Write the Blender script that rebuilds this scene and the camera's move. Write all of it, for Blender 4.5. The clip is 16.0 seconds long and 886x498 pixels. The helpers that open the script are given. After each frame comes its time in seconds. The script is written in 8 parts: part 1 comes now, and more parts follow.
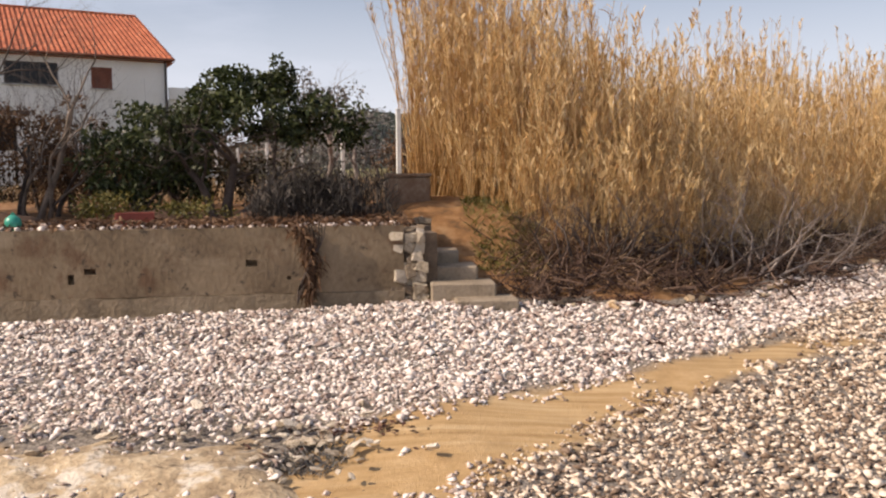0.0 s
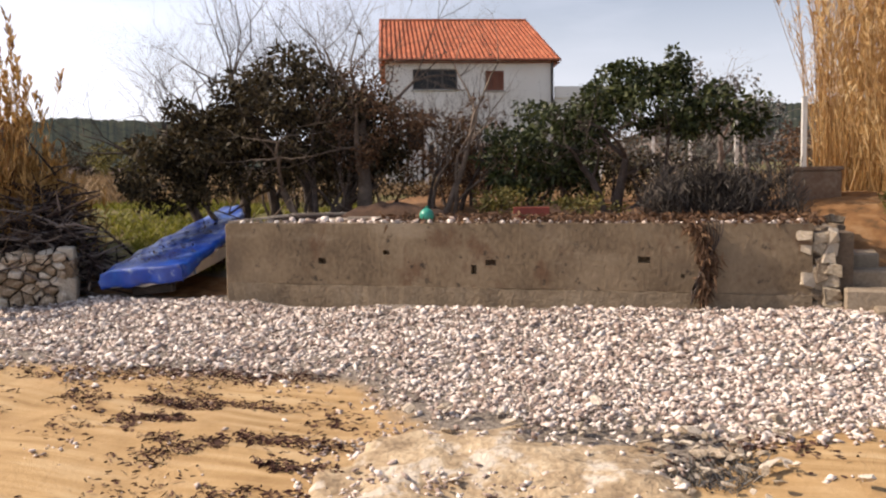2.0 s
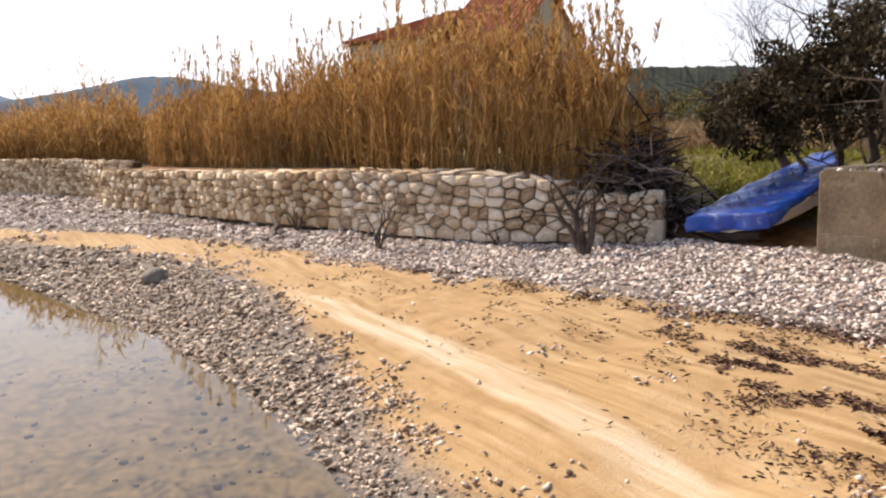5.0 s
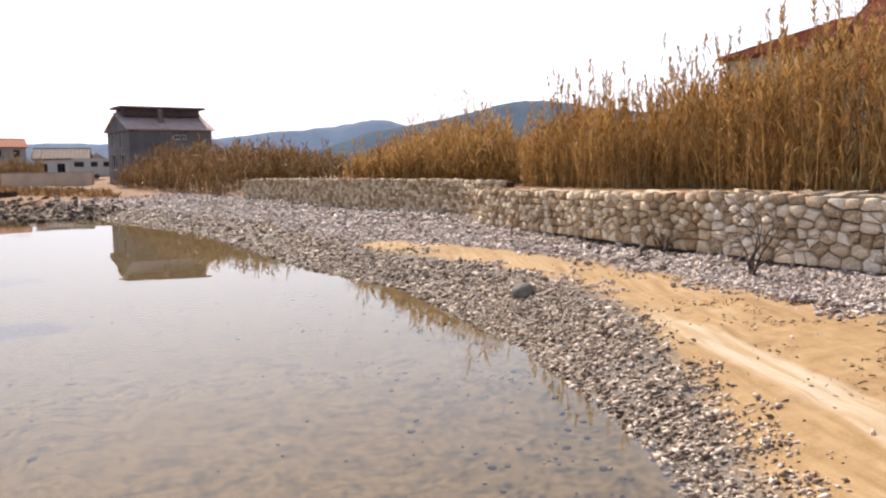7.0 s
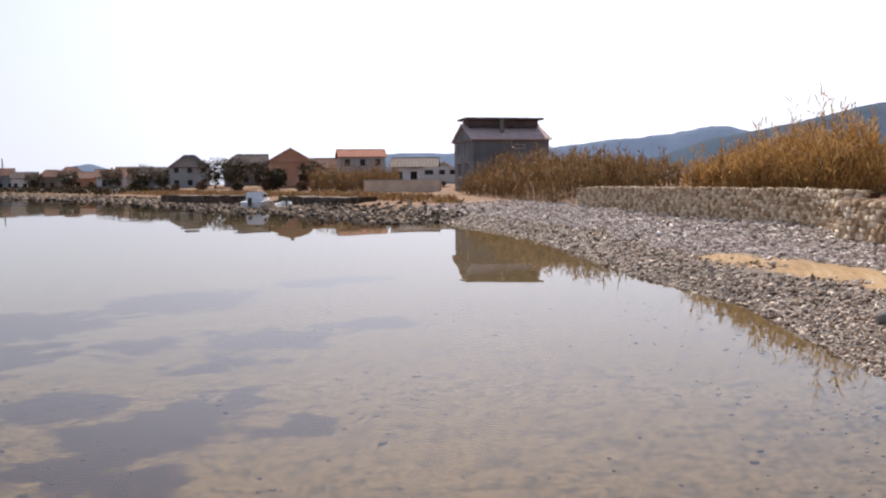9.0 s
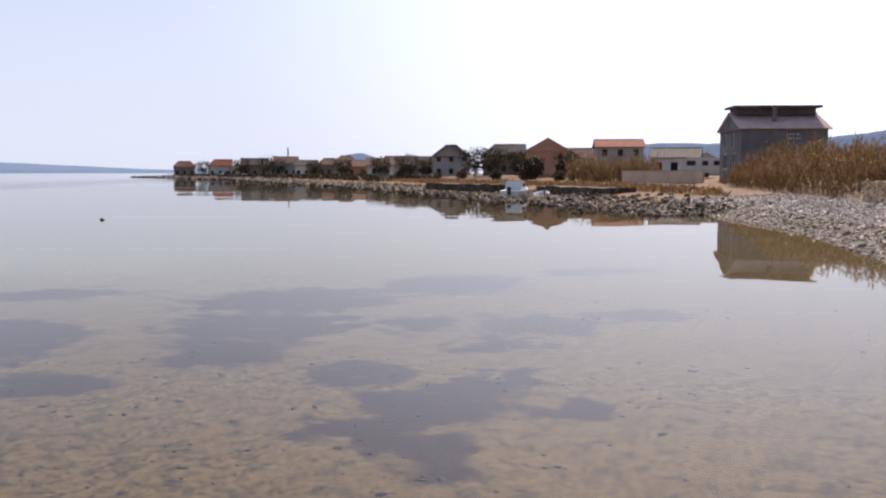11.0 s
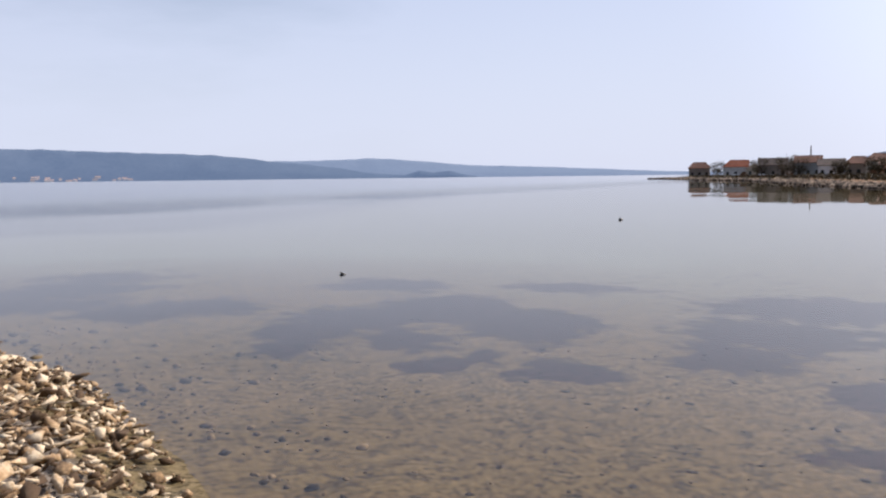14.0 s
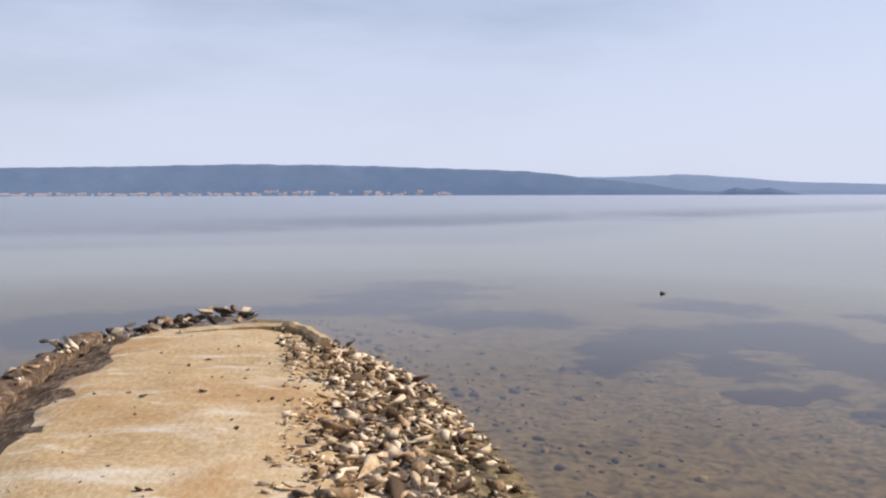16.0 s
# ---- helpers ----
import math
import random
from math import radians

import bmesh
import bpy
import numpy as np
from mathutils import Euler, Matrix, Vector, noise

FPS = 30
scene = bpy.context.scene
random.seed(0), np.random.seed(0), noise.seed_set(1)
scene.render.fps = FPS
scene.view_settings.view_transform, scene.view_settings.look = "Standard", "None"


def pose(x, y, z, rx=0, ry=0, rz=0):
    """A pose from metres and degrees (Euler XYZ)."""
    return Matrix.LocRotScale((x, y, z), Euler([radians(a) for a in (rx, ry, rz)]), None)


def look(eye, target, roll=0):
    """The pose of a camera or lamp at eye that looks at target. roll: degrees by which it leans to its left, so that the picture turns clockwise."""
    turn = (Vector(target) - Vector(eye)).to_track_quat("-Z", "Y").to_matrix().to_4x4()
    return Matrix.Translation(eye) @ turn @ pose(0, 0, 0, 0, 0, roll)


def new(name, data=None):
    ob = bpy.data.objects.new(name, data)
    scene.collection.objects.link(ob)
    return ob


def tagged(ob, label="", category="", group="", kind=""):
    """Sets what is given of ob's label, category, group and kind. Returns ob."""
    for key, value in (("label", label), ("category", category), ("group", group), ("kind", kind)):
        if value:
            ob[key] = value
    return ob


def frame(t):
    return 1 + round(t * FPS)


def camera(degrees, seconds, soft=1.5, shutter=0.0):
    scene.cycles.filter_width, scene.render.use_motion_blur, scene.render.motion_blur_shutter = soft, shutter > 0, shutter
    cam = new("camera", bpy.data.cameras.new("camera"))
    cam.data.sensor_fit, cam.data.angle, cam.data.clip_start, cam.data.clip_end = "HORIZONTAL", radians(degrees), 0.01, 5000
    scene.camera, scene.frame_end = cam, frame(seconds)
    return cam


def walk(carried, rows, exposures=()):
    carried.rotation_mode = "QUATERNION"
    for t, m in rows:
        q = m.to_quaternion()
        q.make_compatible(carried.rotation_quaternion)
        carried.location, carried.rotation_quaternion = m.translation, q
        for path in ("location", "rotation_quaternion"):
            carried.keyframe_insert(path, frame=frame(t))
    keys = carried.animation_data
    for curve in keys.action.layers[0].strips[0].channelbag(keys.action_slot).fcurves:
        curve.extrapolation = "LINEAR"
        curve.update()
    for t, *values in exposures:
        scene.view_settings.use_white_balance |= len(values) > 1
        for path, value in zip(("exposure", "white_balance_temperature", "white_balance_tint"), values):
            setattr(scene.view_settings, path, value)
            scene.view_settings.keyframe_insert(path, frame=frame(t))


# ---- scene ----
cam = camera(54.86, 16.0, soft=2.2)

PATH = [
    (0.0, pose(0.145, 0.178, 2.05, 86.150, 0.605, -0.041)),
    (0.5, pose(0.085, 0.211, 2.05, 86.212, 0.698, 5.889)),
    (1.0, pose(0.001, 0.234, 2.05, 86.290, 0.673, 12.615)),
    (1.5, pose(-0.057, 0.256, 2.05, 86.325, 0.675, 18.583)),
    (2.0, pose(-0.077, 0.290, 2.05, 86.106, 0.607, 24.727)),
    (2.5, pose(-0.076, 0.333, 2.05, 86.005, 0.594, 30.845)),
    (3.0, pose(-0.100, 0.360, 2.05, 86.235, 0.568, 38.234)),
    (3.5, pose(-0.111, 0.353, 2.05, 85.713, 0.616, 44.890)),
    (4.0, pose(-0.169, 0.292, 2.05, 84.230, 0.539, 50.652)),
    (4.2, pose(-0.202, 0.250, 2.05, 83.693, 0.531, 52.808)),
    (6.3, pose(-0.348, 0.066, 2.05, 84.132, 0.834, 75.985)),
    (6.5, pose(-0.344, 0.059, 2.05, 84.307, 0.807, 78.458)),
    (7.0, pose(-0.386, 0.078, 2.05, 84.620, 0.877, 85.296)),
    (7.5, pose(-0.418, 0.091, 2.05, 85.123, 0.925, 91.609)),
    (8.0, pose(-0.440, 0.093, 2.05, 85.705, 0.975, 97.840)),
    (8.5, pose(-0.480, 0.060, 2.05, 85.901, 0.925, 102.686)),
    (9.0, pose(-0.525, -0.003, 2.05, 85.454, 0.681, 107.334)),
    (9.2, pose(-0.536, -0.029, 2.05, 85.359, 0.538, 109.298)),
    (11.3, pose(-0.178, -0.217, 2.05, 84.702, 0.255, 127.449)),
    (11.5, pose(-0.211, -0.227, 2.05, 84.579, 0.444, 129.892)),
    (12.0, pose(-0.237, -0.274, 2.05, 84.799, 0.507, 136.280)),
    (12.5, pose(-0.210, -0.232, 2.05, 85.127, 0.643, 141.829)),
    (13.0, pose(-0.234, -0.247, 2.05, 85.282, 0.613, 147.394)),
    (13.5, pose(-0.240, -0.267, 2.05, 85.199, 0.643, 152.534)),
    (14.0, pose(-0.214, -0.310, 2.05, 85.183, 0.654, 157.655)),
    (14.5, pose(-0.177, -0.408, 2.05, 85.736, 0.552, 162.041)),
    (15.0, pose(-0.103, -0.474, 2.05, 86.133, 0.410, 167.424)),
    (15.5, pose(-0.042, -0.487, 2.05, 86.354, 0.140, 172.362)),
    (16.0, pose(0.026, -0.486, 2.05, 86.374, 0.107, 178.099)),
]
walk(cam, PATH, exposures=[(0.0, 0.23, 7050, 16), (2.5, 0.37, 7100, 16), (4.2, 0.46, 7100, 16), (6.3, 0.48, 6850, 15), (7.5, 0.34, 6750, 15), (9.2, 0.11, 6450, 16), (12.0, 0.0, 6350, 16), (16.0, -0.10, 6250, 15)])

# ---- light: hazy spring sun from the west, thin cloud over a pale blue sky ----
SUN_BEARING, SUN_HEIGHT = 107.0, 38.0          # degrees left of north (+y), degrees above the horizon


def bearing(az, d, z=0.0):
    """The place d metres from the origin, az degrees left of north."""
    a = radians(az)
    return Vector((-d * math.sin(a), d * math.cos(a), z))


world = bpy.data.worlds.new("sky")
scene.world = world
world.use_nodes = True
wn, wl = world.node_tree.nodes, world.node_tree.links
wn.clear()
w_out = wn.new("ShaderNodeOutputWorld")
w_bg = wn.new("ShaderNodeBackground")
w_sky = wn.new("ShaderNodeTexSky")
w_sky.sky_type = "NISHITA"
w_sky.sun_disc = False
w_sky.sun_elevation = radians(SUN_HEIGHT)
w_sky.sun_rotation = radians(-SUN_BEARING)
w_sky.air_density, w_sky.dust_density, w_sky.ozone_density = 1.0, 1.0, 1.5
w_co = wn.new("ShaderNodeTexCoord")
w_map = wn.new("ShaderNodeMapping")
w_map.inputs["Scale"].default_value = (1.2, 1.2, 5.0)
w_no = wn.new("ShaderNodeTexNoise")
w_no.inputs["Scale"].default_value = 2.2
w_no.inputs["Detail"].default_value = 7.0
w_no.inputs["Roughness"].default_value = 0.55
w_ramp = wn.new("ShaderNodeMapRange")
w_ramp.inputs["From Min"].default_value, w_ramp.inputs["From Max"].default_value = 0.36, 0.76
w_ramp.inputs["To Min"].default_value, w_ramp.inputs["To Max"].default_value = 0.10, 0.97
w_mix = wn.new("ShaderNodeMix")
w_mix.data_type = "RGBA"
w_half = wn.new("ShaderNodeVectorMath")                    # thin cloud: half the sky behind it and its own white
w_half.operation = "MULTIPLY_ADD"
w_half.inputs[1].default_value = (0.5, 0.48, 0.46)
w_half.inputs[2].default_value = (4.9, 5.4, 6.7)
wl.new(w_sky.outputs["Color"], w_half.inputs[0])
wl.new(w_half.outputs["Vector"], w_mix.inputs[7])
wl.new(w_co.outputs["Generated"], w_map.inputs["Vector"])
wl.new(w_map.outputs["Vector"], w_no.inputs["Vector"])
w_dot = wn.new("ShaderNodeVectorMath")                     # the cloud thickens towards the north-west
w_dot.operation = "DOT_PRODUCT"
w_dot.inputs[1].default_value = bearing(125, 0.36)
wl.new(w_co.outputs["Generated"], w_dot.inputs[0])
w_sum = wn.new("ShaderNodeMath")
w_sum.operation = "ADD"
wl.new(w_no.outputs["Fac"], w_sum.inputs[0])
wl.new(w_dot.outputs["Value"], w_sum.inputs[1])
wl.new(w_sum.outputs[0], w_ramp.inputs["Value"])
w_sep = wn.new("ShaderNodeSeparateXYZ")                    # whitish haze near the horizon
wl.new(w_co.outputs["Generated"], w_sep.inputs[0])
w_low = wn.new("ShaderNodeMapRange")
w_low.interpolation_type = "SMOOTHSTEP"
w_low.inputs["From Min"].default_value, w_low.inputs["From Max"].default_value = 0.0, 0.34
w_low.inputs["To Min"].default_value, w_low.inputs["To Max"].default_value = 0.85, 0.0
wl.new(w_sep.outputs["Z"], w_low.inputs["Value"])
w_haze = wn.new("ShaderNodeMix")
w_haze.data_type = "RGBA"
w_haze.inputs[7].default_value = (8.2, 8.9, 10.3, 1)
wl.new(w_low.outputs["Result"], w_haze.inputs[0])
wl.new(w_mix.outputs[2], w_haze.inputs[6])
wl.new(w_ramp.outputs["Result"], w_mix.inputs[0])
wl.new(w_sky.outputs["Color"], w_mix.inputs[6])
w_near = wn.new("ShaderNodeVectorMath")                    # sky brightened towards the west, added to lift the water's reflection
w_near.operation = "DOT_PRODUCT"
w_near.inputs[1].default_value = bearing(82, math.cos(radians(28)), math.sin(radians(28)))
wl.new(w_co.outputs["Generated"], w_near.inputs[0])
w_glow = wn.new("ShaderNodeMapRange")
w_glow.interpolation_type = "SMOOTHSTEP"
w_glow.inputs["From Min"].default_value, w_glow.inputs["From Max"].default_value = 0.50, 0.92
w_glow.inputs["To Min"].default_value, w_glow.inputs["To Max"].default_value = 1.0, 1.42
wl.new(w_near.outputs["Value"], w_glow.inputs["Value"])
w_lit = wn.new("ShaderNodeVectorMath")
w_lit.operation = "SCALE"
wl.new(w_haze.outputs[2], w_lit.inputs[0])
wl.new(w_glow.outputs["Result"], w_lit.inputs["Scale"])
wl.new(w_lit.outputs["Vector"], w_bg.inputs["Color"])
w_bg.inputs["Strength"].default_value = 0.09
wl.new(w_bg.outputs["Background"], w_out.inputs["Surface"])

sun = new("sun", bpy.data.lights.new("sun", "SUN"))
sun.data.energy, sun.data.angle, sun.data.color = 5.0, radians(1.2), (1.0, 0.89, 0.74)
sun.matrix_world = look(bearing(SUN_BEARING, 80, 80 * math.tan(radians(SUN_HEIGHT))), (0, 0, 0))

# ---- helpers for meshes and materials ----
rng = np.random.default_rng(7)


def mesh_from(name, verts, faces, materials=(), smooth=False):
    """A mesh from arrays; faces all have the same number of corners, or are lists."""
    me = bpy.data.meshes.new(name)
    verts = np.asarray(verts, dtype=np.float32)
    if isinstance(faces, np.ndarray):
        n, k = faces.shape
        me.vertices.add(len(verts))
        me.vertices.foreach_set("co", verts.ravel())
        me.loops.add(n * k)
        me.loops.foreach_set("vertex_index", faces.astype(np.int32).ravel())
        me.polygons.add(n)
        me.polygons.foreach_set("loop_start", np.arange(0, n * k, k, dtype=np.int32))
        me.update(calc_edges=True)
    else:
        me.from_pydata([tuple(v) for v in verts.tolist()], [], faces)
        me.update()
    for m in materials:
        me.materials.append(m)
    if smooth:
        me.polygons.foreach_set("use_smooth", np.ones(len(me.polygons), dtype=bool))
    return me


def bm_mesh(name, bm, material, smooth=False):
    me = bpy.data.meshes.new(name)
    bmesh.ops.recalc_face_normals(bm, faces=bm.faces)
    bm.to_mesh(me)
    bm.free()
    if material:
        me.materials.append(material)
    if smooth:
        me.polygons.foreach_set("use_smooth", np.ones(len(me.polygons), dtype=bool))
    return me


def part(name, bm, material, parent, label="", smooth=False):
    """One mesh object under a thing or a part, from a bmesh or a mesh."""
    me = bm if isinstance(bm, bpy.types.Mesh) else bm_mesh(name, bm, material, smooth)
    ob = new(name, me)
    ob.parent = parent
    if label:
        ob["label"] = label
    return ob


def thing(name, place=(0, 0, 0), turn=0.0, label="", category="", group="", kind=""):
    """An empty at the base of a thing, the parent of its parts."""
    ob = new(name)
    ob.empty_display_size = 0.2
    ob.matrix_world = pose(*place, 0, 0, turn)
    return tagged(ob, label, category, group, kind)


def box(bm, c, s, rz=0.0, bevel=0.0, rx=0.0, ry=0.0):
    """A box of size s centred at c, turned, with eased edges."""
    r = bmesh.ops.create_cube(bm, size=1.0, matrix=pose(*c, rx, ry, rz) @ Matrix.Diagonal((*s, 1)))
    if bevel:
        edges = list({e for v in r["verts"] for e in v.link_edges})
        bmesh.ops.bevel(bm, geom=edges, offset=bevel, segments=1, affect="EDGES")
    return r["verts"]


def one_box(c, s, rz=0.0, bevel=0.0, rx=0.0, ry=0.0):
    bm = bmesh.new()
    box(bm, c, s, rz, bevel, rx, ry)
    return bm


def tube(path, radii, sides=6, close=True):
    """Vertices and faces of a tapered tube along a path."""
    path = [Vector(p) for p in path]
    vs, fs = [], []
    up = Vector((0.31, 0.17, 0.93))
    for i, p in enumerate(path):
        d = (path[min(i + 1, len(path) - 1)] - path[max(i - 1, 0)])
        d = d.normalized() if d.length > 1e-6 else Vector((0, 0, 1))
        a = d.cross(up)
        a = a.normalized() if a.length > 1e-3 else d.orthogonal().normalized()
        b = d.cross(a)
        for k in range(sides):
            t = 2 * math.pi * k / sides
            vs.append(p + (a * math.cos(t) + b * math.sin(t)) * radii[i])
    for i in range(len(path) - 1):
        for k in range(sides):
            j = (k + 1) % sides
            fs.append((i * sides + k, i * sides + j, (i + 1) * sides + j, (i + 1) * sides + k))
    if close:
        fs.append(tuple(range(sides - 1, -1, -1)))
        n = (len(path) - 1) * sides
        fs.append(tuple(range(n, n + sides)))
    return vs, fs


def add_tube(bm, path, radii, sides=6):
    vs, fs = tube(path, radii, sides)
    made = [bm.verts.new(v) for v in vs]
    for f in fs:
        try:
            bm.faces.new([made[i] for i in f])
        except ValueError:
            pass


def loft(bm, rings, cap=True):
    """Skin a list of rings with equal numbers of points."""
    rows = [[bm.verts.new(p) for p in ring] for ring in rings]
    n = len(rows[0])
    for a, b in zip(rows, rows[1:]):
        for k in range(n):
            bm.faces.new((a[k], a[(k + 1) % n], b[(k + 1) % n], b[k]))
    if cap:
        bm.faces.new(rows[0][::-1])
        bm.faces.new(rows[-1])


def vnoise(x, y, seed=0):
    """Smooth value noise of arrays, about -1 to 1, with a wavelength of one."""
    xi, yi = np.floor(x).astype(np.int64), np.floor(y).astype(np.int64)
    xf, yf = x - xi, y - yi
    u, v = xf * xf * (3 - 2 * xf), yf * yf * (3 - 2 * yf)

    def h(a, b):
        k = (a * 374761393 + b * 668265263 + seed * 1442695041) & 0x7FFFFFFF
        k = ((k ^ (k >> 13)) * 1274126177) & 0x7FFFFFFF
        return ((k ^ (k >> 16)) & 0xFFFF) / 32767.5 - 1.0

    return (h(xi, yi) * (1 - u) * (1 - v) + h(xi + 1, yi) * u * (1 - v)
            + h(xi, yi + 1) * (1 - u) * v + h(xi + 1, yi + 1) * u * v)


def material(name, stops, scale=3.0, rough=0.85, bump=0.3, bump_scale=None, fine=0.35, metallic=0.0, island=0.0,
             random_object=0.0, two=None, spec=0.5, translucent=0.0, stretch=(1, 1, 1), detail=6.0, spots=()):
    """A procedural surface: a colour ramp over two noises, optional variation by island or object, and bump."""
    m = bpy.data.materials.new(name)
    m.use_nodes = True
    n, l = m.node_tree.nodes, m.node_tree.links
    p = n["Principled BSDF"]
    p.inputs["Roughness"].default_value = rough
    p.inputs["Metallic"].default_value = metallic
    p.inputs["Specular IOR Level"].default_value = spec
    co = n.new("ShaderNodeTexCoord")
    mp = n.new("ShaderNodeMapping")
    mp.inputs["Scale"].default_value = stretch
    l.new(co.outputs["Object"], mp.inputs["Vector"])
    a, b = n.new("ShaderNodeTexNoise"), n.new("ShaderNodeTexNoise")
    a.inputs["Scale"].default_value, a.inputs["Detail"].default_value = scale, detail
    b.inputs["Scale"].default_value, b.inputs["Detail"].default_value = bump_scale or scale * 9, 4.0
    for t in (a, b):
        l.new(mp.outputs["Vector"], t.inputs["Vector"])
    mixed = n.new("ShaderNodeMix")
    mixed.inputs[0].default_value = fine
    l.new(a.outputs["Fac"], mixed.inputs[2])
    l.new(b.outputs["Fac"], mixed.inputs[3])
    value = mixed.outputs[0]
    for amount, node, socket in ((island, "ShaderNodeNewGeometry", "Random Per Island"), (random_object, "ShaderNodeObjectInfo", "Random")):
        if amount:
            g = n.new(node)
            add = n.new("ShaderNodeMath")
            add.operation = "MULTIPLY_ADD"
            add.inputs[1].default_value = amount
            off = n.new("ShaderNodeMath")
            off.operation = "SUBTRACT"
            off.inputs[1].default_value = amount / 2
            l.new(g.outputs[socket], add.inputs[0])
            l.new(value, add.inputs[2])
            l.new(add.outputs[0], off.inputs[0])
            value = off.outputs[0]
    ramp = n.new("ShaderNodeValToRGB")
    e = ramp.color_ramp.elements
    pos = np.linspace(0.3, 0.7, len(stops)) if len(stops) > 1 else [0.5]
    for i, c in enumerate(stops):
        el = e[i] if i < 2 else e.new(0.5)
        el.position = float(pos[i]) if i < 2 else float(pos[i])
        el.color = (*c, 1)
    l.new(value, ramp.inputs["Fac"])
    colour = ramp.outputs["Color"]
    for c, sc, lo, hi, st in spots:                 # stains with a shape of their own
        mq = n.new("ShaderNodeMapping")
        mq.inputs["Scale"].default_value = st
        mq.inputs["Location"].default_value = (sc * 3.1, sc * 1.7, 0.4)
        l.new(co.outputs["Object"], mq.inputs["Vector"])
        t = n.new("ShaderNodeTexNoise")
        t.inputs["Scale"].default_value, t.inputs["Detail"].default_value, t.inputs["Roughness"].default_value = sc, 8.0, 0.65
        l.new(mq.outputs["Vector"], t.inputs["Vector"])
        mr = n.new("ShaderNodeMapRange")
        mr.inputs["From Min"].default_value, mr.inputs["From Max"].default_value, mr.inputs["To Max"].default_value = lo, hi, 0.85
        l.new(t.outputs["Fac"], mr.inputs["Value"])
        mx2 = n.new("ShaderNodeMix")
        mx2.data_type = "RGBA"
        mx2.inputs[7].default_value = (*c, 1)
        l.new(mr.outputs["Result"], mx2.inputs[0])
        l.new(colour, mx2.inputs[6])
        colour = mx2.outputs[2]
    l.new(colour, p.inputs["Base Color"])
    if bump:
        bp = n.new("ShaderNodeBump")
        bp.inputs["Strength"].default_value = bump
        bp.inputs["Distance"].default_value = 0.02
        l.new(b.outputs["Fac"], bp.inputs["Height"])
        l.new(bp.outputs["Normal"], p.inputs["Normal"])
    if translucent:
        tr = n.new("ShaderNodeBsdfTranslucent")
        mx = n.new("ShaderNodeMixShader")
        mx.inputs[0].default_value = translucent
        l.new(colour, tr.inputs["Color"])
        l.new(p.outputs["BSDF"], mx.inputs[1])
        l.new(tr.outputs["BSDF"], mx.inputs[2])
        l.new(mx.outputs[0], n["Material Output"].inputs["Surface"])
    return m


def ico(level=1):
    bm = bmesh.new()
    bmesh.ops.create_icosphere(bm, subdivisions=level, radius=1.0)
    v = np.array([x.co[:] for x in bm.verts])
    f = np.array([[x.index for x in q.verts] for q in bm.faces])
    bm.free()
    return v, f


def rotations(n, tilt=math.pi):
    """n random turns: any heading, tilted by up to about tilt."""
    yaw, a, b = rng.uniform(0, 2 * np.pi, n), rng.normal(0, tilt, n), rng.normal(0, tilt, n)
    cy, sy, ca, sa, cb, sb = np.cos(yaw), np.sin(yaw), np.cos(a), np.sin(a), np.cos(b), np.sin(b)
    z, o = np.zeros(n), np.ones(n)
    rz = np.stack([np.stack([cy, -sy, z], -1), np.stack([sy, cy, z], -1), np.stack([z, z, o], -1)], -2)
    rx = np.stack([np.stack([o, z, z], -1), np.stack([z, ca, -sa], -1), np.stack([z, sa, ca], -1)], -2)
    ry = np.stack([np.stack([cb, z, sb], -1), np.stack([z, o, z], -1), np.stack([-sb, z, cb], -1)], -2)
    return rz @ rx @ ry


def scatter(shapes, places, sizes, turns):
    """Many copies of a few shapes in one pair of arrays. sizes: n x 3."""
    vs, fs, off = [], [], 0
    pick = rng.integers(0, len(shapes), len(places))
    for k, (v, f) in enumerate(shapes):
        i = np.nonzero(pick == k)[0]
        if not len(i):
            continue
        w = np.einsum("nij,nvj->nvi", turns[i], v[None] * sizes[i][:, None, :]) + places[i][:, None, :]
        vs.append(w.reshape(-1, 3))
        fs.append((f[None] + (np.arange(len(i)) * len(v))[:, None, None]).reshape(-1, f.shape[1]) + off)
        off += len(i) * len(v)
    return np.concatenate(vs), np.concatenate(fs)


def pebble_shapes(count=8, level=1, rough=0.22):
    v, f = ico(level)
    out = []
    for _ in range(count):
        k = 1 + rng.normal(0, rough, len(v)).clip(-0.4, 0.4)
        out.append((v * k[:, None], f))
    return out

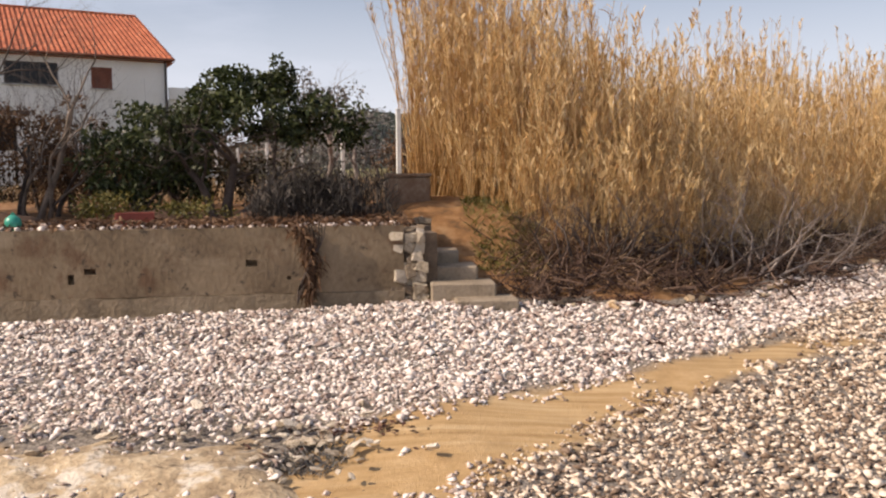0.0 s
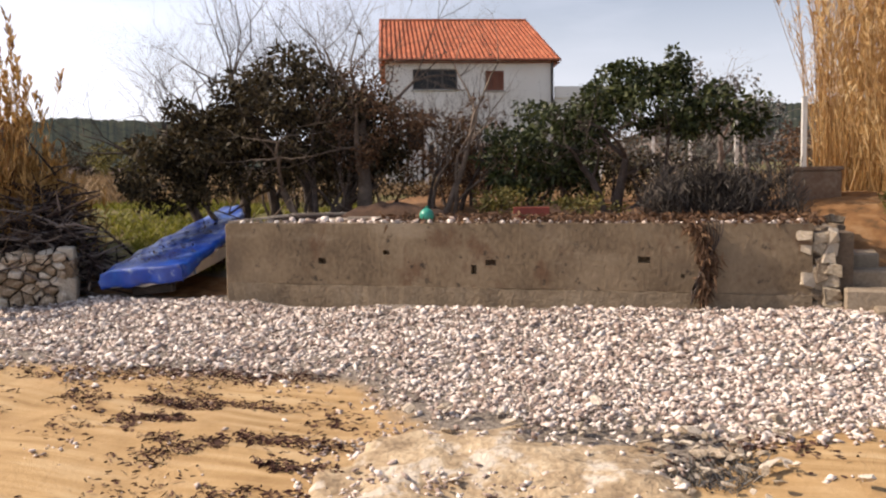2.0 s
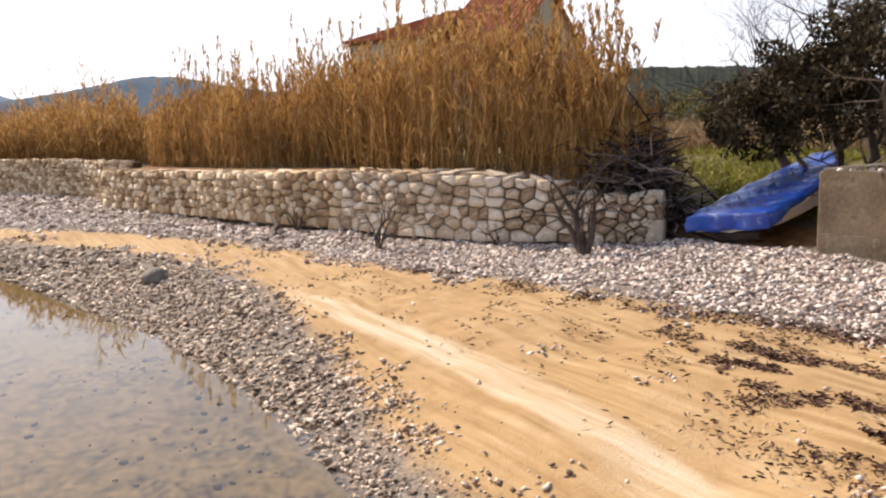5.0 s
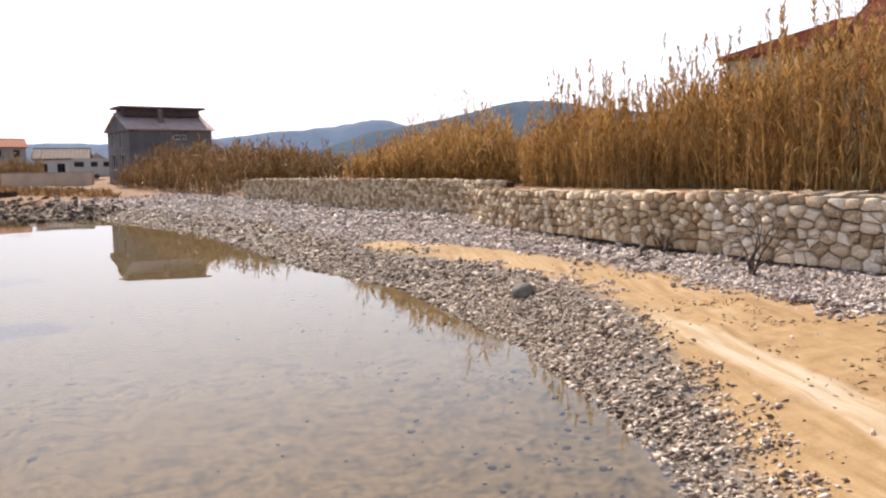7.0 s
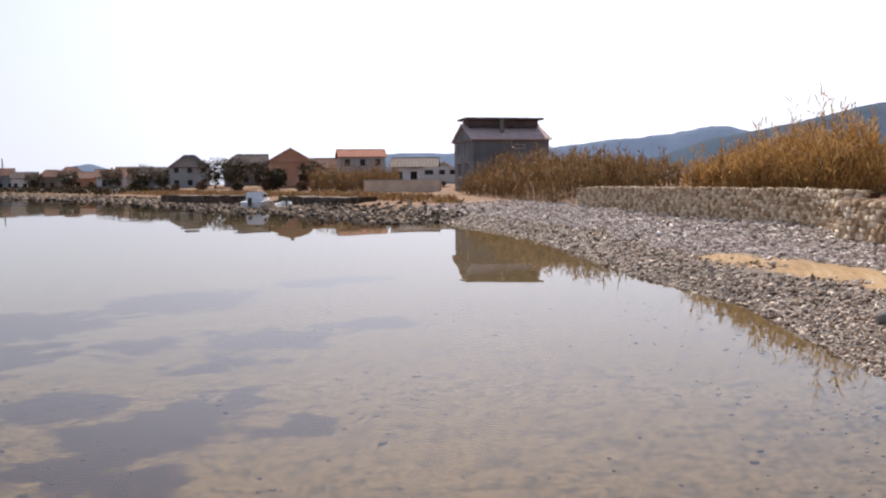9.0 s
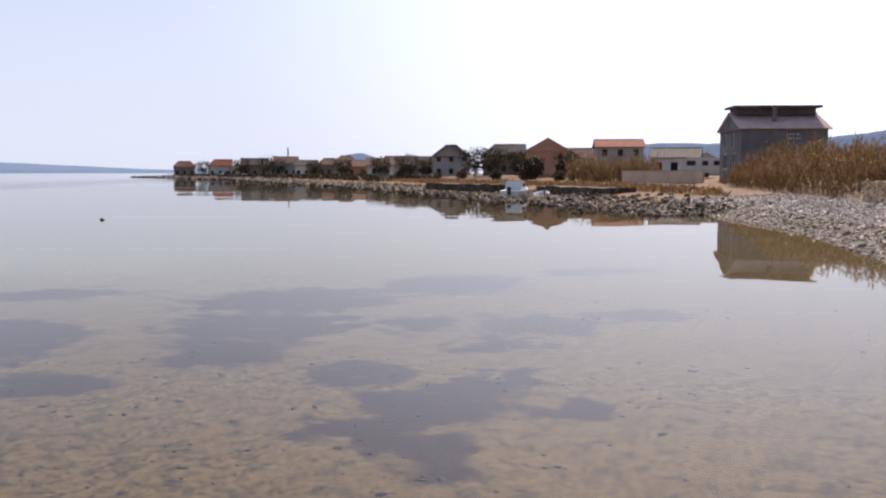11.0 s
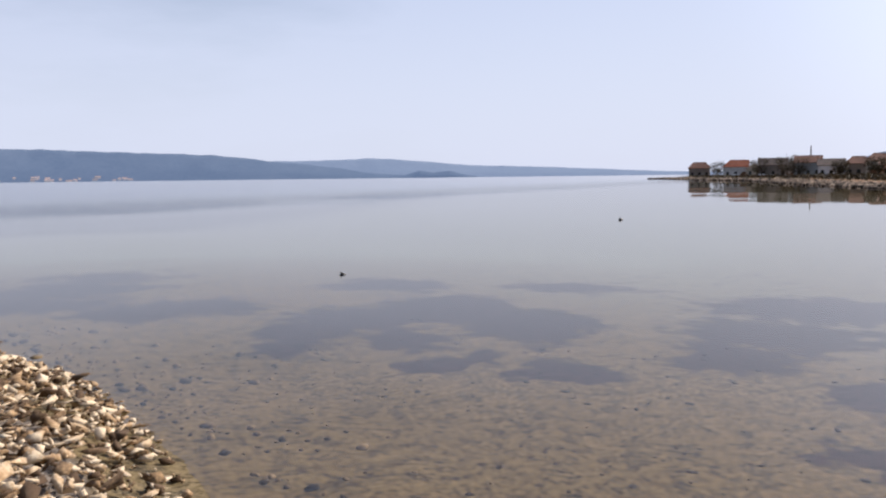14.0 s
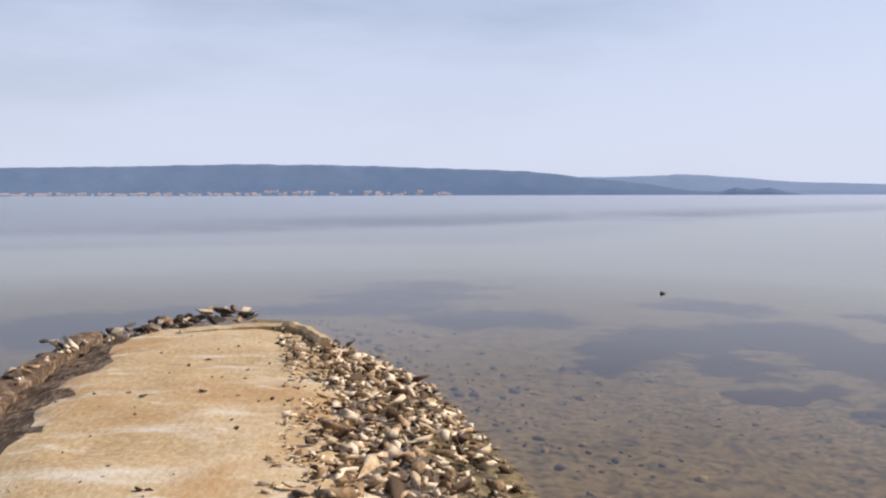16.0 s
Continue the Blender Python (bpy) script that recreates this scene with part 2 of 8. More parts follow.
# ---- materials of the ground ----
def zone_material(name):
    """Ground sheet: sand, grass, soil and sea bed by painted areas, pebbly grit elsewhere."""
    m = bpy.data.materials.new(name)
    m.use_nodes = True
    n, l = m.node_tree.nodes, m.node_tree.links
    p = n["Principled BSDF"]
    p.inputs["Roughness"].default_value = 0.9
    p.inputs["Specular IOR Level"].default_value = 0.25
    co = n.new("ShaderNodeTexCoord")

    def noise_node(scale, detail=6.0, rough=0.55):
        t = n.new("ShaderNodeTexNoise")
        t.inputs["Scale"].default_value, t.inputs["Detail"].default_value, t.inputs["Roughness"].default_value = scale, detail, rough
        l.new(co.outputs["Object"], t.inputs["Vector"])
        return t.outputs["Fac"]

    def ramp(value, stops, lo=0.3, hi=0.7):
        r = n.new("ShaderNodeValToRGB")
        for i, c in enumerate(stops):
            e = r.color_ramp.elements[i] if i < 2 else r.color_ramp.elements.new(0.5)
            e.position = lo + (hi - lo) * i / (len(stops) - 1)
            e.color = (*c, 1)
        l.new(value, r.inputs["Fac"])
        return r.outputs["Color"]

    def mix(f, a, b):
        x = n.new("ShaderNodeMix")
        x.data_type = "RGBA"
        l.new(f, x.inputs[0])
        l.new(a, x.inputs[6])
        l.new(b, x.inputs[7])
        return x.outputs[2]

    def edge(channel, noise_value, amount=0.5, soft=0.16):
        """A painted area with a ragged edge."""
        s = n.new("ShaderNodeMath")
        s.operation = "MULTIPLY_ADD"
        s.inputs[1].default_value = amount
        l.new(noise_value, s.inputs[0])
        l.new(channel, s.inputs[2])
        r = n.new("ShaderNodeMapRange")
        mid = 0.5 + amount * 0.5
        r.inputs["From Min"].default_value, r.inputs["From Max"].default_value = mid - soft, mid + soft
        l.new(s.outputs[0], r.inputs["Value"])
        return r.outputs["Result"]

    za, zb = n.new("ShaderNodeVertexColor"), n.new("ShaderNodeVertexColor")
    za.layer_name, zb.layer_name = "area", "area_two"
    sa, sb = n.new("ShaderNodeSeparateColor"), n.new("ShaderNodeSeparateColor")
    l.new(za.outputs["Color"], sa.inputs[0])
    water_light = za.outputs["Alpha"]
    l.new(zb.outputs["Color"], sb.inputs[0])
    big, mid, fine = noise_node(0.9), noise_node(5.0), noise_node(38.0, 5.0, 0.7)
    # grit darkened to hold the shade in the gaps between pebbles
    grit = ramp(fine, [(0.045, 0.036, 0.028), (0.15, 0.12, 0.095), (0.36, 0.31, 0.26)], 0.36, 0.66)
    sand = mix(big, ramp(mid, [(0.27, 0.165, 0.072), (0.42, 0.27, 0.125), (0.51, 0.35, 0.19)]), ramp(fine, [(0.28, 0.17, 0.075), (0.50, 0.34, 0.18)]))
    streak_map = n.new("ShaderNodeMapping")
    streak_map.inputs["Rotation"].default_value = (0, 0, radians(-8))
    streak_map.inputs["Scale"].default_value = (0.5, 7.0, 1.0)
    l.new(co.outputs["Object"], streak_map.inputs["Vector"])
    streak = n.new("ShaderNodeTexNoise")
    streak.inputs["Scale"].default_value, streak.inputs["Detail"].default_value = 1.6, 5.0
    l.new(streak_map.outputs["Vector"], streak.inputs["Vector"])
    track = ramp(streak.outputs["Fac"], [(0.46, 0.33, 0.19), (0.53, 0.41, 0.27), (0.60, 0.49, 0.36)], 0.38, 0.62)
    grass = ramp(mid, [(0.075, 0.075, 0.025), (0.14, 0.125, 0.045), (0.24, 0.18, 0.085)])
    soil = ramp(mid, [(0.10, 0.055, 0.025), (0.22, 0.11, 0.045), (0.30, 0.18, 0.09)])
    bed = mix(noise_node(1.6, 8.0, 0.7), ramp(noise_node(16.0, 9.0, 0.75), [(0.016, 0.012, 0.006), (0.15, 0.104, 0.038), (0.42, 0.33, 0.19)], 0.41, 0.62), ramp(noise_node(5.0, 9.0, 0.72), [(0.012, 0.009, 0.004), (0.138, 0.095, 0.036), (0.20, 0.145, 0.06)], 0.42, 0.54))
    bed = mix(water_light, bed, ramp(mid, [(0.22, 0.24, 0.225), (0.31, 0.335, 0.32)]))       # brightness of the water offshore, painted into the bed's colour
    weed = ramp(noise_node(9.0, 8.0, 0.7), [(0.010, 0.006, 0.009), (0.062, 0.036, 0.044)], 0.4, 0.6)
    lines = ramp(streak.outputs["Fac"], [(0.29, 0.175, 0.075), (0.45, 0.30, 0.145), (0.54, 0.40, 0.235)], 0.36, 0.64)
    half = n.new("ShaderNodeMapRange")              # wind and water leave streaks in parts of the sand
    half.inputs["From Min"].default_value, half.inputs["From Max"].default_value, half.inputs["To Max"].default_value = 0.38, 0.62, 0.7
    l.new(big, half.inputs["Value"])
    sand = mix(half.outputs["Result"], sand, lines)
    c = mix(edge(sa.outputs[0], mid), grit, sand)
    c = mix(edge(sb.outputs[1], mid, 0.3), c, track)
    c = mix(edge(sa.outputs[1], mid), c, grass)
    c = mix(edge(sb.outputs[0], mid), c, soil)
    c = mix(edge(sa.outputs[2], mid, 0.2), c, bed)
    c = mix(edge(sb.outputs[2], noise_node(2.4, 8.0, 0.66), 1.9, 0.13), c, weed)
    l.new(c, p.inputs["Base Color"])
    bp = n.new("ShaderNodeBump")
    bp.inputs["Strength"].default_value, bp.inputs["Distance"].default_value = 0.5, 0.03
    hsum = n.new("ShaderNodeMath")
    hsum.operation = "ADD"
    l.new(mid, hsum.inputs[0])
    l.new(fine, hsum.inputs[1])
    l.new(hsum.outputs[0], bp.inputs["Height"])
    l.new(bp.outputs["Normal"], p.inputs["Normal"])
    return m


# ---- plan lines (metres; the eye stands over the origin) ----
SHORE = [(-900, -360), (-330, -350), (-250, -326), (-226, -300), (-178, -184), (-121, -108), (-88, -59), (-69, -36), (-55, -24), (-40, -12),
         (-30.8, -6.2), (-21, -2.3), (-18.7, -1.4), (-15, 0.6), (-9.9, 1.8), (-8.2, 2.0), (-6.3, 2.12), (-4.9, 2.08), (-3.4, 2.1),
         (-2.4, 1.5), (-1.5, -1.0), (-1.05, -4.0), (-0.85, -6.2), (-0.6, -7.3), (-0.1, -8.9), (0.7, -11.0), (2.0, -14.3),
         (3.5, -14.4), (4.6, -10.5), (4.2, -7.0), (3.2, -3.0), (2.7, 0.0), (3.4, 2.0), (6.5, 4.6), (14, 9.5), (30, 17), (80, 30), (900, 60)]
BANK = [(-900, -180), (-300, -200), (-150, -100), (-106, -38), (-76, -22), (-56, -13), (-40.8, -4.75), (-25.4, 2.8), (-23.5, 3.4), (-22.3, 3.0), (-18.4, 4.05),
        (-15.9, 4.8), (-11.9, 6.15), (-10.1, 7.1), (-8.95, 8.25), (-8.7, 8.6), (-6.8, 8.7), (-6.65, 8.5), (-0.3, 9.45), (0.45, 9.55),
        (1.6, 9.5), (2.6, 9.3), (3.6, 10.1), (5.0, 11.8), (7.2, 13.6), (14, 19), (30, 32), (80, 55), (900, 120)]


def side(px, py, line):
    """Distance of points to a polyline, positive on its left hand going east (inland), and how far along it they lie."""
    best = np.full(px.shape, 1e18)
    sign = np.ones(px.shape)
    along = np.zeros(px.shape)
    for i, ((ax, ay), (bx, by)) in enumerate(zip(line, line[1:])):
        dx, dy = bx - ax, by - ay
        t = ((px - ax) * dx + (py - ay) * dy) / (dx * dx + dy * dy)
        tc = t.clip(0, 1)
        d2 = (px - ax - tc * dx) ** 2 + (py - ay - tc * dy) ** 2
        cr = dx * (py - ay) - dy * (px - ax)
        near = d2 < best - 1e-9
        best = np.where(near, d2, best)
        sign = np.where(near, np.where(cr >= 0, 1.0, -1.0), sign)
        along = np.where(near, i + tc, along)
    return np.sqrt(best) * sign, along


def bank_width(along):
    """How steep the bank is: sharp behind the walls, a slope elsewhere."""
    w = np.full(along.shape, 2.6)
    w = np.where((along > 6.0) & (along < 13.9), 0.12, w)
    w = np.where((along > 16.9) & (along < 18.1), 0.12, w)
    w = np.where((along >= 13.9) & (along <= 16.9), 4.5, w)
    return w


def ground_height(px, py):
    s, _ = side(px, py, SHORE)
    b, along = side(px, py, BANK)
    beach = np.interp(s, [-400, -120, -45, -18, -6, -2, 0, 1.2, 2.4, 4.0, 6.5, 9.0, 30], [-9, -5, -2.2, -0.75, -0.4, -0.22, 0, 0.30, 0.44, 0.55, 0.74, 0.86, 1.0])
    # the right-hand beach lies a little higher under its shingle
    beach = beach + np.where(s > 1, 0.10 * ((px + 3) / 6).clip(0, 1) * ((s - 1) / 4).clip(0, 1), 0)
    beach = beach + (0.035 * vnoise(px * 0.9, py * 0.9, 3) + 0.018 * vnoise(px * 2.7, py * 2.7, 5)) * (0.4 + 0.6 * (s > 0.2))
    slope = np.interp(px, [-120, -45, -20, 50], [0.004, 0.012, 0.036, 0.036])
    level = np.interp(px, [-120, -45, -23, -8, 60], [1.5, 1.5, 1.5, 1.60, 1.62])
    back = b.clip(0, None)
    land = level + slope * np.minimum(back, 160) + 0.10 * vnoise(px * 0.35, py * 0.35, 9) * (back / 4).clip(0, 1)
    land = land + 0.22 * np.exp(-((px - 0.3) ** 2 + (py - 12.6) ** 2) / 2.6)
    land = land - 0.38 * np.exp(-((px + 9.9) ** 2 + (py - 7.5) ** 2) / 2.2)
    b = np.where(((along > 6.0) & (along < 14.0)) | ((along > 16.9) & (along < 18.4)), b - 0.2, b)
    f = (b / bank_width(along)).clip(0, 1)
    f = f * f * (3 - 2 * f)
    return beach * (1 - f) + land * f


def polygon_mask(px, py, poly, soft):
    """1 inside a polygon, falling to 0 over a soft edge."""
    d = np.full(px.shape, 1e18)
    inside = np.zeros(px.shape, dtype=bool)
    for (ax, ay), (bx, by) in zip(poly, poly[1:] + poly[:1]):
        dx, dy = bx - ax, by - ay
        t = (((px - ax) * dx + (py - ay) * dy) / (dx * dx + dy * dy + 1e-12)).clip(0, 1)
        d = np.minimum(d, (px - ax - t * dx) ** 2 + (py - ay - t * dy) ** 2)
        cross = ((ay > py) != (by > py)) & (px < (bx - ax) * (py - ay) / (by - ay + 1e-12) + ax)
        inside ^= cross
    d = np.sqrt(d) * np.where(inside, 1, -1)
    return (d / soft * 0.5 + 0.5).clip(0, 1)


SAND_WEST = [(-2.5, 2.75), (-3.4, 2.4), (-4.4, 2.40), (-5.6, 2.50), (-6.8, 2.70), (-8.4, 2.95), (-10.8, 3.2), (-13.1, 2.9), (-15.6, 1.9), (-19.8, -0.5), (-20.3, 0.3), (-16.8, 2.7),
             (-13.9, 3.9), (-10.8, 4.65), (-7.2, 5.5), (-4.6, 6.0), (-3.4, 6.0), (-2.5, 5.2)]
SAND_EAST = [(-0.9, 4.2), (-0.6, 5.3), (0.35, 5.75), (1.4, 6.4), (2.3, 7.1), (3.9, 8.2), (4.1, 7.9), (2.6, 6.7), (1.3, 5.4), (0.5, 4.5), (0.1, 4.0)]
TRACK = [(-10.7, 3.3), (-8.6, 3.58), (-6.65, 3.65), (-5.5, 3.65), (-4.3, 3.55), (-3.35, 3.35), (-2.6, 3.1), (-2.6, 2.75), (-3.3, 2.98), (-4.1, 3.15), (-4.9, 3.26), (-6.15, 3.28), (-7.75, 3.23), (-9.2, 3.2)]
GRASS_GAP = [(-9.0, 9.8), (-9.6, 14), (-20, 30), (-60, 80), (-30, 100), (-14, 30), (-8.5, 14), (-7.3, 10.0)]
# sea-grass beds: place, half width across the line from the origin, half length along it
WEED = [(-5.6, -9.4, 0.67, 0.77), (-8.3, -9.5, 0.86, 1.12), (-4.1, -10.4, 0.39, 0.63), (-4.9, -10.6, 0.24, 0.52), (-4.4, -12.2, 0.65, 0.92), (-2.9, -12.9, 0.71, 1.56),
        (-4.5, -14.6, 1.33, 1.42), (-6.5, -15.3, 1.37, 2.08), (-7.0, -12.9, 1.04, 1.92), (-10.3, -10.8, 1.64, 1.46), (-13.0, -12.7, 2.09, 1.72), (-11.7, -8.6, 0.58, 0.8),
        (-10.8, -6.5, 0.68, 0.71), (-12.5, -7.0, 0.76, 0.9), (-8.3, -6.9, 0.62, 0.66), (-6.1, -5.2, 0.36, 0.58), (-7.2, -5.5, 0.56, 0.83), (-8.1, -5.3, 0.53, 1.05),
        (-6.0, -4.4, 0.5, 0.62), (-9.2, -5.2, 0.31, 0.55), (-8.3, -4.1, 0.38, 0.41), (-6.7, -19.7, 1.46, 1.29), (-10.7, -17.7, 1.64, 1.01)]
WEED += [(-2.1, -16.9, 1.2, 1.34), (-0.7, -16.2, 0.94, 1.08), (1.4, -18.1, 2.21, 1.43), (0.5, -21.5, 2.09, 1.56), (-0.4, -24.9, 2.27, 1.13), (6.3, -15.6, 1.46, 2.6),
         (4.5, -17.3, 1.32, 1.96), (-12.5, -6.3, 0.72, 0.6), (-14.0, -5.7, 0.88, 0.47), (-16.5, -11.0, 1.6, 1.8), (-20.0, -9.0, 1.5, 1.0)]


def axis(lo, hi, fine_lo, fine_hi, step, grow=1.16):
    """Grid lines: even between fine_lo and fine_hi, wider and wider outside."""
    v = list(np.arange(fine_lo, fine_hi + step / 2, step))
    d, x = step, fine_hi
    while x < hi:
        d *= grow
        x += d
        v.append(x)
    d, x = step, fine_lo
    while x > lo:
        d *= grow
        x -= d
        v.insert(0, x)
    return np.array(v)


gx = axis(-4600, 4600, -24, 6, 0.18, 1.12)
gx = np.concatenate([gx[gx < -44.3], np.arange(-44, -24, 0.32), gx[gx >= -24]])
gy = axis(-4600, 4600, -12, 12.5, 0.17, 1.12)
GX, GY = np.meshgrid(gx, gy, indexing="ij")
GZ = ground_height(GX, GY)
nx, ny = GX.shape
idx = np.arange(nx * ny).reshape(nx, ny)
quads = np.stack([idx[:-1, :-1], idx[1:, :-1], idx[1:, 1:], idx[:-1, 1:]], -1).reshape(-1, 4)
ground_me = mesh_from("ground", np.stack([GX, GY, GZ], -1).reshape(-1, 3), quads, [zone_material("beach_and_land")], smooth=True)
shore_d, _ = side(GX, GY, SHORE)
bank_d, bank_a = side(GX, GY, BANK)
m_sand = np.maximum(polygon_mask(GX, GY, SAND_WEST, 0.35), polygon_mask(GX, GY, SAND_EAST, 0.3))
m_track = polygon_mask(GX, GY, TRACK, 0.14)
m_bed = ((-shore_d + 0.0) / 0.3).clip(0, 1)
m_bed = np.maximum(m_bed, np.where((GY < 1.0) & (GX > -3.0) & (GX < 6), ((0.9 - shore_d) / 0.3).clip(0, 1), 0.0))      # stained rubble slope of the jetty
m_grass = np.where(bank_d > 0, (bank_d / 3.0).clip(0, 1), 0.0)
m_grass = np.where((GX > -8.5) & (GX < 8) & (bank_d < 14), 0.0, m_grass)
m_grass = np.maximum(m_grass, polygon_mask(GX, GY, GRASS_GAP, 1.2) * (bank_d > 0))
m_soil = np.where((bank_d > 0.12) & (m_grass < 0.4), 1.0, 0.0)
m_soil = np.maximum(m_soil, np.where(shore_d > 0, ((-GX - 44) / 8).clip(0, 1), 0.0))
m_grass = np.where((GX < -44) & (GY < -8), 0.0, m_grass)
m_weed = np.zeros(GX.shape)
wob_x, wob_y = 0.30 * vnoise(GX * 1.6, GY * 1.6, 61) + 0.14 * vnoise(GX * 4, GY * 4, 62), 0.30 * vnoise(GX * 1.6, GY * 1.6, 63) + 0.14 * vnoise(GX * 4, GY * 4, 64)
for wx, wy, wa, wb in WEED:
    wd = math.hypot(wx, wy)
    ox, oy = GX + wob_x - wx, GY + wob_y - wy
    across, along_ = (ox * wy - oy * wx) / wd, (ox * wx + oy * wy) / wd
    m_weed = np.maximum(m_weed, 1.40 - 0.85 * np.sqrt((across / wa) ** 2 + (along_ / wb) ** 2))
m_weed = np.maximum(m_weed, 0.22 * ((-shore_d - 4) / 10).clip(0, 1))
m_weed = np.maximum(m_weed, ((-shore_d - 60) / 60).clip(0, 0.6)).clip(0, 1) * (shore_d < -0.8)
# how far offshore the bed takes on the painted water brightness
m_water_light = ((-shore_d - 8) / 14).clip(0, 1)
for layer, chans in (("area", (m_sand, m_grass, m_bed, m_water_light)), ("area_two", (m_soil, m_track, m_weed))):
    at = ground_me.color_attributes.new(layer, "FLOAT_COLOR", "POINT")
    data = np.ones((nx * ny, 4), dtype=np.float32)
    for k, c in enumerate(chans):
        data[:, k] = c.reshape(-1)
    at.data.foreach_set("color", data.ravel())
ground = tagged(new("ground", ground_me), "shingle and sand beach rising to grassy land", "ground", kind="structure")

# ---- the sea ----
def water_material():
    m = bpy.data.materials.new("calm_sea_water")
    m.use_nodes = True
    n, l = m.node_tree.nodes, m.node_tree.links
    n.clear()
    out = n.new("ShaderNodeOutputMaterial")
    co = n.new("ShaderNodeTexCoord")
    h = None
    sep = n.new("ShaderNodeSeparateXYZ")
    l.new(co.outputs["Object"], sep.inputs[0])
    open_water = n.new("ShaderNodeMapRange")
    open_water.inputs["From Min"].default_value, open_water.inputs["From Max"].default_value = -40.0, -120.0
    off_shore = n.new("ShaderNodeMath")
    off_shore.operation = "MULTIPLY_ADD"
    off_shore.inputs[1].default_value = -0.9
    l.new(sep.outputs["X"], off_shore.inputs[0])
    l.new(sep.outputs["Y"], off_shore.inputs[2])
    l.new(off_shore.outputs[0], open_water.inputs["Value"])
    for scale, amount, stretch, far in ((0.55, 0.0036, (1, 1, 1), False), (0.06, 0.05, (1, 1, 1), False), (0.5, 0.05, (1, 1, 1), True)):
        mp = n.new("ShaderNodeMapping")
        mp.inputs["Scale"].default_value = stretch
        t = n.new("ShaderNodeTexNoise")
        t.inputs["Scale"].default_value, t.inputs["Detail"].default_value = scale, 2.0 if far else 0.0
        l.new(co.outputs["Object"], mp.inputs["Vector"])
        l.new(mp.outputs["Vector"], t.inputs["Vector"])
        k = n.new("ShaderNodeMath")
        k.operation = "MULTIPLY"
        k.inputs[1].default_value = amount
        if far:                                   # ripples only on the open water
            o = n.new("ShaderNodeMath")
            o.operation = "MULTIPLY"
            l.new(t.outputs["Fac"], o.inputs[0])
            l.new(open_water.outputs["Result"], o.inputs[1])
            l.new(o.outputs[0], k.inputs[0])
        else:
            l.new(t.outputs["Fac"], k.inputs[0])
        if h is None:
            h = k.outputs[0]
        else:
            s = n.new("ShaderNodeMath")
            s.operation = "ADD"
            l.new(h, s.inputs[0])
            l.new(k.outputs[0], s.inputs[1])
            h = s.outputs[0]
    bp = n.new("ShaderNodeBump")
    bp.inputs["Strength"].default_value, bp.inputs["Distance"].default_value = 1.0, 1.0
    l.new(h, bp.inputs["Height"])
    gl, tr = n.new("ShaderNodeBsdfGlossy"), n.new("ShaderNodeBsdfTransparent")
    gloss = n.new("ShaderNodeMapRange")           # wind ruffles the open bay
    gloss.inputs["To Min"].default_value, gloss.inputs["To Max"].default_value = 0.008, 0.26
    l.new(open_water.outputs["Result"], gloss.inputs["Value"])
    l.new(gloss.outputs["Result"], gl.inputs["Roughness"])
    tr.inputs["Color"].default_value = (0.84, 0.79, 0.66, 1)
    fr = n.new("ShaderNodeFresnel")
    fr.inputs["IOR"].default_value = 1.34
    mx = n.new("ShaderNodeMixShader")
    for x in (gl, fr):
        l.new(bp.outputs["Normal"], x.inputs["Normal"])
    l.new(fr.outputs[0], mx.inputs[0])
    l.new(tr.outputs[0], mx.inputs[1])
    l.new(gl.outputs[0], mx.inputs[2])
    l.new(mx.outputs[0], out.inputs["Surface"])
    return m


wv = np.array([[-4550, -4550, 0], [4550, -4550, 0], [4550, 60, 0], [-4550, 60, 0]], dtype=float)
sea = tagged(new("water", mesh_from("water", wv, np.array([[0, 1, 2, 3]]), [water_material()])), "calm clear shallow sea water", "sea", kind="structure")
sea.visible_shadow = False

# ---- materials of walls and stone ----
CONCRETE_OLD = material("weathered_concrete", [(0.085, 0.057, 0.033), (0.195, 0.140, 0.085), (0.27, 0.205, 0.135)], scale=1.5, bump=0.4, bump_scale=22, fine=0.35, rough=0.92, stretch=(1, 1, 0.75), spots=(((0.105, 0.075, 0.05), 1.3, 0.54, 0.74, (1, 1, 1.2)), ((0.33, 0.265, 0.185), 0.9, 0.53, 0.70, (0.6, 0.6, 2.2)), ((0.12, 0.065, 0.035), 2.6, 0.56, 0.66, (1, 1, 0.6)), ((0.03, 0.022, 0.016), 9.0, 0.60, 0.68, (1, 1, 1))))
CONCRETE_LOW = material("pale_footing_concrete", [(0.12, 0.085, 0.052), (0.22, 0.165, 0.107), (0.31, 0.245, 0.168)], scale=2.0, bump=0.6, bump_scale=26, fine=0.4, rough=0.93, spots=(((0.10, 0.072, 0.046), 3.0, 0.57, 0.70, (1, 1, 1)),))
CONCRETE_STEP = material("worn_step_concrete", [(0.14, 0.105, 0.07), (0.26, 0.205, 0.145), (0.34, 0.28, 0.21)], scale=2.5, bump=0.4, bump_scale=30)
STONE_WALL = material("limestone_rubble", [(0.29, 0.195, 0.115), (0.60, 0.475, 0.34), (0.80, 0.71, 0.58)], scale=9, bump=1.0, bump_scale=30, fine=0.5, random_object=0.42, rough=0.92)
STONE_WALL_FAR = material("limestone_rubble_far", [(0.30, 0.19, 0.10), (0.55, 0.405, 0.25), (0.74, 0.61, 0.44)], scale=5, bump=0.5, bump_scale=24, island=0.5, rough=0.92)
# mortar kept dark so its colour carries the shadow of the joints
MORTAR = material("old_mortar", [(0.05, 0.034, 0.022), (0.17, 0.12, 0.08)], scale=5, bump=0.5, rough=0.95)
DARK_HOLE = material("dark_earth_hole", [(0.02, 0.016, 0.012), (0.05, 0.04, 0.03)], scale=8, bump=0.3)


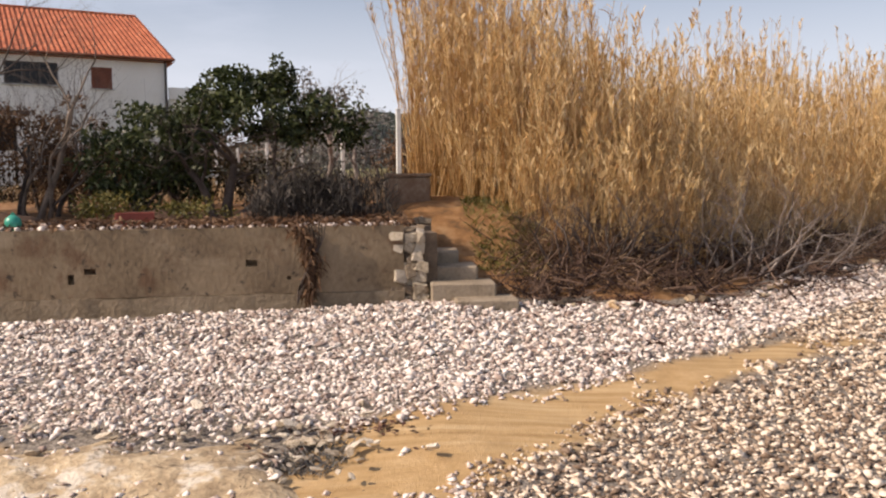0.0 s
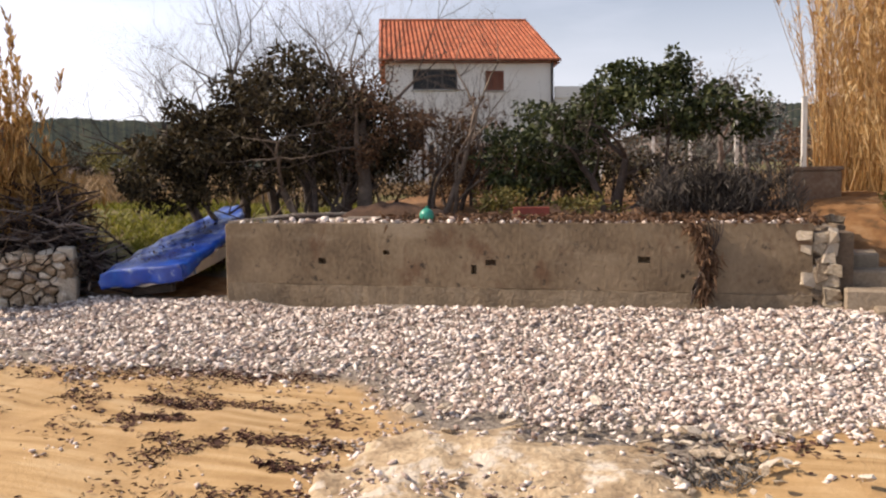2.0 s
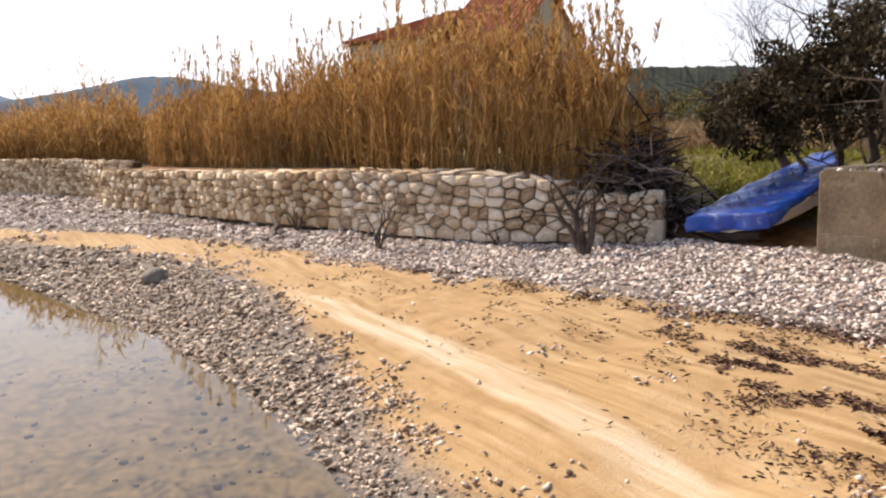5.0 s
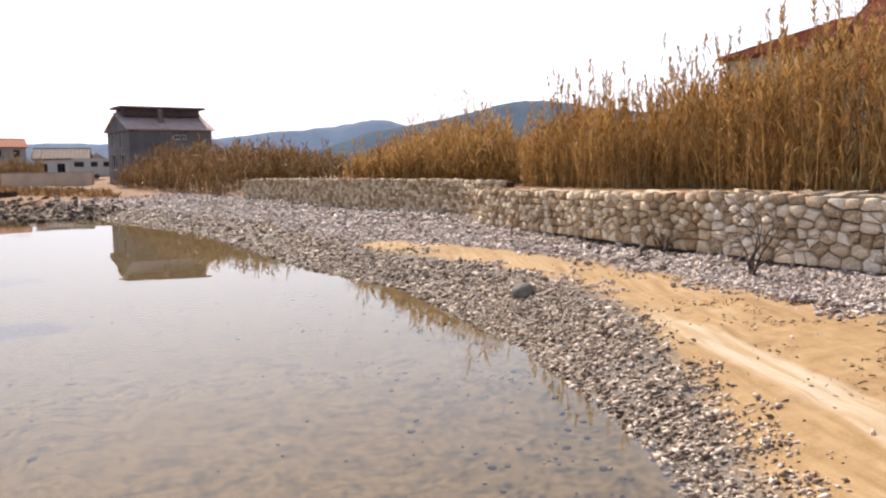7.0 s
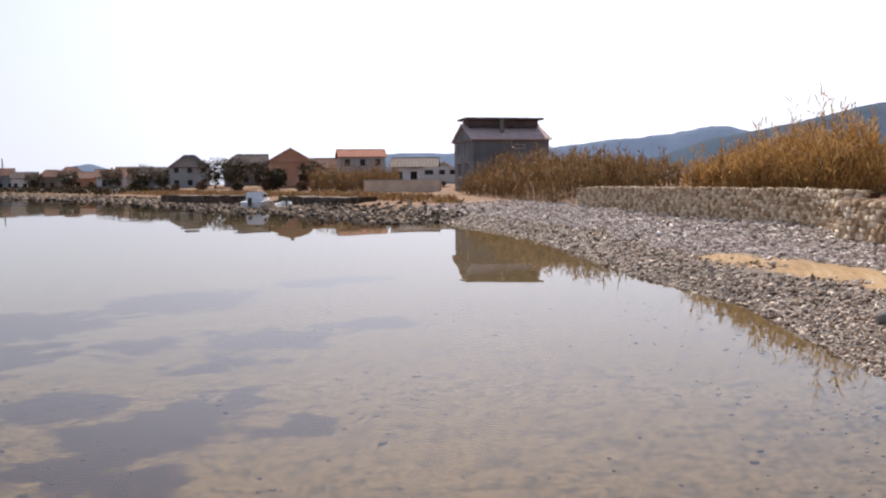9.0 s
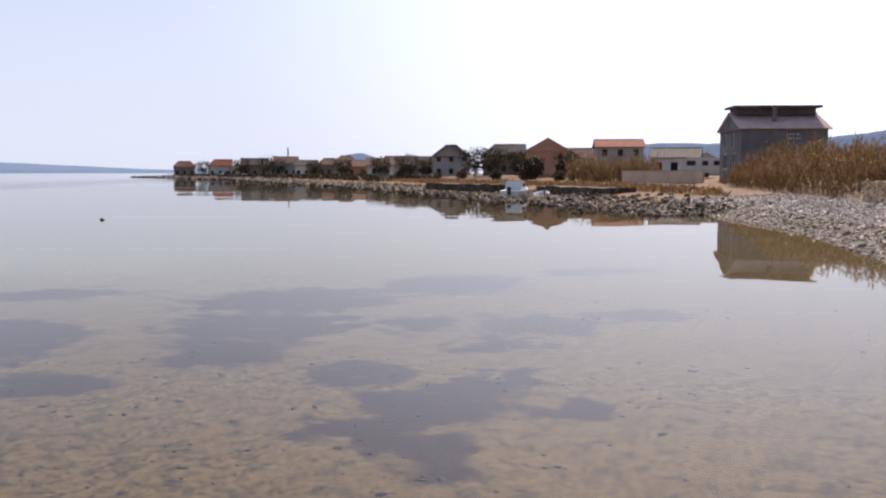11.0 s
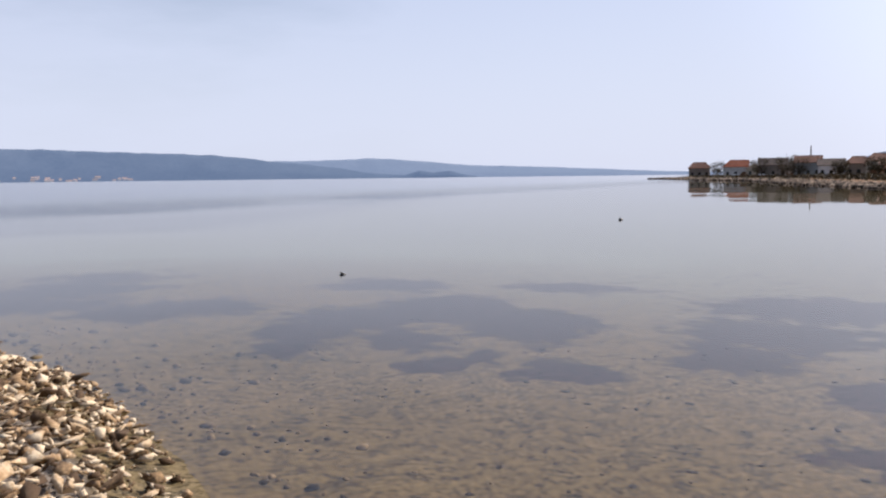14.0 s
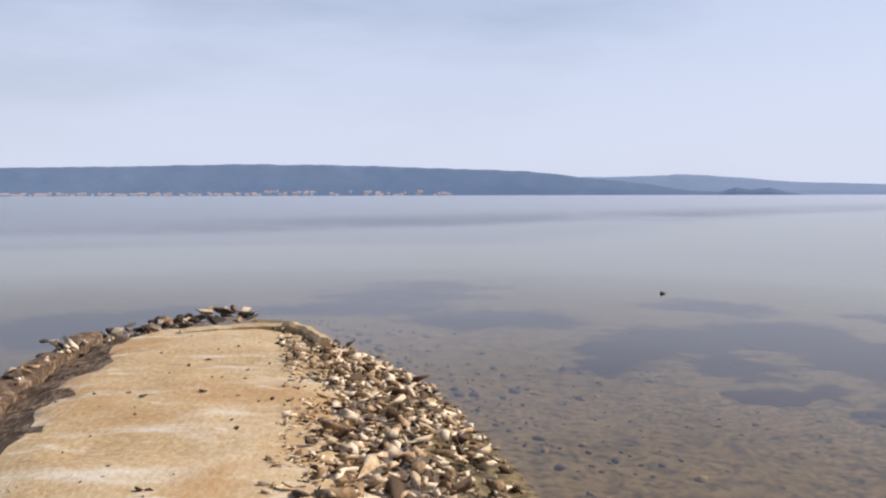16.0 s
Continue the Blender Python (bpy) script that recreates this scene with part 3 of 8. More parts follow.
def z_at(x, y):
    return float(ground_height(np.array([float(x)]), np.array([float(y)]))[0])


def panel(bm, m, w, h, t, openings=(), depth=None):
    """A wall from (0,0) to (w,h) in its own x and z, front at y = 0, back at y = t, with rectangular openings (x0, z0, x1, z1)
    that go through it, or that are recesses of the given depth."""
    xs = sorted({0, w, *[o[0] for o in openings], *[o[2] for o in openings]})
    zs = sorted({0, h, *[o[1] for o in openings], *[o[3] for o in openings]})

    def open_at(x, z):
        return any(o[0] < x < o[2] and o[1] < z < o[3] for o in openings)

    def quad(*pts):
        bm.faces.new([bm.verts.new(m @ Vector(p)) for p in pts])

    for x0, x1 in zip(xs, xs[1:]):
        for z0, z1 in zip(zs, zs[1:]):
            if not open_at((x0 + x1) / 2, (z0 + z1) / 2):
                quad((x0, 0, z0), (x1, 0, z0), (x1, 0, z1), (x0, 0, z1))
            if depth or not open_at((x0 + x1) / 2, (z0 + z1) / 2):
                quad((x0, t, z0), (x0, t, z1), (x1, t, z1), (x1, t, z0))
    for x0, z0, x1, z1 in openings:
        d = depth or t
        quad((x0, 0, z0), (x0, d, z0), (x1, d, z0), (x1, 0, z0))
        quad((x0, 0, z1), (x1, 0, z1), (x1, d, z1), (x0, d, z1))
        quad((x0, 0, z0), (x0, 0, z1), (x0, d, z1), (x0, d, z0))
        quad((x1, 0, z0), (x1, d, z0), (x1, d, z1), (x1, 0, z1))
        if depth:
            quad((x0, d, z0), (x0, d, z1), (x1, d, z1), (x1, d, z0))
    quad((0, 0, 0), (0, t, 0), (w, t, 0), (w, 0, 0))
    quad((0, 0, h), (w, 0, h), (w, t, h), (0, t, h))
    quad((0, 0, 0), (0, 0, h), (0, t, h), (0, t, 0))
    quad((w, 0, 0), (w, t, 0), (w, t, h), (w, 0, h))


# ---- the concrete retaining wall ----
WALL_A, WALL_B, WALL_TOP = Vector((-6.72, 8.52, 0)), Vector((-0.28, 9.44, 0)), 1.69
WALL_LEN = (WALL_B - WALL_A).length
WALL_TURN = math.degrees(math.atan2(WALL_B.y - WALL_A.y, WALL_B.x - WALL_A.x))
wall_m = pose(WALL_A.x, WALL_A.y, 0, 0, 0, WALL_TURN)
retaining = tagged(new("wall_concrete"), "low weathered grey-brown concrete retaining wall with drain holes", "wall", kind="structure")
bm = bmesh.new()
holes = [(1.18, 1.22, 1.27, 1.29), (1.98, 1.335, 2.06, 1.385), (3.02, 1.13, 3.08, 1.23), (3.18, 1.23, 3.30, 1.29), (4.82, 1.28, 4.94, 1.345), (5.25, 1.13, 5.29, 1.17)]
panel(bm, Matrix.Identity(4), WALL_LEN, WALL_TOP - 0.98, 0.34, [(a, b - 0.98, c, d - 0.98) for a, b, c, d in holes], depth=0.10)
bmesh.ops.translate(bm, vec=(0, 0, 0.98), verts=bm.verts)
upper = part("upper_lift", bm, CONCRETE_OLD, retaining)
upper.matrix_world = wall_m
bm = bmesh.new()
rows_n = 90
for k in range(rows_n):       # lower lift, its top edge broken and uneven
    x0, x1 = WALL_LEN * k / rows_n, WALL_LEN * (k + 1) / rows_n
    za = 0.976 + 0.018 * noise.noise((k * 0.11, 3, 0)) + 0.012 * noise.noise((k * 0.5, 0, 0))
    zb = 0.976 + 0.018 * noise.noise(((k + 1) * 0.11, 3, 0)) + 0.012 * noise.noise(((k + 1) * 0.5, 0, 0))
    ya, yb = -0.018 + 0.01 * noise.noise((k * 0.4, 5, 0)), -0.018 + 0.01 * noise.noise(((k + 1) * 0.4, 5, 0))
    f, b = [bm.verts.new(p) for p in ((x0, ya, 0.3), (x1, yb, 0.3), (x1, yb, zb), (x0, ya, za))], [bm.verts.new(p) for p in ((x0, 0.02, za), (x1, 0.02, zb))]
    bm.faces.new(f)
    bm.faces.new((f[3], f[2], b[1], b[0]))
for x, y in ((0, -1), (WALL_LEN, 1)):
    bm.faces.new([bm.verts.new(p) for p in ((x, -0.018, 0.3), (x, -0.018, 0.98), (x, 0.02, 0.98), (x, 0.02, 0.3))])
bmesh.ops.remove_doubles(bm, verts=bm.verts, dist=0.002)
lower = part("lower_lift", bm, CONCRETE_LOW, retaining, "paler rough lower lift of the wall")
lower.matrix_world = wall_m
bm = one_box((WALL_LEN / 2, 0.19, 0.62), (WALL_LEN - 0.01, 0.30, 0.72))
core = part("wall_footing", bm, CONCRETE_OLD, retaining)
core.matrix_world = wall_m
bm = bmesh.new()             # the return wall along the boat's berth
box(bm, (-6.86, 9.9, 1.02), (0.30, 2.6, 1.32), rz=WALL_TURN, bevel=0.015)
part("return_wall", bm, CONCRETE_OLD, retaining)


# ---- rubble walls of single stones ----
def stone_blocks(mat, count=12):
    out = []
    for k in range(count):
        bm = bmesh.new()
        vs = box(bm, (0, 0, 0), (1, 1, 1))
        for v in bm.verts:
            v.co.x += random.uniform(-0.20, 0.20)
            v.co.z += random.uniform(-0.20, 0.20)
            v.co.y += random.uniform(-0.12, 0.12)
        bmesh.ops.bevel(bm, geom=list(bm.edges), offset=0.07, segments=1, affect="EDGES")
        for v in bm.verts:
            v.co += Vector((random.uniform(-0.04, 0.04), random.uniform(-0.05, 0.05), random.uniform(-0.04, 0.04)))
        bmesh.ops.triangulate(bm, faces=bm.faces)
        out.append(bm_mesh("stone", bm, mat))
    return out


BLOCKS = stone_blocks(STONE_WALL)
PIER_BLOCKS = stone_blocks(material("lichened_grey_limestone", [(0.15, 0.11, 0.075), (0.35, 0.285, 0.205), (0.52, 0.44, 0.34)], scale=5, bump=0.7, bump_scale=28, random_object=0.5, rough=0.94))


def clip_cell(poly, px, pz, nx, nz):
    """The part of a convex polygon on the near side of a line through (px, pz) with normal (nx, nz)."""
    out = []
    for (ax, az), (bx, bz) in zip(poly, poly[1:] + poly[:1]):
        da, db = (ax - px) * nx + (az - pz) * nz, (bx - px) * nx + (bz - pz) * nz
        if da <= 0:
            out.append((ax, az))
        if (da < 0) != (db < 0):
            t = da / (da - db)
            out.append((ax + (bx - ax) * t, az + (bz - az) * t))
    return out


def rubble_cells(line, tops, bases, seed, wide=0.27, tall=0.19):
    """Irregular many-sided stones that fill the face of a rubble wall: outlines in metres along it and up, and where they stand."""
    r = random.Random(seed)
    starts = [0.0]
    for a, b in zip(line, line[1:]):
        starts.append(starts[-1] + math.hypot(b[0] - a[0], b[1] - a[1]))
    total = starts[-1]

    def edge_z(u, zs):
        return float(np.interp(u, starts, zs))

    seeds = []
    rows = max(3, round((max(tops) - min(bases)) / tall))
    for k in range(rows):
        u = r.uniform(0, wide)
        while u < total:
            lo, hi = edge_z(u, bases), edge_z(u, tops)
            seeds.append((u + r.uniform(-0.05, 0.05), lo + (hi - lo) * (k + 0.5 + r.uniform(-0.24, 0.24)) / rows))
            if r.random() < 0.22:
                seeds.append((u + r.uniform(-0.10, 0.10), lo + (hi - lo) * (k + r.random()) / rows))
            u += wide * r.uniform(0.5, 1.6)
    cells = []
    for i, (u, z) in enumerate(seeds):
        lo, hi = edge_z(u, bases) - 0.05, edge_z(u, tops) + r.uniform(-0.02, 0.03)
        poly = [(max(u - 0.5, 0), lo), (min(u + 0.5, total), lo), (min(u + 0.5, total), hi), (max(u - 0.5, 0), hi)]
        for j, (u2, z2) in enumerate(seeds):
            if j != i and abs(u2 - u) < 0.9 and poly:
                du, dz = (u2 - u), (z2 - z) * 1.35
                poly = clip_cell(poly, (u + u2) / 2, (z + z2) / 2, du, dz * 1.35)
        if len(poly) >= 3:
            cells.append(poly)
    out = []
    for poly in cells:
        cu, cz = sum(p[0] for p in poly) / len(poly), sum(p[1] for p in poly) / len(poly)
        k = min(max(int(np.searchsorted(starts, cu)) - 1, 0), len(line) - 2)
        a, b = Vector((*line[k], 0)), Vector((*line[k + 1], 0))
        p = a + (b - a) * ((cu - starts[k]) / (starts[k + 1] - starts[k]))
        out.append((Vector((p.x, p.y, cz)), math.degrees(math.atan2(b.y - a.y, b.x - a.x)), [(u - cu, z - cz) for u, z in poly]))
    return out


def cell_stone(poly, r, joint=0.008):
    """One rough stone: its outline held back by the joint, a chipped edge and a broken uneven face towards -y."""
    n = len(poly)
    size = max(math.hypot(u, z) for u, z in poly)
    k0 = max(0.55, 1 - joint / max(size, 0.05) * 1.6)
    proud = r.uniform(0.006, 0.05)
    tip_u, tip_z = r.uniform(-0.4, 0.4), r.uniform(-0.3, 0.3)
    v = []
    for scale, y in ((k0, 0.12), (k0, 0.0), (k0 * r.uniform(0.80, 0.93), -proud)):
        for u, z in poly:
            w = 1.0 if y > 0.1 else r.uniform(0.84, 1.05)
            v.append((u * scale * w, y + (r.uniform(-0.014, 0.014) if y < 0.1 else 0), z * scale * w))
    v.append((size * 0.5 * tip_u, -proud - r.uniform(-0.012, 0.018), size * 0.5 * tip_z))
    f = []
    for j in (0, n):
        for k in range(n):
            q = (k + 1) % n
            f += [(j + k, j + q, j + n + q), (j + k, j + n + q, j + n + k)]
    f += [(2 * n + k, 2 * n + (k + 1) % n, 3 * n) for k in range(n)]
    return v, f


def wall_core(bm, line, tops, bases, thick, inset):
    """The mortared core behind the face stones; the line's left hand going along it is the back."""
    for a, b, ta, tb, ba, bb in zip(line, line[1:], tops, tops[1:], bases, bases[1:]):
        d = (Vector((*b, 0)) - Vector((*a, 0))).normalized()
        n = Vector((-d.y, d.x, 0))
        A, B = Vector((*a, 0)), Vector((*b, 0))
        f0, f1, k0, k1 = A + n * inset, B + n * inset, A + n * thick, B + n * thick
        v = [bm.verts.new(p + Vector((0, 0, z))) for p, z in ((f0, ba - 0.3), (f1, bb - 0.3), (f1, tb - 0.04), (f0, ta - 0.04), (k0, ba - 0.3), (k1, bb - 0.3), (k1, tb - 0.04), (k0, ta - 0.04))]
        for q in ((0, 1, 2, 3), (5, 4, 7, 6), (3, 2, 6, 7), (0, 3, 7, 4), (1, 5, 6, 2)):
            bm.faces.new([v[i] for i in q])


LINE_1 = [(-22.1, 2.8), (-18.4, 3.88), (-15.9, 4.62), (-13.5, 5.47), (-11.9, 5.97), (-10.6, 6.52), (-9.95, 7.12), (-9.8, 7.27), (-8.95, 8.1)]
TOPS_1 = [1.50, 1.52, 1.54, 1.60, 1.61, 1.57, 1.50, 1.31, 1.30]
BASES_1 = [0.68, 0.68, 0.68, 0.68, 0.68, 0.68, 0.70, 0.70, 0.70]
rubble = tagged(new("wall_stone_near"), "dry-laid pale limestone rubble wall along the beach", "stone wall", kind="structure")
bm = bmesh.new()
wall_core(bm, LINE_1, TOPS_1, BASES_1, 0.50, 0.10)
part("wall_core", bm, MORTAR, rubble)
NEAR_CELLS = rubble_cells(LINE_1, TOPS_1, BASES_1, 4, wide=0.23, tall=0.145)
NEAR_STONES = []
# flat broken stones along the top, and the end face beside the boat
r1 = random.Random(11)
for (a, b, ta, tb) in zip(LINE_1, LINE_1[1:], TOPS_1, TOPS_1[1:]):
    d = Vector((b[0] - a[0], b[1] - a[1], 0))
    n_caps = max(1, int(d.length / 0.30))
    for k in range(n_caps):
        f = (k + 0.5) / n_caps
        for back in (0.14, 0.36):
            p = Vector((*a, 0)) + d * f + Vector((-d.y, d.x, 0)).normalized() * (back + r1.uniform(-0.04, 0.04))
            NEAR_STONES.append((Vector((p.x, p.y, ta + (tb - ta) * f - 0.03 + r1.uniform(-0.02, 0.03))), math.degrees(math.atan2(d.y, d.x)) + r1.uniform(-30, 30), (r1.uniform(0.2, 0.34), r1.uniform(0.18, 0.26), r1.uniform(0.06, 0.12)), r1.uniform(-8, 8), 0.0))
for k, (dy, z, h) in enumerate(((0.12, 0.84, 0.3), (0.38, 0.82, 0.26), (0.14, 1.10, 0.22), (0.40, 1.08, 0.24), (0.26, 1.28, 0.16))):
    NEAR_STONES.append((Vector((-8.90 - dy * 0.6, 8.14 + dy * 0.6, z)), 125, (0.28, 0.20, h), 0, 0))


def place_stone(p, head, size, lean, proud, parent, shapes=BLOCKS):
    ob = new("stone", random.choice(shapes))
    ob.parent = parent
    d = Vector((math.sin(radians(head)), -math.cos(radians(head)), 0))
    ob.matrix_world = pose(*(p + d * (proud - 0.06)), lean, random.uniform(-14, 14), head) @ Matrix.Diagonal((*size, 1))


LINE_2 = [(-43.0, -6.3), (-40.8, -5.0), (-31.5, -0.5), (-25.2, 2.55), (-23.4, 3.0), (-22.9, 3.6)]
TOPS_2 = [1.62, 1.72, 1.75, 1.75, 1.72, 1.70]
BASES_2 = [0.62, 0.70, 0.70, 0.66, 0.66, 0.66]
far_wall = tagged(new("wall_stone_far"), "long straight rubble wall with a level top", "stone wall", kind="structure")
bm = bmesh.new()
wall_core(bm, LINE_2, TOPS_2, BASES_2, 0.45, 0.06)
part("wall_core", bm, MORTAR, far_wall)
base_shapes = []
for me in BLOCKS:
    v = np.array([x.co[:] for x in me.vertices])
    f = np.array([list(q.vertices) for q in me.polygons])
    base_shapes.append((v, f))


def joined_cells(cells, seed):
    r = random.Random(seed)
    vs, fs, off = [], [], 0
    for p, head, poly in cells:
        v, f = cell_stone(poly, r)
        m = pose(p.x, p.y, p.z, 0, 0, head)
        vs += [(m @ Vector(q))[:] for q in v]
        fs += [tuple(i + off for i in q) for q in f]
        off += len(v)
    return np.array(vs), np.array(fs)


vs, fs = joined_cells(rubble_cells(LINE_2, TOPS_2, BASES_2, 21, wide=0.22, tall=0.13), 22)
tagged(part("stonework", mesh_from("stonework", vs, fs, [STONE_WALL_FAR]), None, far_wall), kind="stuff")

# ---- concrete steps beside the wall ----
stair = tagged(new("stairs_concrete"), "four worn concrete steps up to a garden path", "steps", kind="structure")
for k, (x0, x1, y0, y1, z) in enumerate(((0.26, 0.92, 8.98, 9.45, 0.925), (0.00, 0.70, 9.26, 9.80, 1.07), (-0.02, 0.52, 9.60, 10.15, 1.225), (-0.06, 0.32, 9.98, 10.6, 1.37))):
    bm = bmesh.new()
    box(bm, ((x0 + x1) / 2, (y0 + y1) / 2, z - 0.13), (x1 - x0, y1 - y0, 0.26), rz=4 - k, bevel=0.018)
    part("step", bm, CONCRETE_STEP, stair)

# ---- the old jetty: a worn concrete deck on rubble ----
JETTY_TOP = material("worn_jetty_concrete", [(0.30, 0.18, 0.075), (0.47, 0.335, 0.17), (0.60, 0.48, 0.31)], scale=0.9, bump=0.5, bump_scale=26, fine=0.42, rough=0.93, stretch=(1.0, 0.6, 1), spots=(((0.64, 0.58, 0.46), 1.1, 0.54, 0.68, (0.6, 1.6, 1)), ((0.23, 0.20, 0.16), 2.6, 0.60, 0.68, (0.7, 1.3, 1)), ((0.12, 0.10, 0.08), 9.0, 0.66, 0.72, (1, 1, 1)), ((0.40, 0.215, 0.07), 0.8, 0.50, 0.66, (1, 0.8, 1)), ((0.70, 0.63, 0.50), 2.3, 0.60, 0.70, (0.7, 1.4, 1)), ((0.20, 0.14, 0.085), 16.0, 0.64, 0.70, (1, 1, 1))))
ROCK_WARM = material("ochre_shore_rock", [(0.04, 0.020, 0.009), (0.33, 0.195, 0.085), (0.72, 0.56, 0.37)], scale=6, bump=0.8, bump_scale=28, random_object=0.62, rough=0.92)
ROCK_DARK = material("dark_shore_rock", [(0.02, 0.014, 0.010), (0.075, 0.052, 0.032), (0.19, 0.14, 0.09)], scale=5, bump=0.7, bump_scale=28, random_object=0.35, rough=0.9)
ROCK_FAR = material("far_shore_rock", [(0.026, 0.016, 0.010), (0.105, 0.070, 0.044), (0.34, 0.25, 0.17)], scale=3, bump=0.6, bump_scale=18, island=0.5, rough=0.92)
RUBBLE = material("rubble_chips", [(0.09, 0.052, 0.024), (0.40, 0.26, 0.13), (0.74, 0.60, 0.41)], scale=6, bump=0.5, bump_scale=40, island=0.8, rough=0.92)

EDGE_ROCK = material("eroded_dark_concrete", [(0.02, 0.013, 0.008), (0.115, 0.068, 0.034), (0.46, 0.34, 0.21)], scale=7, bump=1.0, bump_scale=20, fine=0.55, rough=0.94)
# stations along the deck: y, west edge, east edge, height
DECK = [(5.7, -2.0, -0.9, 0.50), (5.1, -2.5, -0.55, 0.54), (4.4, -2.6, -0.2, 0.56), (3.2, -2.45, 0.25, 0.56), (1.5, -1.6, 0.9, 0.55), (0.0, -1.0, 1.3, 0.55), (-2.5, -0.2, 1.7, 0.55), (-4.7, 0.40, 2.62, 0.56), (-6.5, 0.55, 3.12, 0.55),
        (-8.2, 0.78, 3.46, 0.55), (-9.2, 1.02, 3.56, 0.56), (-9.6, 1.15, 3.45, 0.57), (-9.95, 1.32, 3.0, 0.57)]
DECK_POLY = [(a, y) for y, a, b, z in DECK] + [(b, y) for y, a, b, z in DECK[::-1]]
jetty = tagged(new("jetty"), "worn ochre concrete jetty edged with loose rubble", "jetty", kind="structure")
dy = np.array([d[0] for d in DECK])[::-1]
ys = np.arange(5.7, -9.95, -0.09)
us = np.array([-0.06, -0.02, 0.0, 0.012, 0.03, *np.linspace(0.06, 0.94, 22), 0.97, 0.988, 1.0, 1.02, 1.06])
drop = np.array([-0.75, -0.40, -0.11, -0.03, -0.01, *[0.0] * 17, -0.01, -0.03, -0.07, -0.10, -0.12, -0.13, -0.15, -0.20, -0.40, -0.75])
YY, UU = np.meshgrid(ys, us, indexing="ij")
west = np.interp(YY, dy, np.array([d[1] for d in DECK])[::-1]) + 0.12 * vnoise(YY * 1.5, 0 * YY, 71) + 0.09 * vnoise(YY * 4, 0 * YY, 72) + 0.04 * vnoise(YY * 11, 0 * YY, 67)
east = np.interp(YY, dy, np.array([d[2] for d in DECK])[::-1]) + 0.10 * vnoise(YY * 1.5, 0 * YY, 73) + 0.05 * vnoise(YY * 5, 0 * YY, 74)
XX = west + (east - west) * UU
top = np.interp(YY, dy, np.array([d[3] for d in DECK])[::-1]) + 0.05 * np.sin(np.pi * UU.clip(0, 1)) ** 0.7 - 0.03
ragged = ((UU - 0.80) / 0.06).clip(0, 1) * (YY < -1.5)
ZZ = top + drop[None, :] + ragged * (0.055 * vnoise(XX * 4.5, YY * 4.5, 65) + 0.045 * vnoise(XX * 10, YY * 10, 66)) + (0.020 * vnoise(XX * 2.2, YY * 2.2, 75) + 0.010 * vnoise(XX * 9, YY * 9, 76))
# the landward end is broken up and sinks into the beach
low = ground_height(XX, YY) + 0.075 + 0.05 * vnoise(XX * 1.9, YY * 1.9, 77) + 0.040 * vnoise(XX * 5.5, YY * 5.5, 78) + 0.034 * vnoise(XX * 12, YY * 12, 79) - 0.09 * (np.abs(UU - 0.5) > 0.5)
ends = ((YY - 3.5 + 0.4 * vnoise(XX * 1.5, YY * 1.5, 80)) / 0.8).clip(0, 1)
ends = ends * ends * (3 - 2 * ends)
ZZ = ZZ * (1 - ends) + np.minimum(low, ZZ + 0.03) * ends - 0.10 * ((YY - 5.1 + 0.4 * vnoise(XX * 2, YY * 2, 70)) / 0.6).clip(0, 1)
n0, n1 = YY.shape
ii = np.arange(n0 * n1).reshape(n0, n1)
q = np.stack([ii[:-1, :-1], ii[:-1, 1:], ii[1:, 1:], ii[1:, :-1]], -1).reshape(-1, 4)
q = q[:, ::-1]
deck_v = np.stack([XX, YY, ZZ], -1).reshape(-1, 3)
apron = (YY + 0.45 * vnoise(XX * 1.2, YY * 1.2, 69)).reshape(-1)[q].mean(1) > 3.7
APRON = material("crumbled_pale_concrete", [(0.14, 0.09, 0.05), (0.37, 0.275, 0.17), (0.56, 0.455, 0.315)], scale=4.5, bump=1.0, bump_scale=22, fine=0.45, rough=0.95, spots=(((0.56, 0.50, 0.42), 3.4, 0.54, 0.62, (1, 1, 1)), ((0.13, 0.09, 0.055), 6.0, 0.60, 0.68, (1, 1, 1)), ((0.44, 0.17, 0.08), 3.0, 0.68, 0.74, (1, 1, 1))))
sunk = ~apron & (UU.reshape(-1)[q].mean(1) > 0.80 + 0.03 * vnoise(YY.reshape(-1)[q].mean(1) * 2.0, 0 * q[:, 0].astype(float), 68)) & (YY.reshape(-1)[q].mean(1) < -2.0)
part("deck", mesh_from("deck", deck_v, q[~apron & ~sunk], [JETTY_TOP], smooth=True), None, jetty)
part("eroded_strip", mesh_from("eroded_strip", deck_v, q[sunk], [EDGE_ROCK], smooth=False), None, jetty, "dark eroded strip along the deck's edge")
part("broken_apron", mesh_from("broken_apron", deck_v, q[apron], [APRON], smooth=False), None, jetty, "crumbled pale concrete mixed with stones")


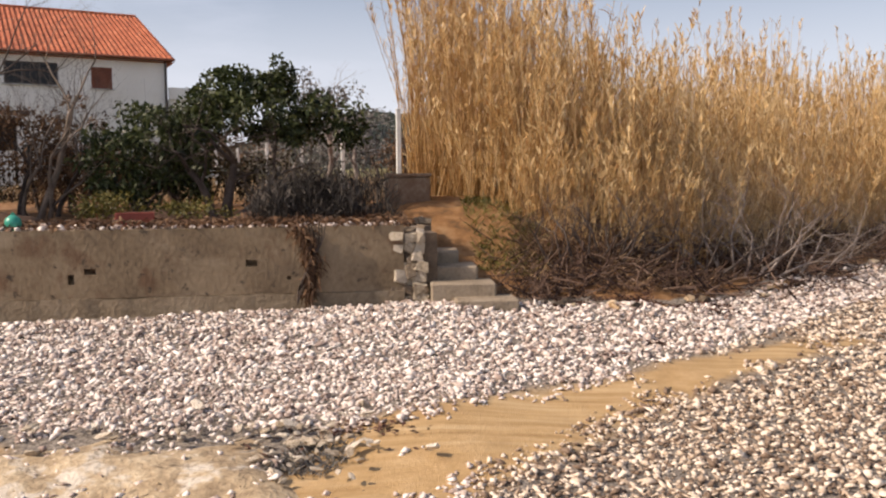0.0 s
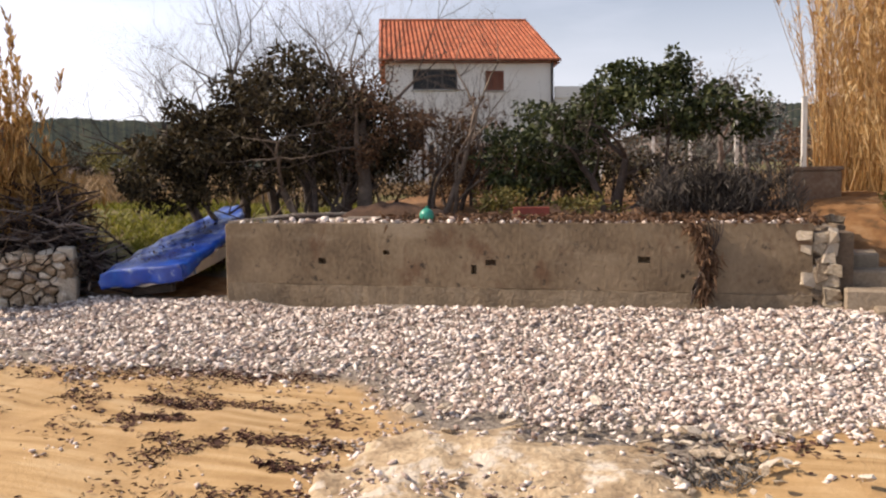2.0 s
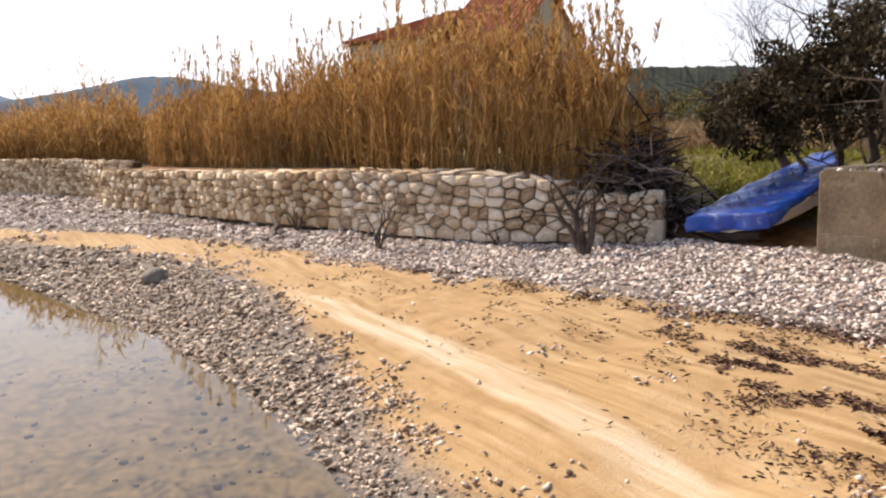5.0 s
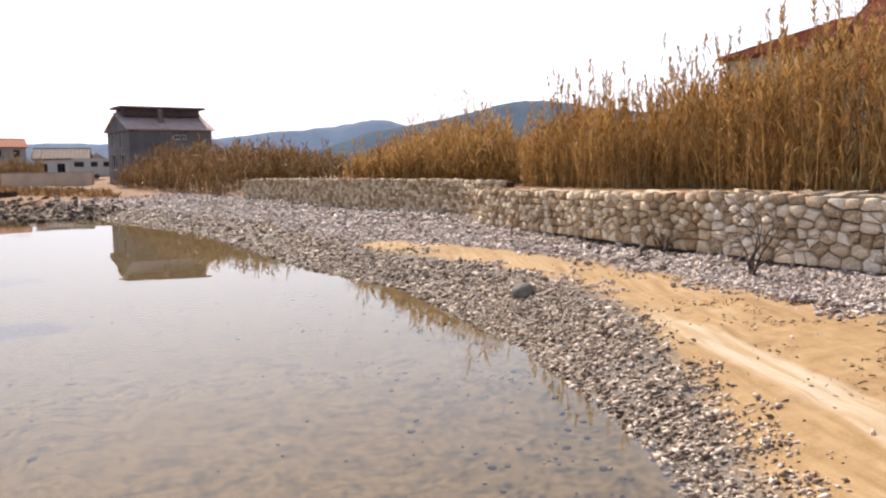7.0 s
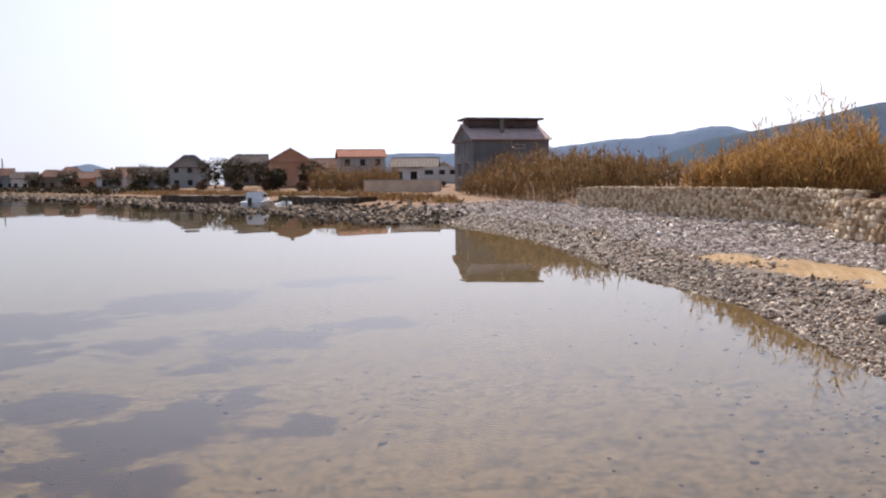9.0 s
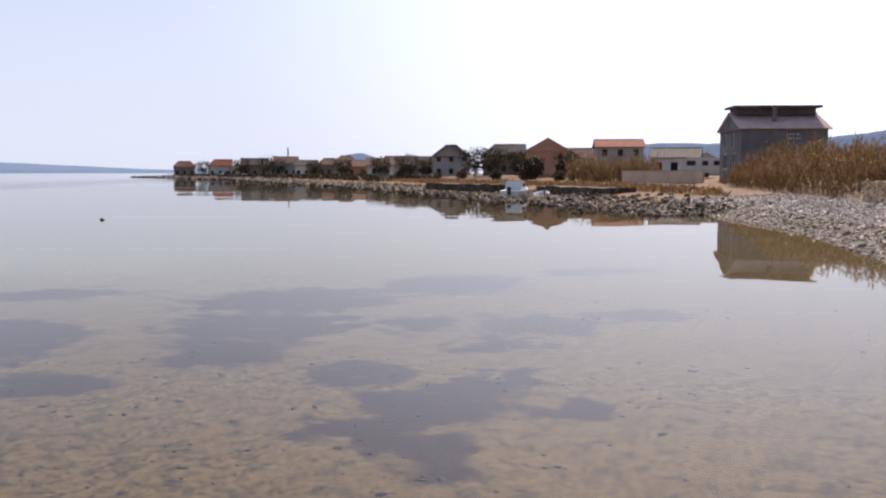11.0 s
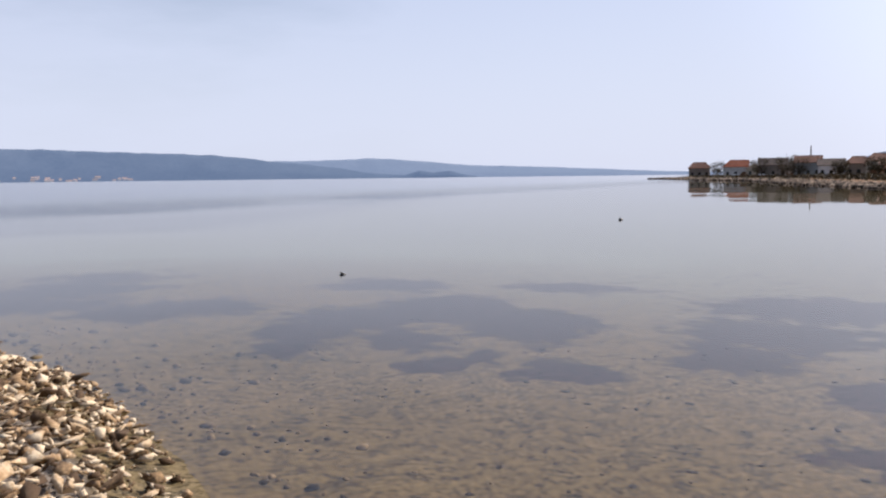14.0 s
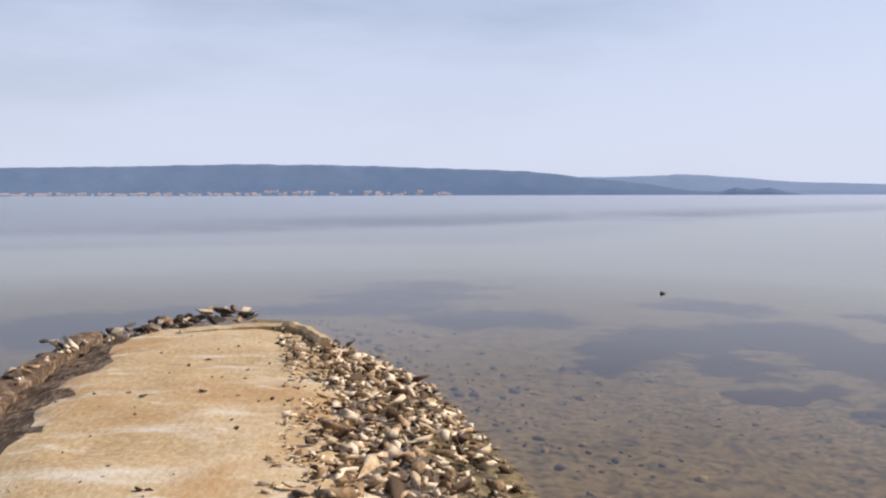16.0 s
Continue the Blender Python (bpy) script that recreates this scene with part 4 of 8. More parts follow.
def rim(pts, z, w, h, seed, name, mat=None):
    """A broken strip of concrete along the deck's edge, with its dark face below."""
    r = random.Random(seed)
    bm = bmesh.new()
    rings = []
    n = 5
    fine = []
    for a, b in zip(pts, pts[1:]):
        for k in range(n):
            fine.append((a[0] + (b[0] - a[0]) * k / n, a[1] + (b[1] - a[1]) * k / n))
    fine.append(pts[-1])
    for i, p in enumerate(fine):
        a, b = fine[max(i - 1, 0)], fine[min(i + 1, len(fine) - 1)]
        d = Vector((b[0] - a[0], b[1] - a[1], 0)).normalized()
        s = Vector((-d.y, d.x, 0))
        ww, zz, j = w * (0.92 + 0.3 * noise.noise((i * 0.37, seed, 0))), z + 0.035 * noise.noise((i * 0.45, 0, seed)) + r.uniform(-0.008, 0.008), 0.04 * noise.noise((0, i * 0.6, seed))
        o = Vector((p[0], p[1], 0))
        rings.append([o + s * (-ww / 2 + j) + Vector((0, 0, zz - h)), o + s * (ww / 2 + j) + Vector((0, 0, zz - h)), o + s * (ww / 2) + Vector((0, 0, zz - 0.03)),
                      o + s * (ww * 0.2) + Vector((0, 0, zz)), o + s * (-ww / 2 + 0.02) + Vector((0, 0, zz - 0.01)), o + s * (-ww / 2) + Vector((0, 0, zz - 0.05))])
    loft(bm, rings)
    return part(name, bm, mat or JETTY_TOP, jetty)


rim([(0.95, -9.0), (1.10, -9.45), (1.28, -9.85), (1.5, -10.0), (2.0, -9.88), (2.55, -9.66)], 0.635, 0.15, 0.34, 3, "broken_edge")
rim([(3.72, -10.3), (3.62, -9.33), (3.55, -8.4), (3.40, -7.5), (3.10, -6.3), (2.80, -5.2), (2.40, -3.8), (2.0, -2.0)], 0.50, 0.26, 0.42, 5, "broken_edge", EDGE_ROCK)


def shard(bm, r, points=13):
    """A broken angular stone about one metre across."""
    vs = []
    for _ in range(points):
        d = Vector((r.gauss(0, 1), r.gauss(0, 1), r.gauss(0, 1))).normalized()
        vs.append(bm.verts.new(Vector((d.x, d.y, d.z)) * r.uniform(0.42, 0.68)))
    res = bmesh.ops.convex_hull(bm, input=vs)
    loose = [g for g in res["geom_interior"] + res["geom_unused"] if isinstance(g, bmesh.types.BMVert)]
    bmesh.ops.delete(bm, geom=list(set(loose)), context="VERTS")
    bmesh.ops.triangulate(bm, faces=bm.faces)


def shard_arrays(count, seed, points=9):
    out, r = [], random.Random(seed)
    for _ in range(count):
        bm = bmesh.new()
        shard(bm, r, points)
        bm.verts.index_update()
        out.append((np.array([v.co[:] for v in bm.verts]) * 1.8, np.array([[v.index for v in f.verts] for f in bm.faces])))
        bm.free()
    return out


def rock_meshes(mat, count=10):
    out = []
    for k in range(count):
        bm = bmesh.new()
        shard(bm, random)
        out.append(bm_mesh("rock", bm, mat))
    return out


ROCKS_WARM, ROCKS_DARK = rock_meshes(ROCK_WARM), rock_meshes(ROCK_DARK)
JETTY_ROCKS = []
rr = random.Random(5)
for k in range(420):          # west flank, from the deck's edge down into the water
    y = rr.uniform(-9.6, 1.2)
    f = rr.random() ** 0.8
    xw = float(np.interp(y, dy, np.array([d[1] for d in DECK])[::-1]))
    x = xw + 0.10 - f * 0.82
    s = rr.choice((0.07, 0.08, 0.10, 0.12, 0.15, 0.19, 0.24)) * rr.uniform(0.8, 1.2) * (1.15 - 0.3 * f)
    JETTY_ROCKS.append((x, y, 0.48 - 0.60 * f + rr.uniform(-0.04, 0.04), s * 0.7, "dark" if (f > 0.9 or rr.random() < 0.14) else "warm"))
for k in range(95):           # east flank, mostly dark stones: its shaded side put into their colour
    y = rr.uniform(-9.8, 0.5)
    f = rr.random() ** 0.8
    xe = float(np.interp(y, dy, np.array([d[2] for d in DECK])[::-1]))
    JETTY_ROCKS.append((xe + 0.06 + f * 1.1, y, 0.44 - 0.55 * f, rr.uniform(0.08, 0.24), "dark" if rr.random() < 0.92 else "warm"))
for k in range(150):           # heap off the end
    f = rr.random()
    JETTY_ROCKS.append((3.80 - f * 1.15 + rr.gauss(0, 0.22), -10.1 - f * 3.0 + rr.gauss(0, 0.2), 0.38 - 0.06 * f + rr.uniform(-0.14, 0.08), rr.uniform(0.08, 0.20), "dark" if rr.random() < 0.45 else "warm"))
for k in range(70):           # crumbled stones at the landward end
    JETTY_ROCKS.append((-0.62 + rr.gauss(0, 0.22), 4.9 + rr.gauss(0, 0.24), 0.49 + rr.uniform(-0.05, 0.06), rr.uniform(0.03, 0.08), "dark" if rr.random() < 0.25 else "pale"))
for k in range(30):
    JETTY_ROCKS.append((rr.uniform(-2.7, -0.2), 5.35 + rr.gauss(0, 0.25), 0.47 + rr.uniform(-0.05, 0.05), rr.uniform(0.03, 0.10), "pale"))
re = random.Random(57)
for k in range(120):           # loose stones lodged along the eroded strip
    y = re.uniform(-9.4, -3.5)
    xe = float(np.interp(y, dy, np.array([d[2] for d in DECK])[::-1]))
    xw = float(np.interp(y, dy, np.array([d[1] for d in DECK])[::-1]))
    f = re.uniform(0.80, 1.0)
    JETTY_ROCKS.append((xw + (xe - xw) * f, y, 0.44 - 0.35 * (f - 0.8) + re.uniform(-0.02, 0.03), re.choice((0.04, 0.05, 0.07, 0.10)), "dark" if re.random() < 0.6 else "warm"))
ROCKS_PALE = rock_meshes(material("pale_broken_limestone", [(0.30, 0.23, 0.155), (0.56, 0.47, 0.36), (0.74, 0.66, 0.55)], scale=6, bump=0.6, bump_scale=30, random_object=0.4))

# ---- buildings ----
PLASTER_WHITE = material("whitewashed_plaster", [(0.56, 0.54, 0.50), (0.70, 0.68, 0.64), (0.78, 0.77, 0.74)], scale=0.5, bump=0.15, bump_scale=18, rough=0.9)
PLASTER_CREAM = material("cream_plaster", [(0.42, 0.37, 0.28), (0.54, 0.48, 0.37), (0.60, 0.55, 0.44)], scale=0.4, bump=0.15, bump_scale=18, rough=0.9)
PLASTER_GREY = material("bare_grey_block", [(0.10, 0.105, 0.11), (0.155, 0.16, 0.165), (0.21, 0.215, 0.22)], scale=0.6, bump=0.3, bump_scale=12, rough=0.95)
PLASTER_PALE = material("pale_grey_render", [(0.30, 0.30, 0.29), (0.40, 0.40, 0.385), (0.48, 0.48, 0.46)], scale=0.3, bump=0.1, bump_scale=12, rough=0.9)
PLASTER_ORANGE = material("salmon_orange_render", [(0.46, 0.22, 0.13), (0.57, 0.30, 0.185), (0.64, 0.37, 0.24)], scale=0.3, bump=0.1, bump_scale=12, rough=0.9)
PLASTER_DARK = material("stained_stone_house", [(0.14, 0.12, 0.10), (0.22, 0.19, 0.16), (0.30, 0.265, 0.23)], scale=0.4, bump=0.2, bump_scale=9, rough=0.95)
TILE_ORANGE = material("orange_clay_tile", [(0.17, 0.036, 0.015), (0.36, 0.093, 0.038), (0.50, 0.175, 0.088)], scale=2.2, bump=0.4, bump_scale=7, rough=0.88, fine=0.6, spots=(((0.12, 0.05, 0.03), 1.2, 0.58, 0.72, (1, 1, 1)), ((0.55, 0.33, 0.22), 5.0, 0.62, 0.70, (1, 1, 1))))
TILE_DARK = material("dark_clay_tile", [(0.055, 0.04, 0.035), (0.10, 0.07, 0.06), (0.15, 0.10, 0.085)], scale=1.0, bump=0.3, bump_scale=14, rough=0.85)
TILE_RUST = material("weathered_rust_tile", [(0.10, 0.045, 0.03), (0.20, 0.085, 0.052), (0.29, 0.14, 0.09)], scale=1.2, bump=0.3, bump_scale=9, rough=0.88)
TILE_PINK = material("faded_pink_tile", [(0.42, 0.29, 0.25), (0.55, 0.40, 0.355), (0.64, 0.50, 0.45)], scale=1.0, bump=0.3, bump_scale=14, rough=0.85)
WOOD_BROWN = material("brown_painted_wood", [(0.12, 0.035, 0.018), (0.18, 0.055, 0.026), (0.23, 0.08, 0.04)], scale=4, bump=0.2, rough=0.6)
WOOD_WHITE = material("white_painted_board", [(0.58, 0.56, 0.52), (0.72, 0.70, 0.66), (0.80, 0.79, 0.76)], scale=3, bump=0.2, rough=0.7)
FRAME_DARK = material("dark_window_frame", [(0.03, 0.026, 0.022), (0.06, 0.05, 0.045)], scale=6, bump=0.1, rough=0.5)
METAL_GREY = material("grey_metal", [(0.20, 0.20, 0.20), (0.30, 0.30, 0.30)], scale=6, bump=0.05, rough=0.4, metallic=0.7)


def glass_material():
    m = bpy.data.materials.new("dark_window_glass")
    m.use_nodes = True
    p = m.node_tree.nodes["Principled BSDF"]
    p.inputs["Base Color"].default_value = (0.012, 0.014, 0.016, 1)
    p.inputs["Roughness"].default_value = 0.06
    p.inputs["Specular IOR Level"].default_value = 0.2
    return m


GLASS = glass_material()


def tiled_slope(bm, a, b, c, d, pitch=0.22, lift=0.06):
    """A roof slope of rounded tile rows: eave from a to b, ridge from d to c; rows run from the eave to the ridge."""
    a, b, c, d = (Vector(p) for p in (a, b, c, d))
    n = (b - a).cross(d - a).normalized()
    rows = max(2, int((b - a).length / pitch))
    pts = []
    for i in range(rows * 2 + 1):
        f = i / (rows * 2)
        up = lift if i % 2 else 0.0
        pts.append((bm.verts.new(a.lerp(b, f) + n * up), bm.verts.new(d.lerp(c, f) + n * up)))
    for (p0, p1), (q0, q1) in zip(pts, pts[1:]):
        bm.faces.new((p0, q0, q1, p1))
    for k, (p, q) in enumerate(zip(pts, pts[1:])):      # open tile ends at the eave
        e0, e1 = bm.verts.new(p[0].co - n * 0.10), bm.verts.new(q[0].co - n * 0.10)
        bm.faces.new((e0, e1, q[0], p[0]))


def roof(parent, mat, x0, x1, y0, y1, z, rise, over=0.35, kind="gable", hips=(0, 0), name="roof", pitch=0.22):
    """A pitched roof over a rectangle, its ridge along x; hips: how far the ridge falls short at each end."""
    bm = bmesh.new()
    ym = (y0 + y1) / 2
    k = rise / (ym - y0)
    ze = z - over * k
    X0, X1, Y0, Y1 = x0 - over, x1 + over, y0 - over, y1 + over
    r0 = Vector((X0 + hips[0] * (1 + over / (ym - y0)), ym, z + rise))
    r1 = Vector((X1 - hips[1] * (1 + over / (ym - y0)), ym, z + rise))
    c = [Vector((X0, Y0, ze)), Vector((X1, Y0, ze)), Vector((X1, Y1, ze)), Vector((X0, Y1, ze))]
    tiled_slope(bm, c[0], c[1], r1, r0, pitch)
    ob = part(name, bm, mat, parent)
    slopes = [(c[2], c[3], r0, r1)] + [(p, q2, r, r) for e, (p, q2, r) in enumerate(((c[3], c[0], r0), (c[1], c[2], r1))) if hips[e]]
    for corners in slopes:
        bm = bmesh.new()
        tiled_slope(bm, *corners, pitch)
        part("roof_slope", bm, mat, ob)
    bm = bmesh.new()
    bm.faces.new([bm.verts.new(p - Vector((0, 0, 0.12))) for p in (c[3], c[2], c[1], c[0])])
    part("soffit", bm, mat, ob)
    bm = bmesh.new()
    add_tube(bm, [r0 + Vector((0, 0, 0.02)), r1 + Vector((0, 0, 0.02))], [0.09, 0.09], 8)
    part("ridge_tiles", bm, mat, ob)
    return ob


def window(parent, m, x0, z0, x1, z1, bars=1, shutters=False, frame_mat=None, depth=0.12, wall_name="window"):
    """A framed window set back in its opening; m: the wall's own matrix."""
    fm = frame_mat or FRAME_DARK
    bm = bmesh.new()
    t = 0.06
    for c, s in ((((x0 + x1) / 2, depth, z0 + t / 2), (x1 - x0, 0.07, t)), (((x0 + x1) / 2, depth, z1 - t / 2), (x1 - x0, 0.07, t)),
                 ((x0 + t / 2, depth, (z0 + z1) / 2), (t, 0.07, z1 - z0 - 2 * t)), ((x1 - t / 2, depth, (z0 + z1) / 2), (t, 0.07, z1 - z0 - 2 * t))):
        box(bm, c, s)
    bmesh.ops.remove_doubles(bm, verts=bm.verts, dist=0.004)
    w = part(wall_name, bm, fm, parent)
    for k in range(bars):
        x = x0 + (x1 - x0) * (k + 1) / (bars + 1)
        part("mullion", one_box((x, depth, (z0 + z1) / 2), (t, 0.06, z1 - z0 - 2 * t)), fm, w)
    w.matrix_local = m
    bm = one_box(((x0 + x1) / 2, depth + 0.02, (z0 + z1) / 2), (x1 - x0 - 0.04, 0.02, z1 - z0 - 0.04))
    part("pane", bm, GLASS, w)
    if shutters:
        bm = bmesh.new()
        n = max(5, int((z1 - z0) / 0.09))
        for k in range(n):
            z = z0 + (z1 - z0) * (k + 0.5) / n
            box(bm, ((x0 + x1) / 2, 0.03, z), (x1 - x0, 0.02, (z1 - z0) / n * 0.86), rx=-18)
        box(bm, (x0 + 0.03, 0.03, (z0 + z1) / 2), (0.06, 0.045, z1 - z0))
        box(bm, (x1 - 0.03, 0.03, (z0 + z1) / 2), (0.06, 0.045, z1 - z0))
        box(bm, ((x0 + x1) / 2, 0.03, (z0 + z1) / 2), (0.06, 0.045, z1 - z0))
        part("shutter", bm, WOOD_BROWN, w, "closed brown slatted shutter")
    bm = one_box(((x0 + x1) / 2, -0.03, z0 - 0.03), (x1 - x0 + 0.16, 0.16, 0.05), bevel=0.008)
    part("sill", bm, PLASTER_PALE, w)
    return w


def gable_wall(bm, x, y0, y1, z, rise, t):
    """The triangle of a gable at x, thickness t along x."""
    ym = (y0 + y1) / 2
    a = [bm.verts.new(p) for p in ((x, y0, z), (x, y1, z), (x, ym, z + rise))]
    b = [bm.verts.new(p) for p in ((x + t, y0, z), (x + t, y1, z), (x + t, ym, z + rise))]
    bm.faces.new(a[::-1])
    bm.faces.new(b)
    for i in range(3):
        j = (i + 1) % 3
        bm.faces.new((a[i], a[j], b[j], b[i]))


def house(name, place, turn, w, d, h, rise, wall_mat, roof_mat, label, front=(), left=(), right=(), gables=(True, True), hips=(0, 0), over=0.35, shutter_front=(), bars=1,
          chimney=None, pitch=0.22, category="house", frame_mat=None):
    """A house with its front along local x at y = 0, facing -y. front, left, right: openings (x0, z0, x1, z1) of those walls."""
    hs = thing(name, place, turn, label, category)
    t = 0.3
    mats = {"front": Matrix.Identity(4), "right": pose(w, 0, 0, 0, 0, 90), "back": pose(w, d, 0, 0, 0, 180), "left": pose(0, d, 0, 0, 0, -90)}
    opens = {"front": front, "left": left, "right": right, "back": ()}
    for k, m in mats.items():
        bm = bmesh.new()
        long = k in ("front", "back")
        width = w if long else d - 2 * t
        mm = m if long else m @ pose(t, 0, 0)
        panel(bm, mm, width, h, t, [o if long else (o[0] - t, o[1], o[2] - t, o[3]) for o in opens[k]])
        part("wall", bm, wall_mat, hs)
        for i, o in enumerate(opens[k]):
            window(hs, m, *o, bars=bars, shutters=(k == "front" and i in shutter_front), frame_mat=frame_mat)
    if rise:
        for flag, x in zip(gables, (0.0, w - t)):
            if flag:
                bm = bmesh.new()
                gable_wall(bm, x, 0, d, h, rise, t)
                part("gable", bm, wall_mat, hs)
        roof(hs, roof_mat, 0, w, 0, d, h, rise, over, hips=hips, pitch=pitch)
    bm = one_box((w / 2, d / 2, 0.02), (w - 2 * t - 0.02, d - 2 * t - 0.02, 0.06))
    part("floor_slab", bm, PLASTER_DARK, hs)
    if chimney:
        cx, cy, cz, ch = chimney
        bm = bmesh.new()
        box(bm, (cx, cy, cz + ch / 2), (0.5, 0.5, ch), bevel=0.01)
        box(bm, (cx, cy, cz + ch + 0.04), (0.64, 0.64, 0.08), bevel=0.01)
        part("chimney", bm, wall_mat, hs)
    return hs


# the white house behind the garden
HX, HY = -18.95, 35.1
white_house = house("white_house", (HX, HY, 1.9), 28.0, 7.75, 7.6, 6.3, 2.35, PLASTER_WHITE, TILE_ORANGE, "white two-storey house with an orange tiled roof",
                    front=[(1.25, 4.80, 3.30, 5.74), (4.60, 4.74, 5.45, 5.66), (1.2, 1.0, 2.2, 2.3), (4.6, 0.9, 5.6, 2.3)], left=[(2.5, 4.6, 3.6, 5.7)], right=[(2.5, 4.6, 3.6, 5.7)],
                    gables=(True, False), hips=(0, 0.9), shutter_front=(1,), bars=2, over=0.30)
bm = bmesh.new()
add_tube(bm, [(7.68, -0.12, 6.15), (7.68, -0.12, 0.1)], [0.06, 0.06], 8)
part("downpipe", bm, FRAME_DARK, white_house)
bm = bmesh.new()
add_tube(bm, [(-0.3, -0.36, 6.10), (8.05, -0.36, 6.10)], [0.07, 0.07], 8)
part("gutter", bm, WOOD_BROWN, white_house)
bm = bmesh.new()
box(bm, (9.0, 2.2, 2.2), (2.4, 4.4, 4.4), bevel=0.02)
box(bm, (9.0, -0.02, 4.65), (2.4, 0.14, 0.55), bevel=0.02)
part("terrace", bm, PLASTER_WHITE, white_house)

# the cream house behind the reeds
cream = thing("cream_house", (-29.5, 21.0, 2.0), 25.6, "cream house with an orange tiled gable roof behind the reeds", "house")
# local x runs along the gable's normal (out of the gable), y along the gable
for x0, x1, top, rise, hips in ((-3.4, 0.0, 3.1, 3.15, (0, 0)), (-7.1, -3.4, 4.35, 1.35, (2.0, 0))):
    for mm, ww, oo in ((pose(x0, -4, 0), x1 - x0, [(0.9, 1.3, 1.9, 2.5)] if x0 < -4 else []), (pose(x1, 4, 0, 0, 0, 180), x1 - x0, []),
                       (pose(x1 - 0.003, -3.7, 0, 0, 0, 90), 7.4, [(3.0, 0.9, 4.1, 2.3), (1.0, 0.9, 2.0, 2.3)] if x1 == 0 else []), (pose(x0, 3.7, 0, 0, 0, -90), 7.4, [])):
        bm = bmesh.new()
        panel(bm, mm, ww, top, 0.3, oo)
        part("wall", bm, PLASTER_CREAM, cream)
    if x0 < -4:
        window(cream, pose(x0, -4, 0), 0.9, 1.3, 1.9, 2.5)
    else:
        for gx0 in (-0.303, x0):
            bm = bmesh.new()
            gable_wall(bm, gx0, -4, 4, top, rise, 0.3)
            part("gable", bm, PLASTER_CREAM, cream)
        for a, b in ((3.0, 4.1), (1.0, 2.0)):
            window(cream, pose(0, -3.7, 0, 0, 0, 90), a, 0.9, b, 2.3)
    roof(cream, TILE_ORANGE, x0, x1, -4, 4, top, rise, 0.28, hips=hips)
bm = bmesh.new()
box(bm, (-2.9, 0.3, 6.15), (0.36, 0.36, 0.6), bevel=0.01)
box(bm, (-2.9, 0.3, 6.47), (0.46, 0.46, 0.07))
part("chimney", bm, PLASTER_CREAM, cream)

# the unfinished grey house by the shore
gp = bearing(105.2, 85)
grey = house("grey_house", (gp.x, gp.y, 1.9), 121.0, 7.9, 7.4, 4.35, 1.5, PLASTER_GREY, TILE_PINK, "unfinished grey block house with a faded pink roof", front=[(4.2, 3.3, 4.8, 3.75), (4.9, 3.3, 5.4, 3.75)],
             left=[(1.6, 2.6, 2.4, 3.9), (4.4, 2.6, 5.2, 3.9), (1.2, 0.5, 2.8, 2.0), (4.2, 0.5, 5.8, 2.0)], over=0.3, frame_mat=PLASTER_WHITE, bars=1, pitch=0.4)
bm = bmesh.new()
box(bm, (3.95, 3.7, 5.95), (7.4, 2.4, 0.7), bevel=0.02)
box(bm, (3.95, 3.7, 6.40), (8.3, 3.4, 0.22), bevel=0.02)
part("roof_monitor", bm, TILE_DARK, grey, "dark raised ridge roof")
part("plinth", one_box((3.95, 3.7, -0.5), (7.86, 7.36, 1.04)), PLASTER_GREY, grey)
bm = one_box((3.4, 1.4, 5.6), (0.35, 0.35, 1.3), bevel=0.01)
part("chimney", bm, PLASTER_DARK, grey)


def village_house(az, d, w, h, rise, wall_mat, roof_mat, label, turn=0.0, depth=7.0, hips=(0, 0), gable_front=False, cols=3, floors=2, name="village_house"):
    p = bearing(az, d)
    z = z_at(p.x, p.y) - 0.15
    opens = []
    for f in range(floors):
        for c in range(cols):
            x = w * (c + 0.5) / cols
            zz = 0.9 + f * 2.7
            if zz + 1.2 < h:
                opens.append((x - 0.5, zz, x + 0.5, zz + 1.2))
    t = az + turn
    off = Vector((math.cos(radians(t)), math.sin(radians(t)), 0)) * (-w / 2)
    o = p + off
    if gable_front:       # the ridge runs away from the viewer
        hs = thing(name, (o.x, o.y, z), t, label, "house", "village houses")
        for mm, ww, oo in ((Matrix.Identity(4), w, opens), (pose(w, depth, 0, 0, 0, 180), w, ()), (pose(w, 0.3, 0, 0, 0, 90), depth - 0.6, ()), (pose(0, depth - 0.3, 0, 0, 0, -90), depth - 0.6, ())):
            bm = bmesh.new()
            panel(bm, mm, ww, h, 0.3, oo)
            part("wall", bm, wall_mat, hs)
        for q in opens:
            window(hs, Matrix.Identity(4), *q)
        for x in (0, depth - 0.3):
            bm = bmesh.new()
            gable_wall(bm, x, -w, 0, h, rise, 0.3)
            bmesh.ops.transform(bm, matrix=pose(0, 0, 0, 0, 0, 90), verts=bm.verts)
            part("gable", bm, wall_mat, hs)
        rf = roof(hs, roof_mat, 0, depth, -w, 0, h, rise, 0.4, pitch=0.5)
        rf.matrix_local = pose(0, 0, 0, 0, 0, 90)
        return hs
    hs = house(name, (o.x, o.y, z), t, w, depth, h, rise, wall_mat, roof_mat, label, front=opens, hips=hips, gables=(not hips[0], not hips[1]), over=0.4, pitch=0.5)
    hs["group"] = "village houses"
    return hs


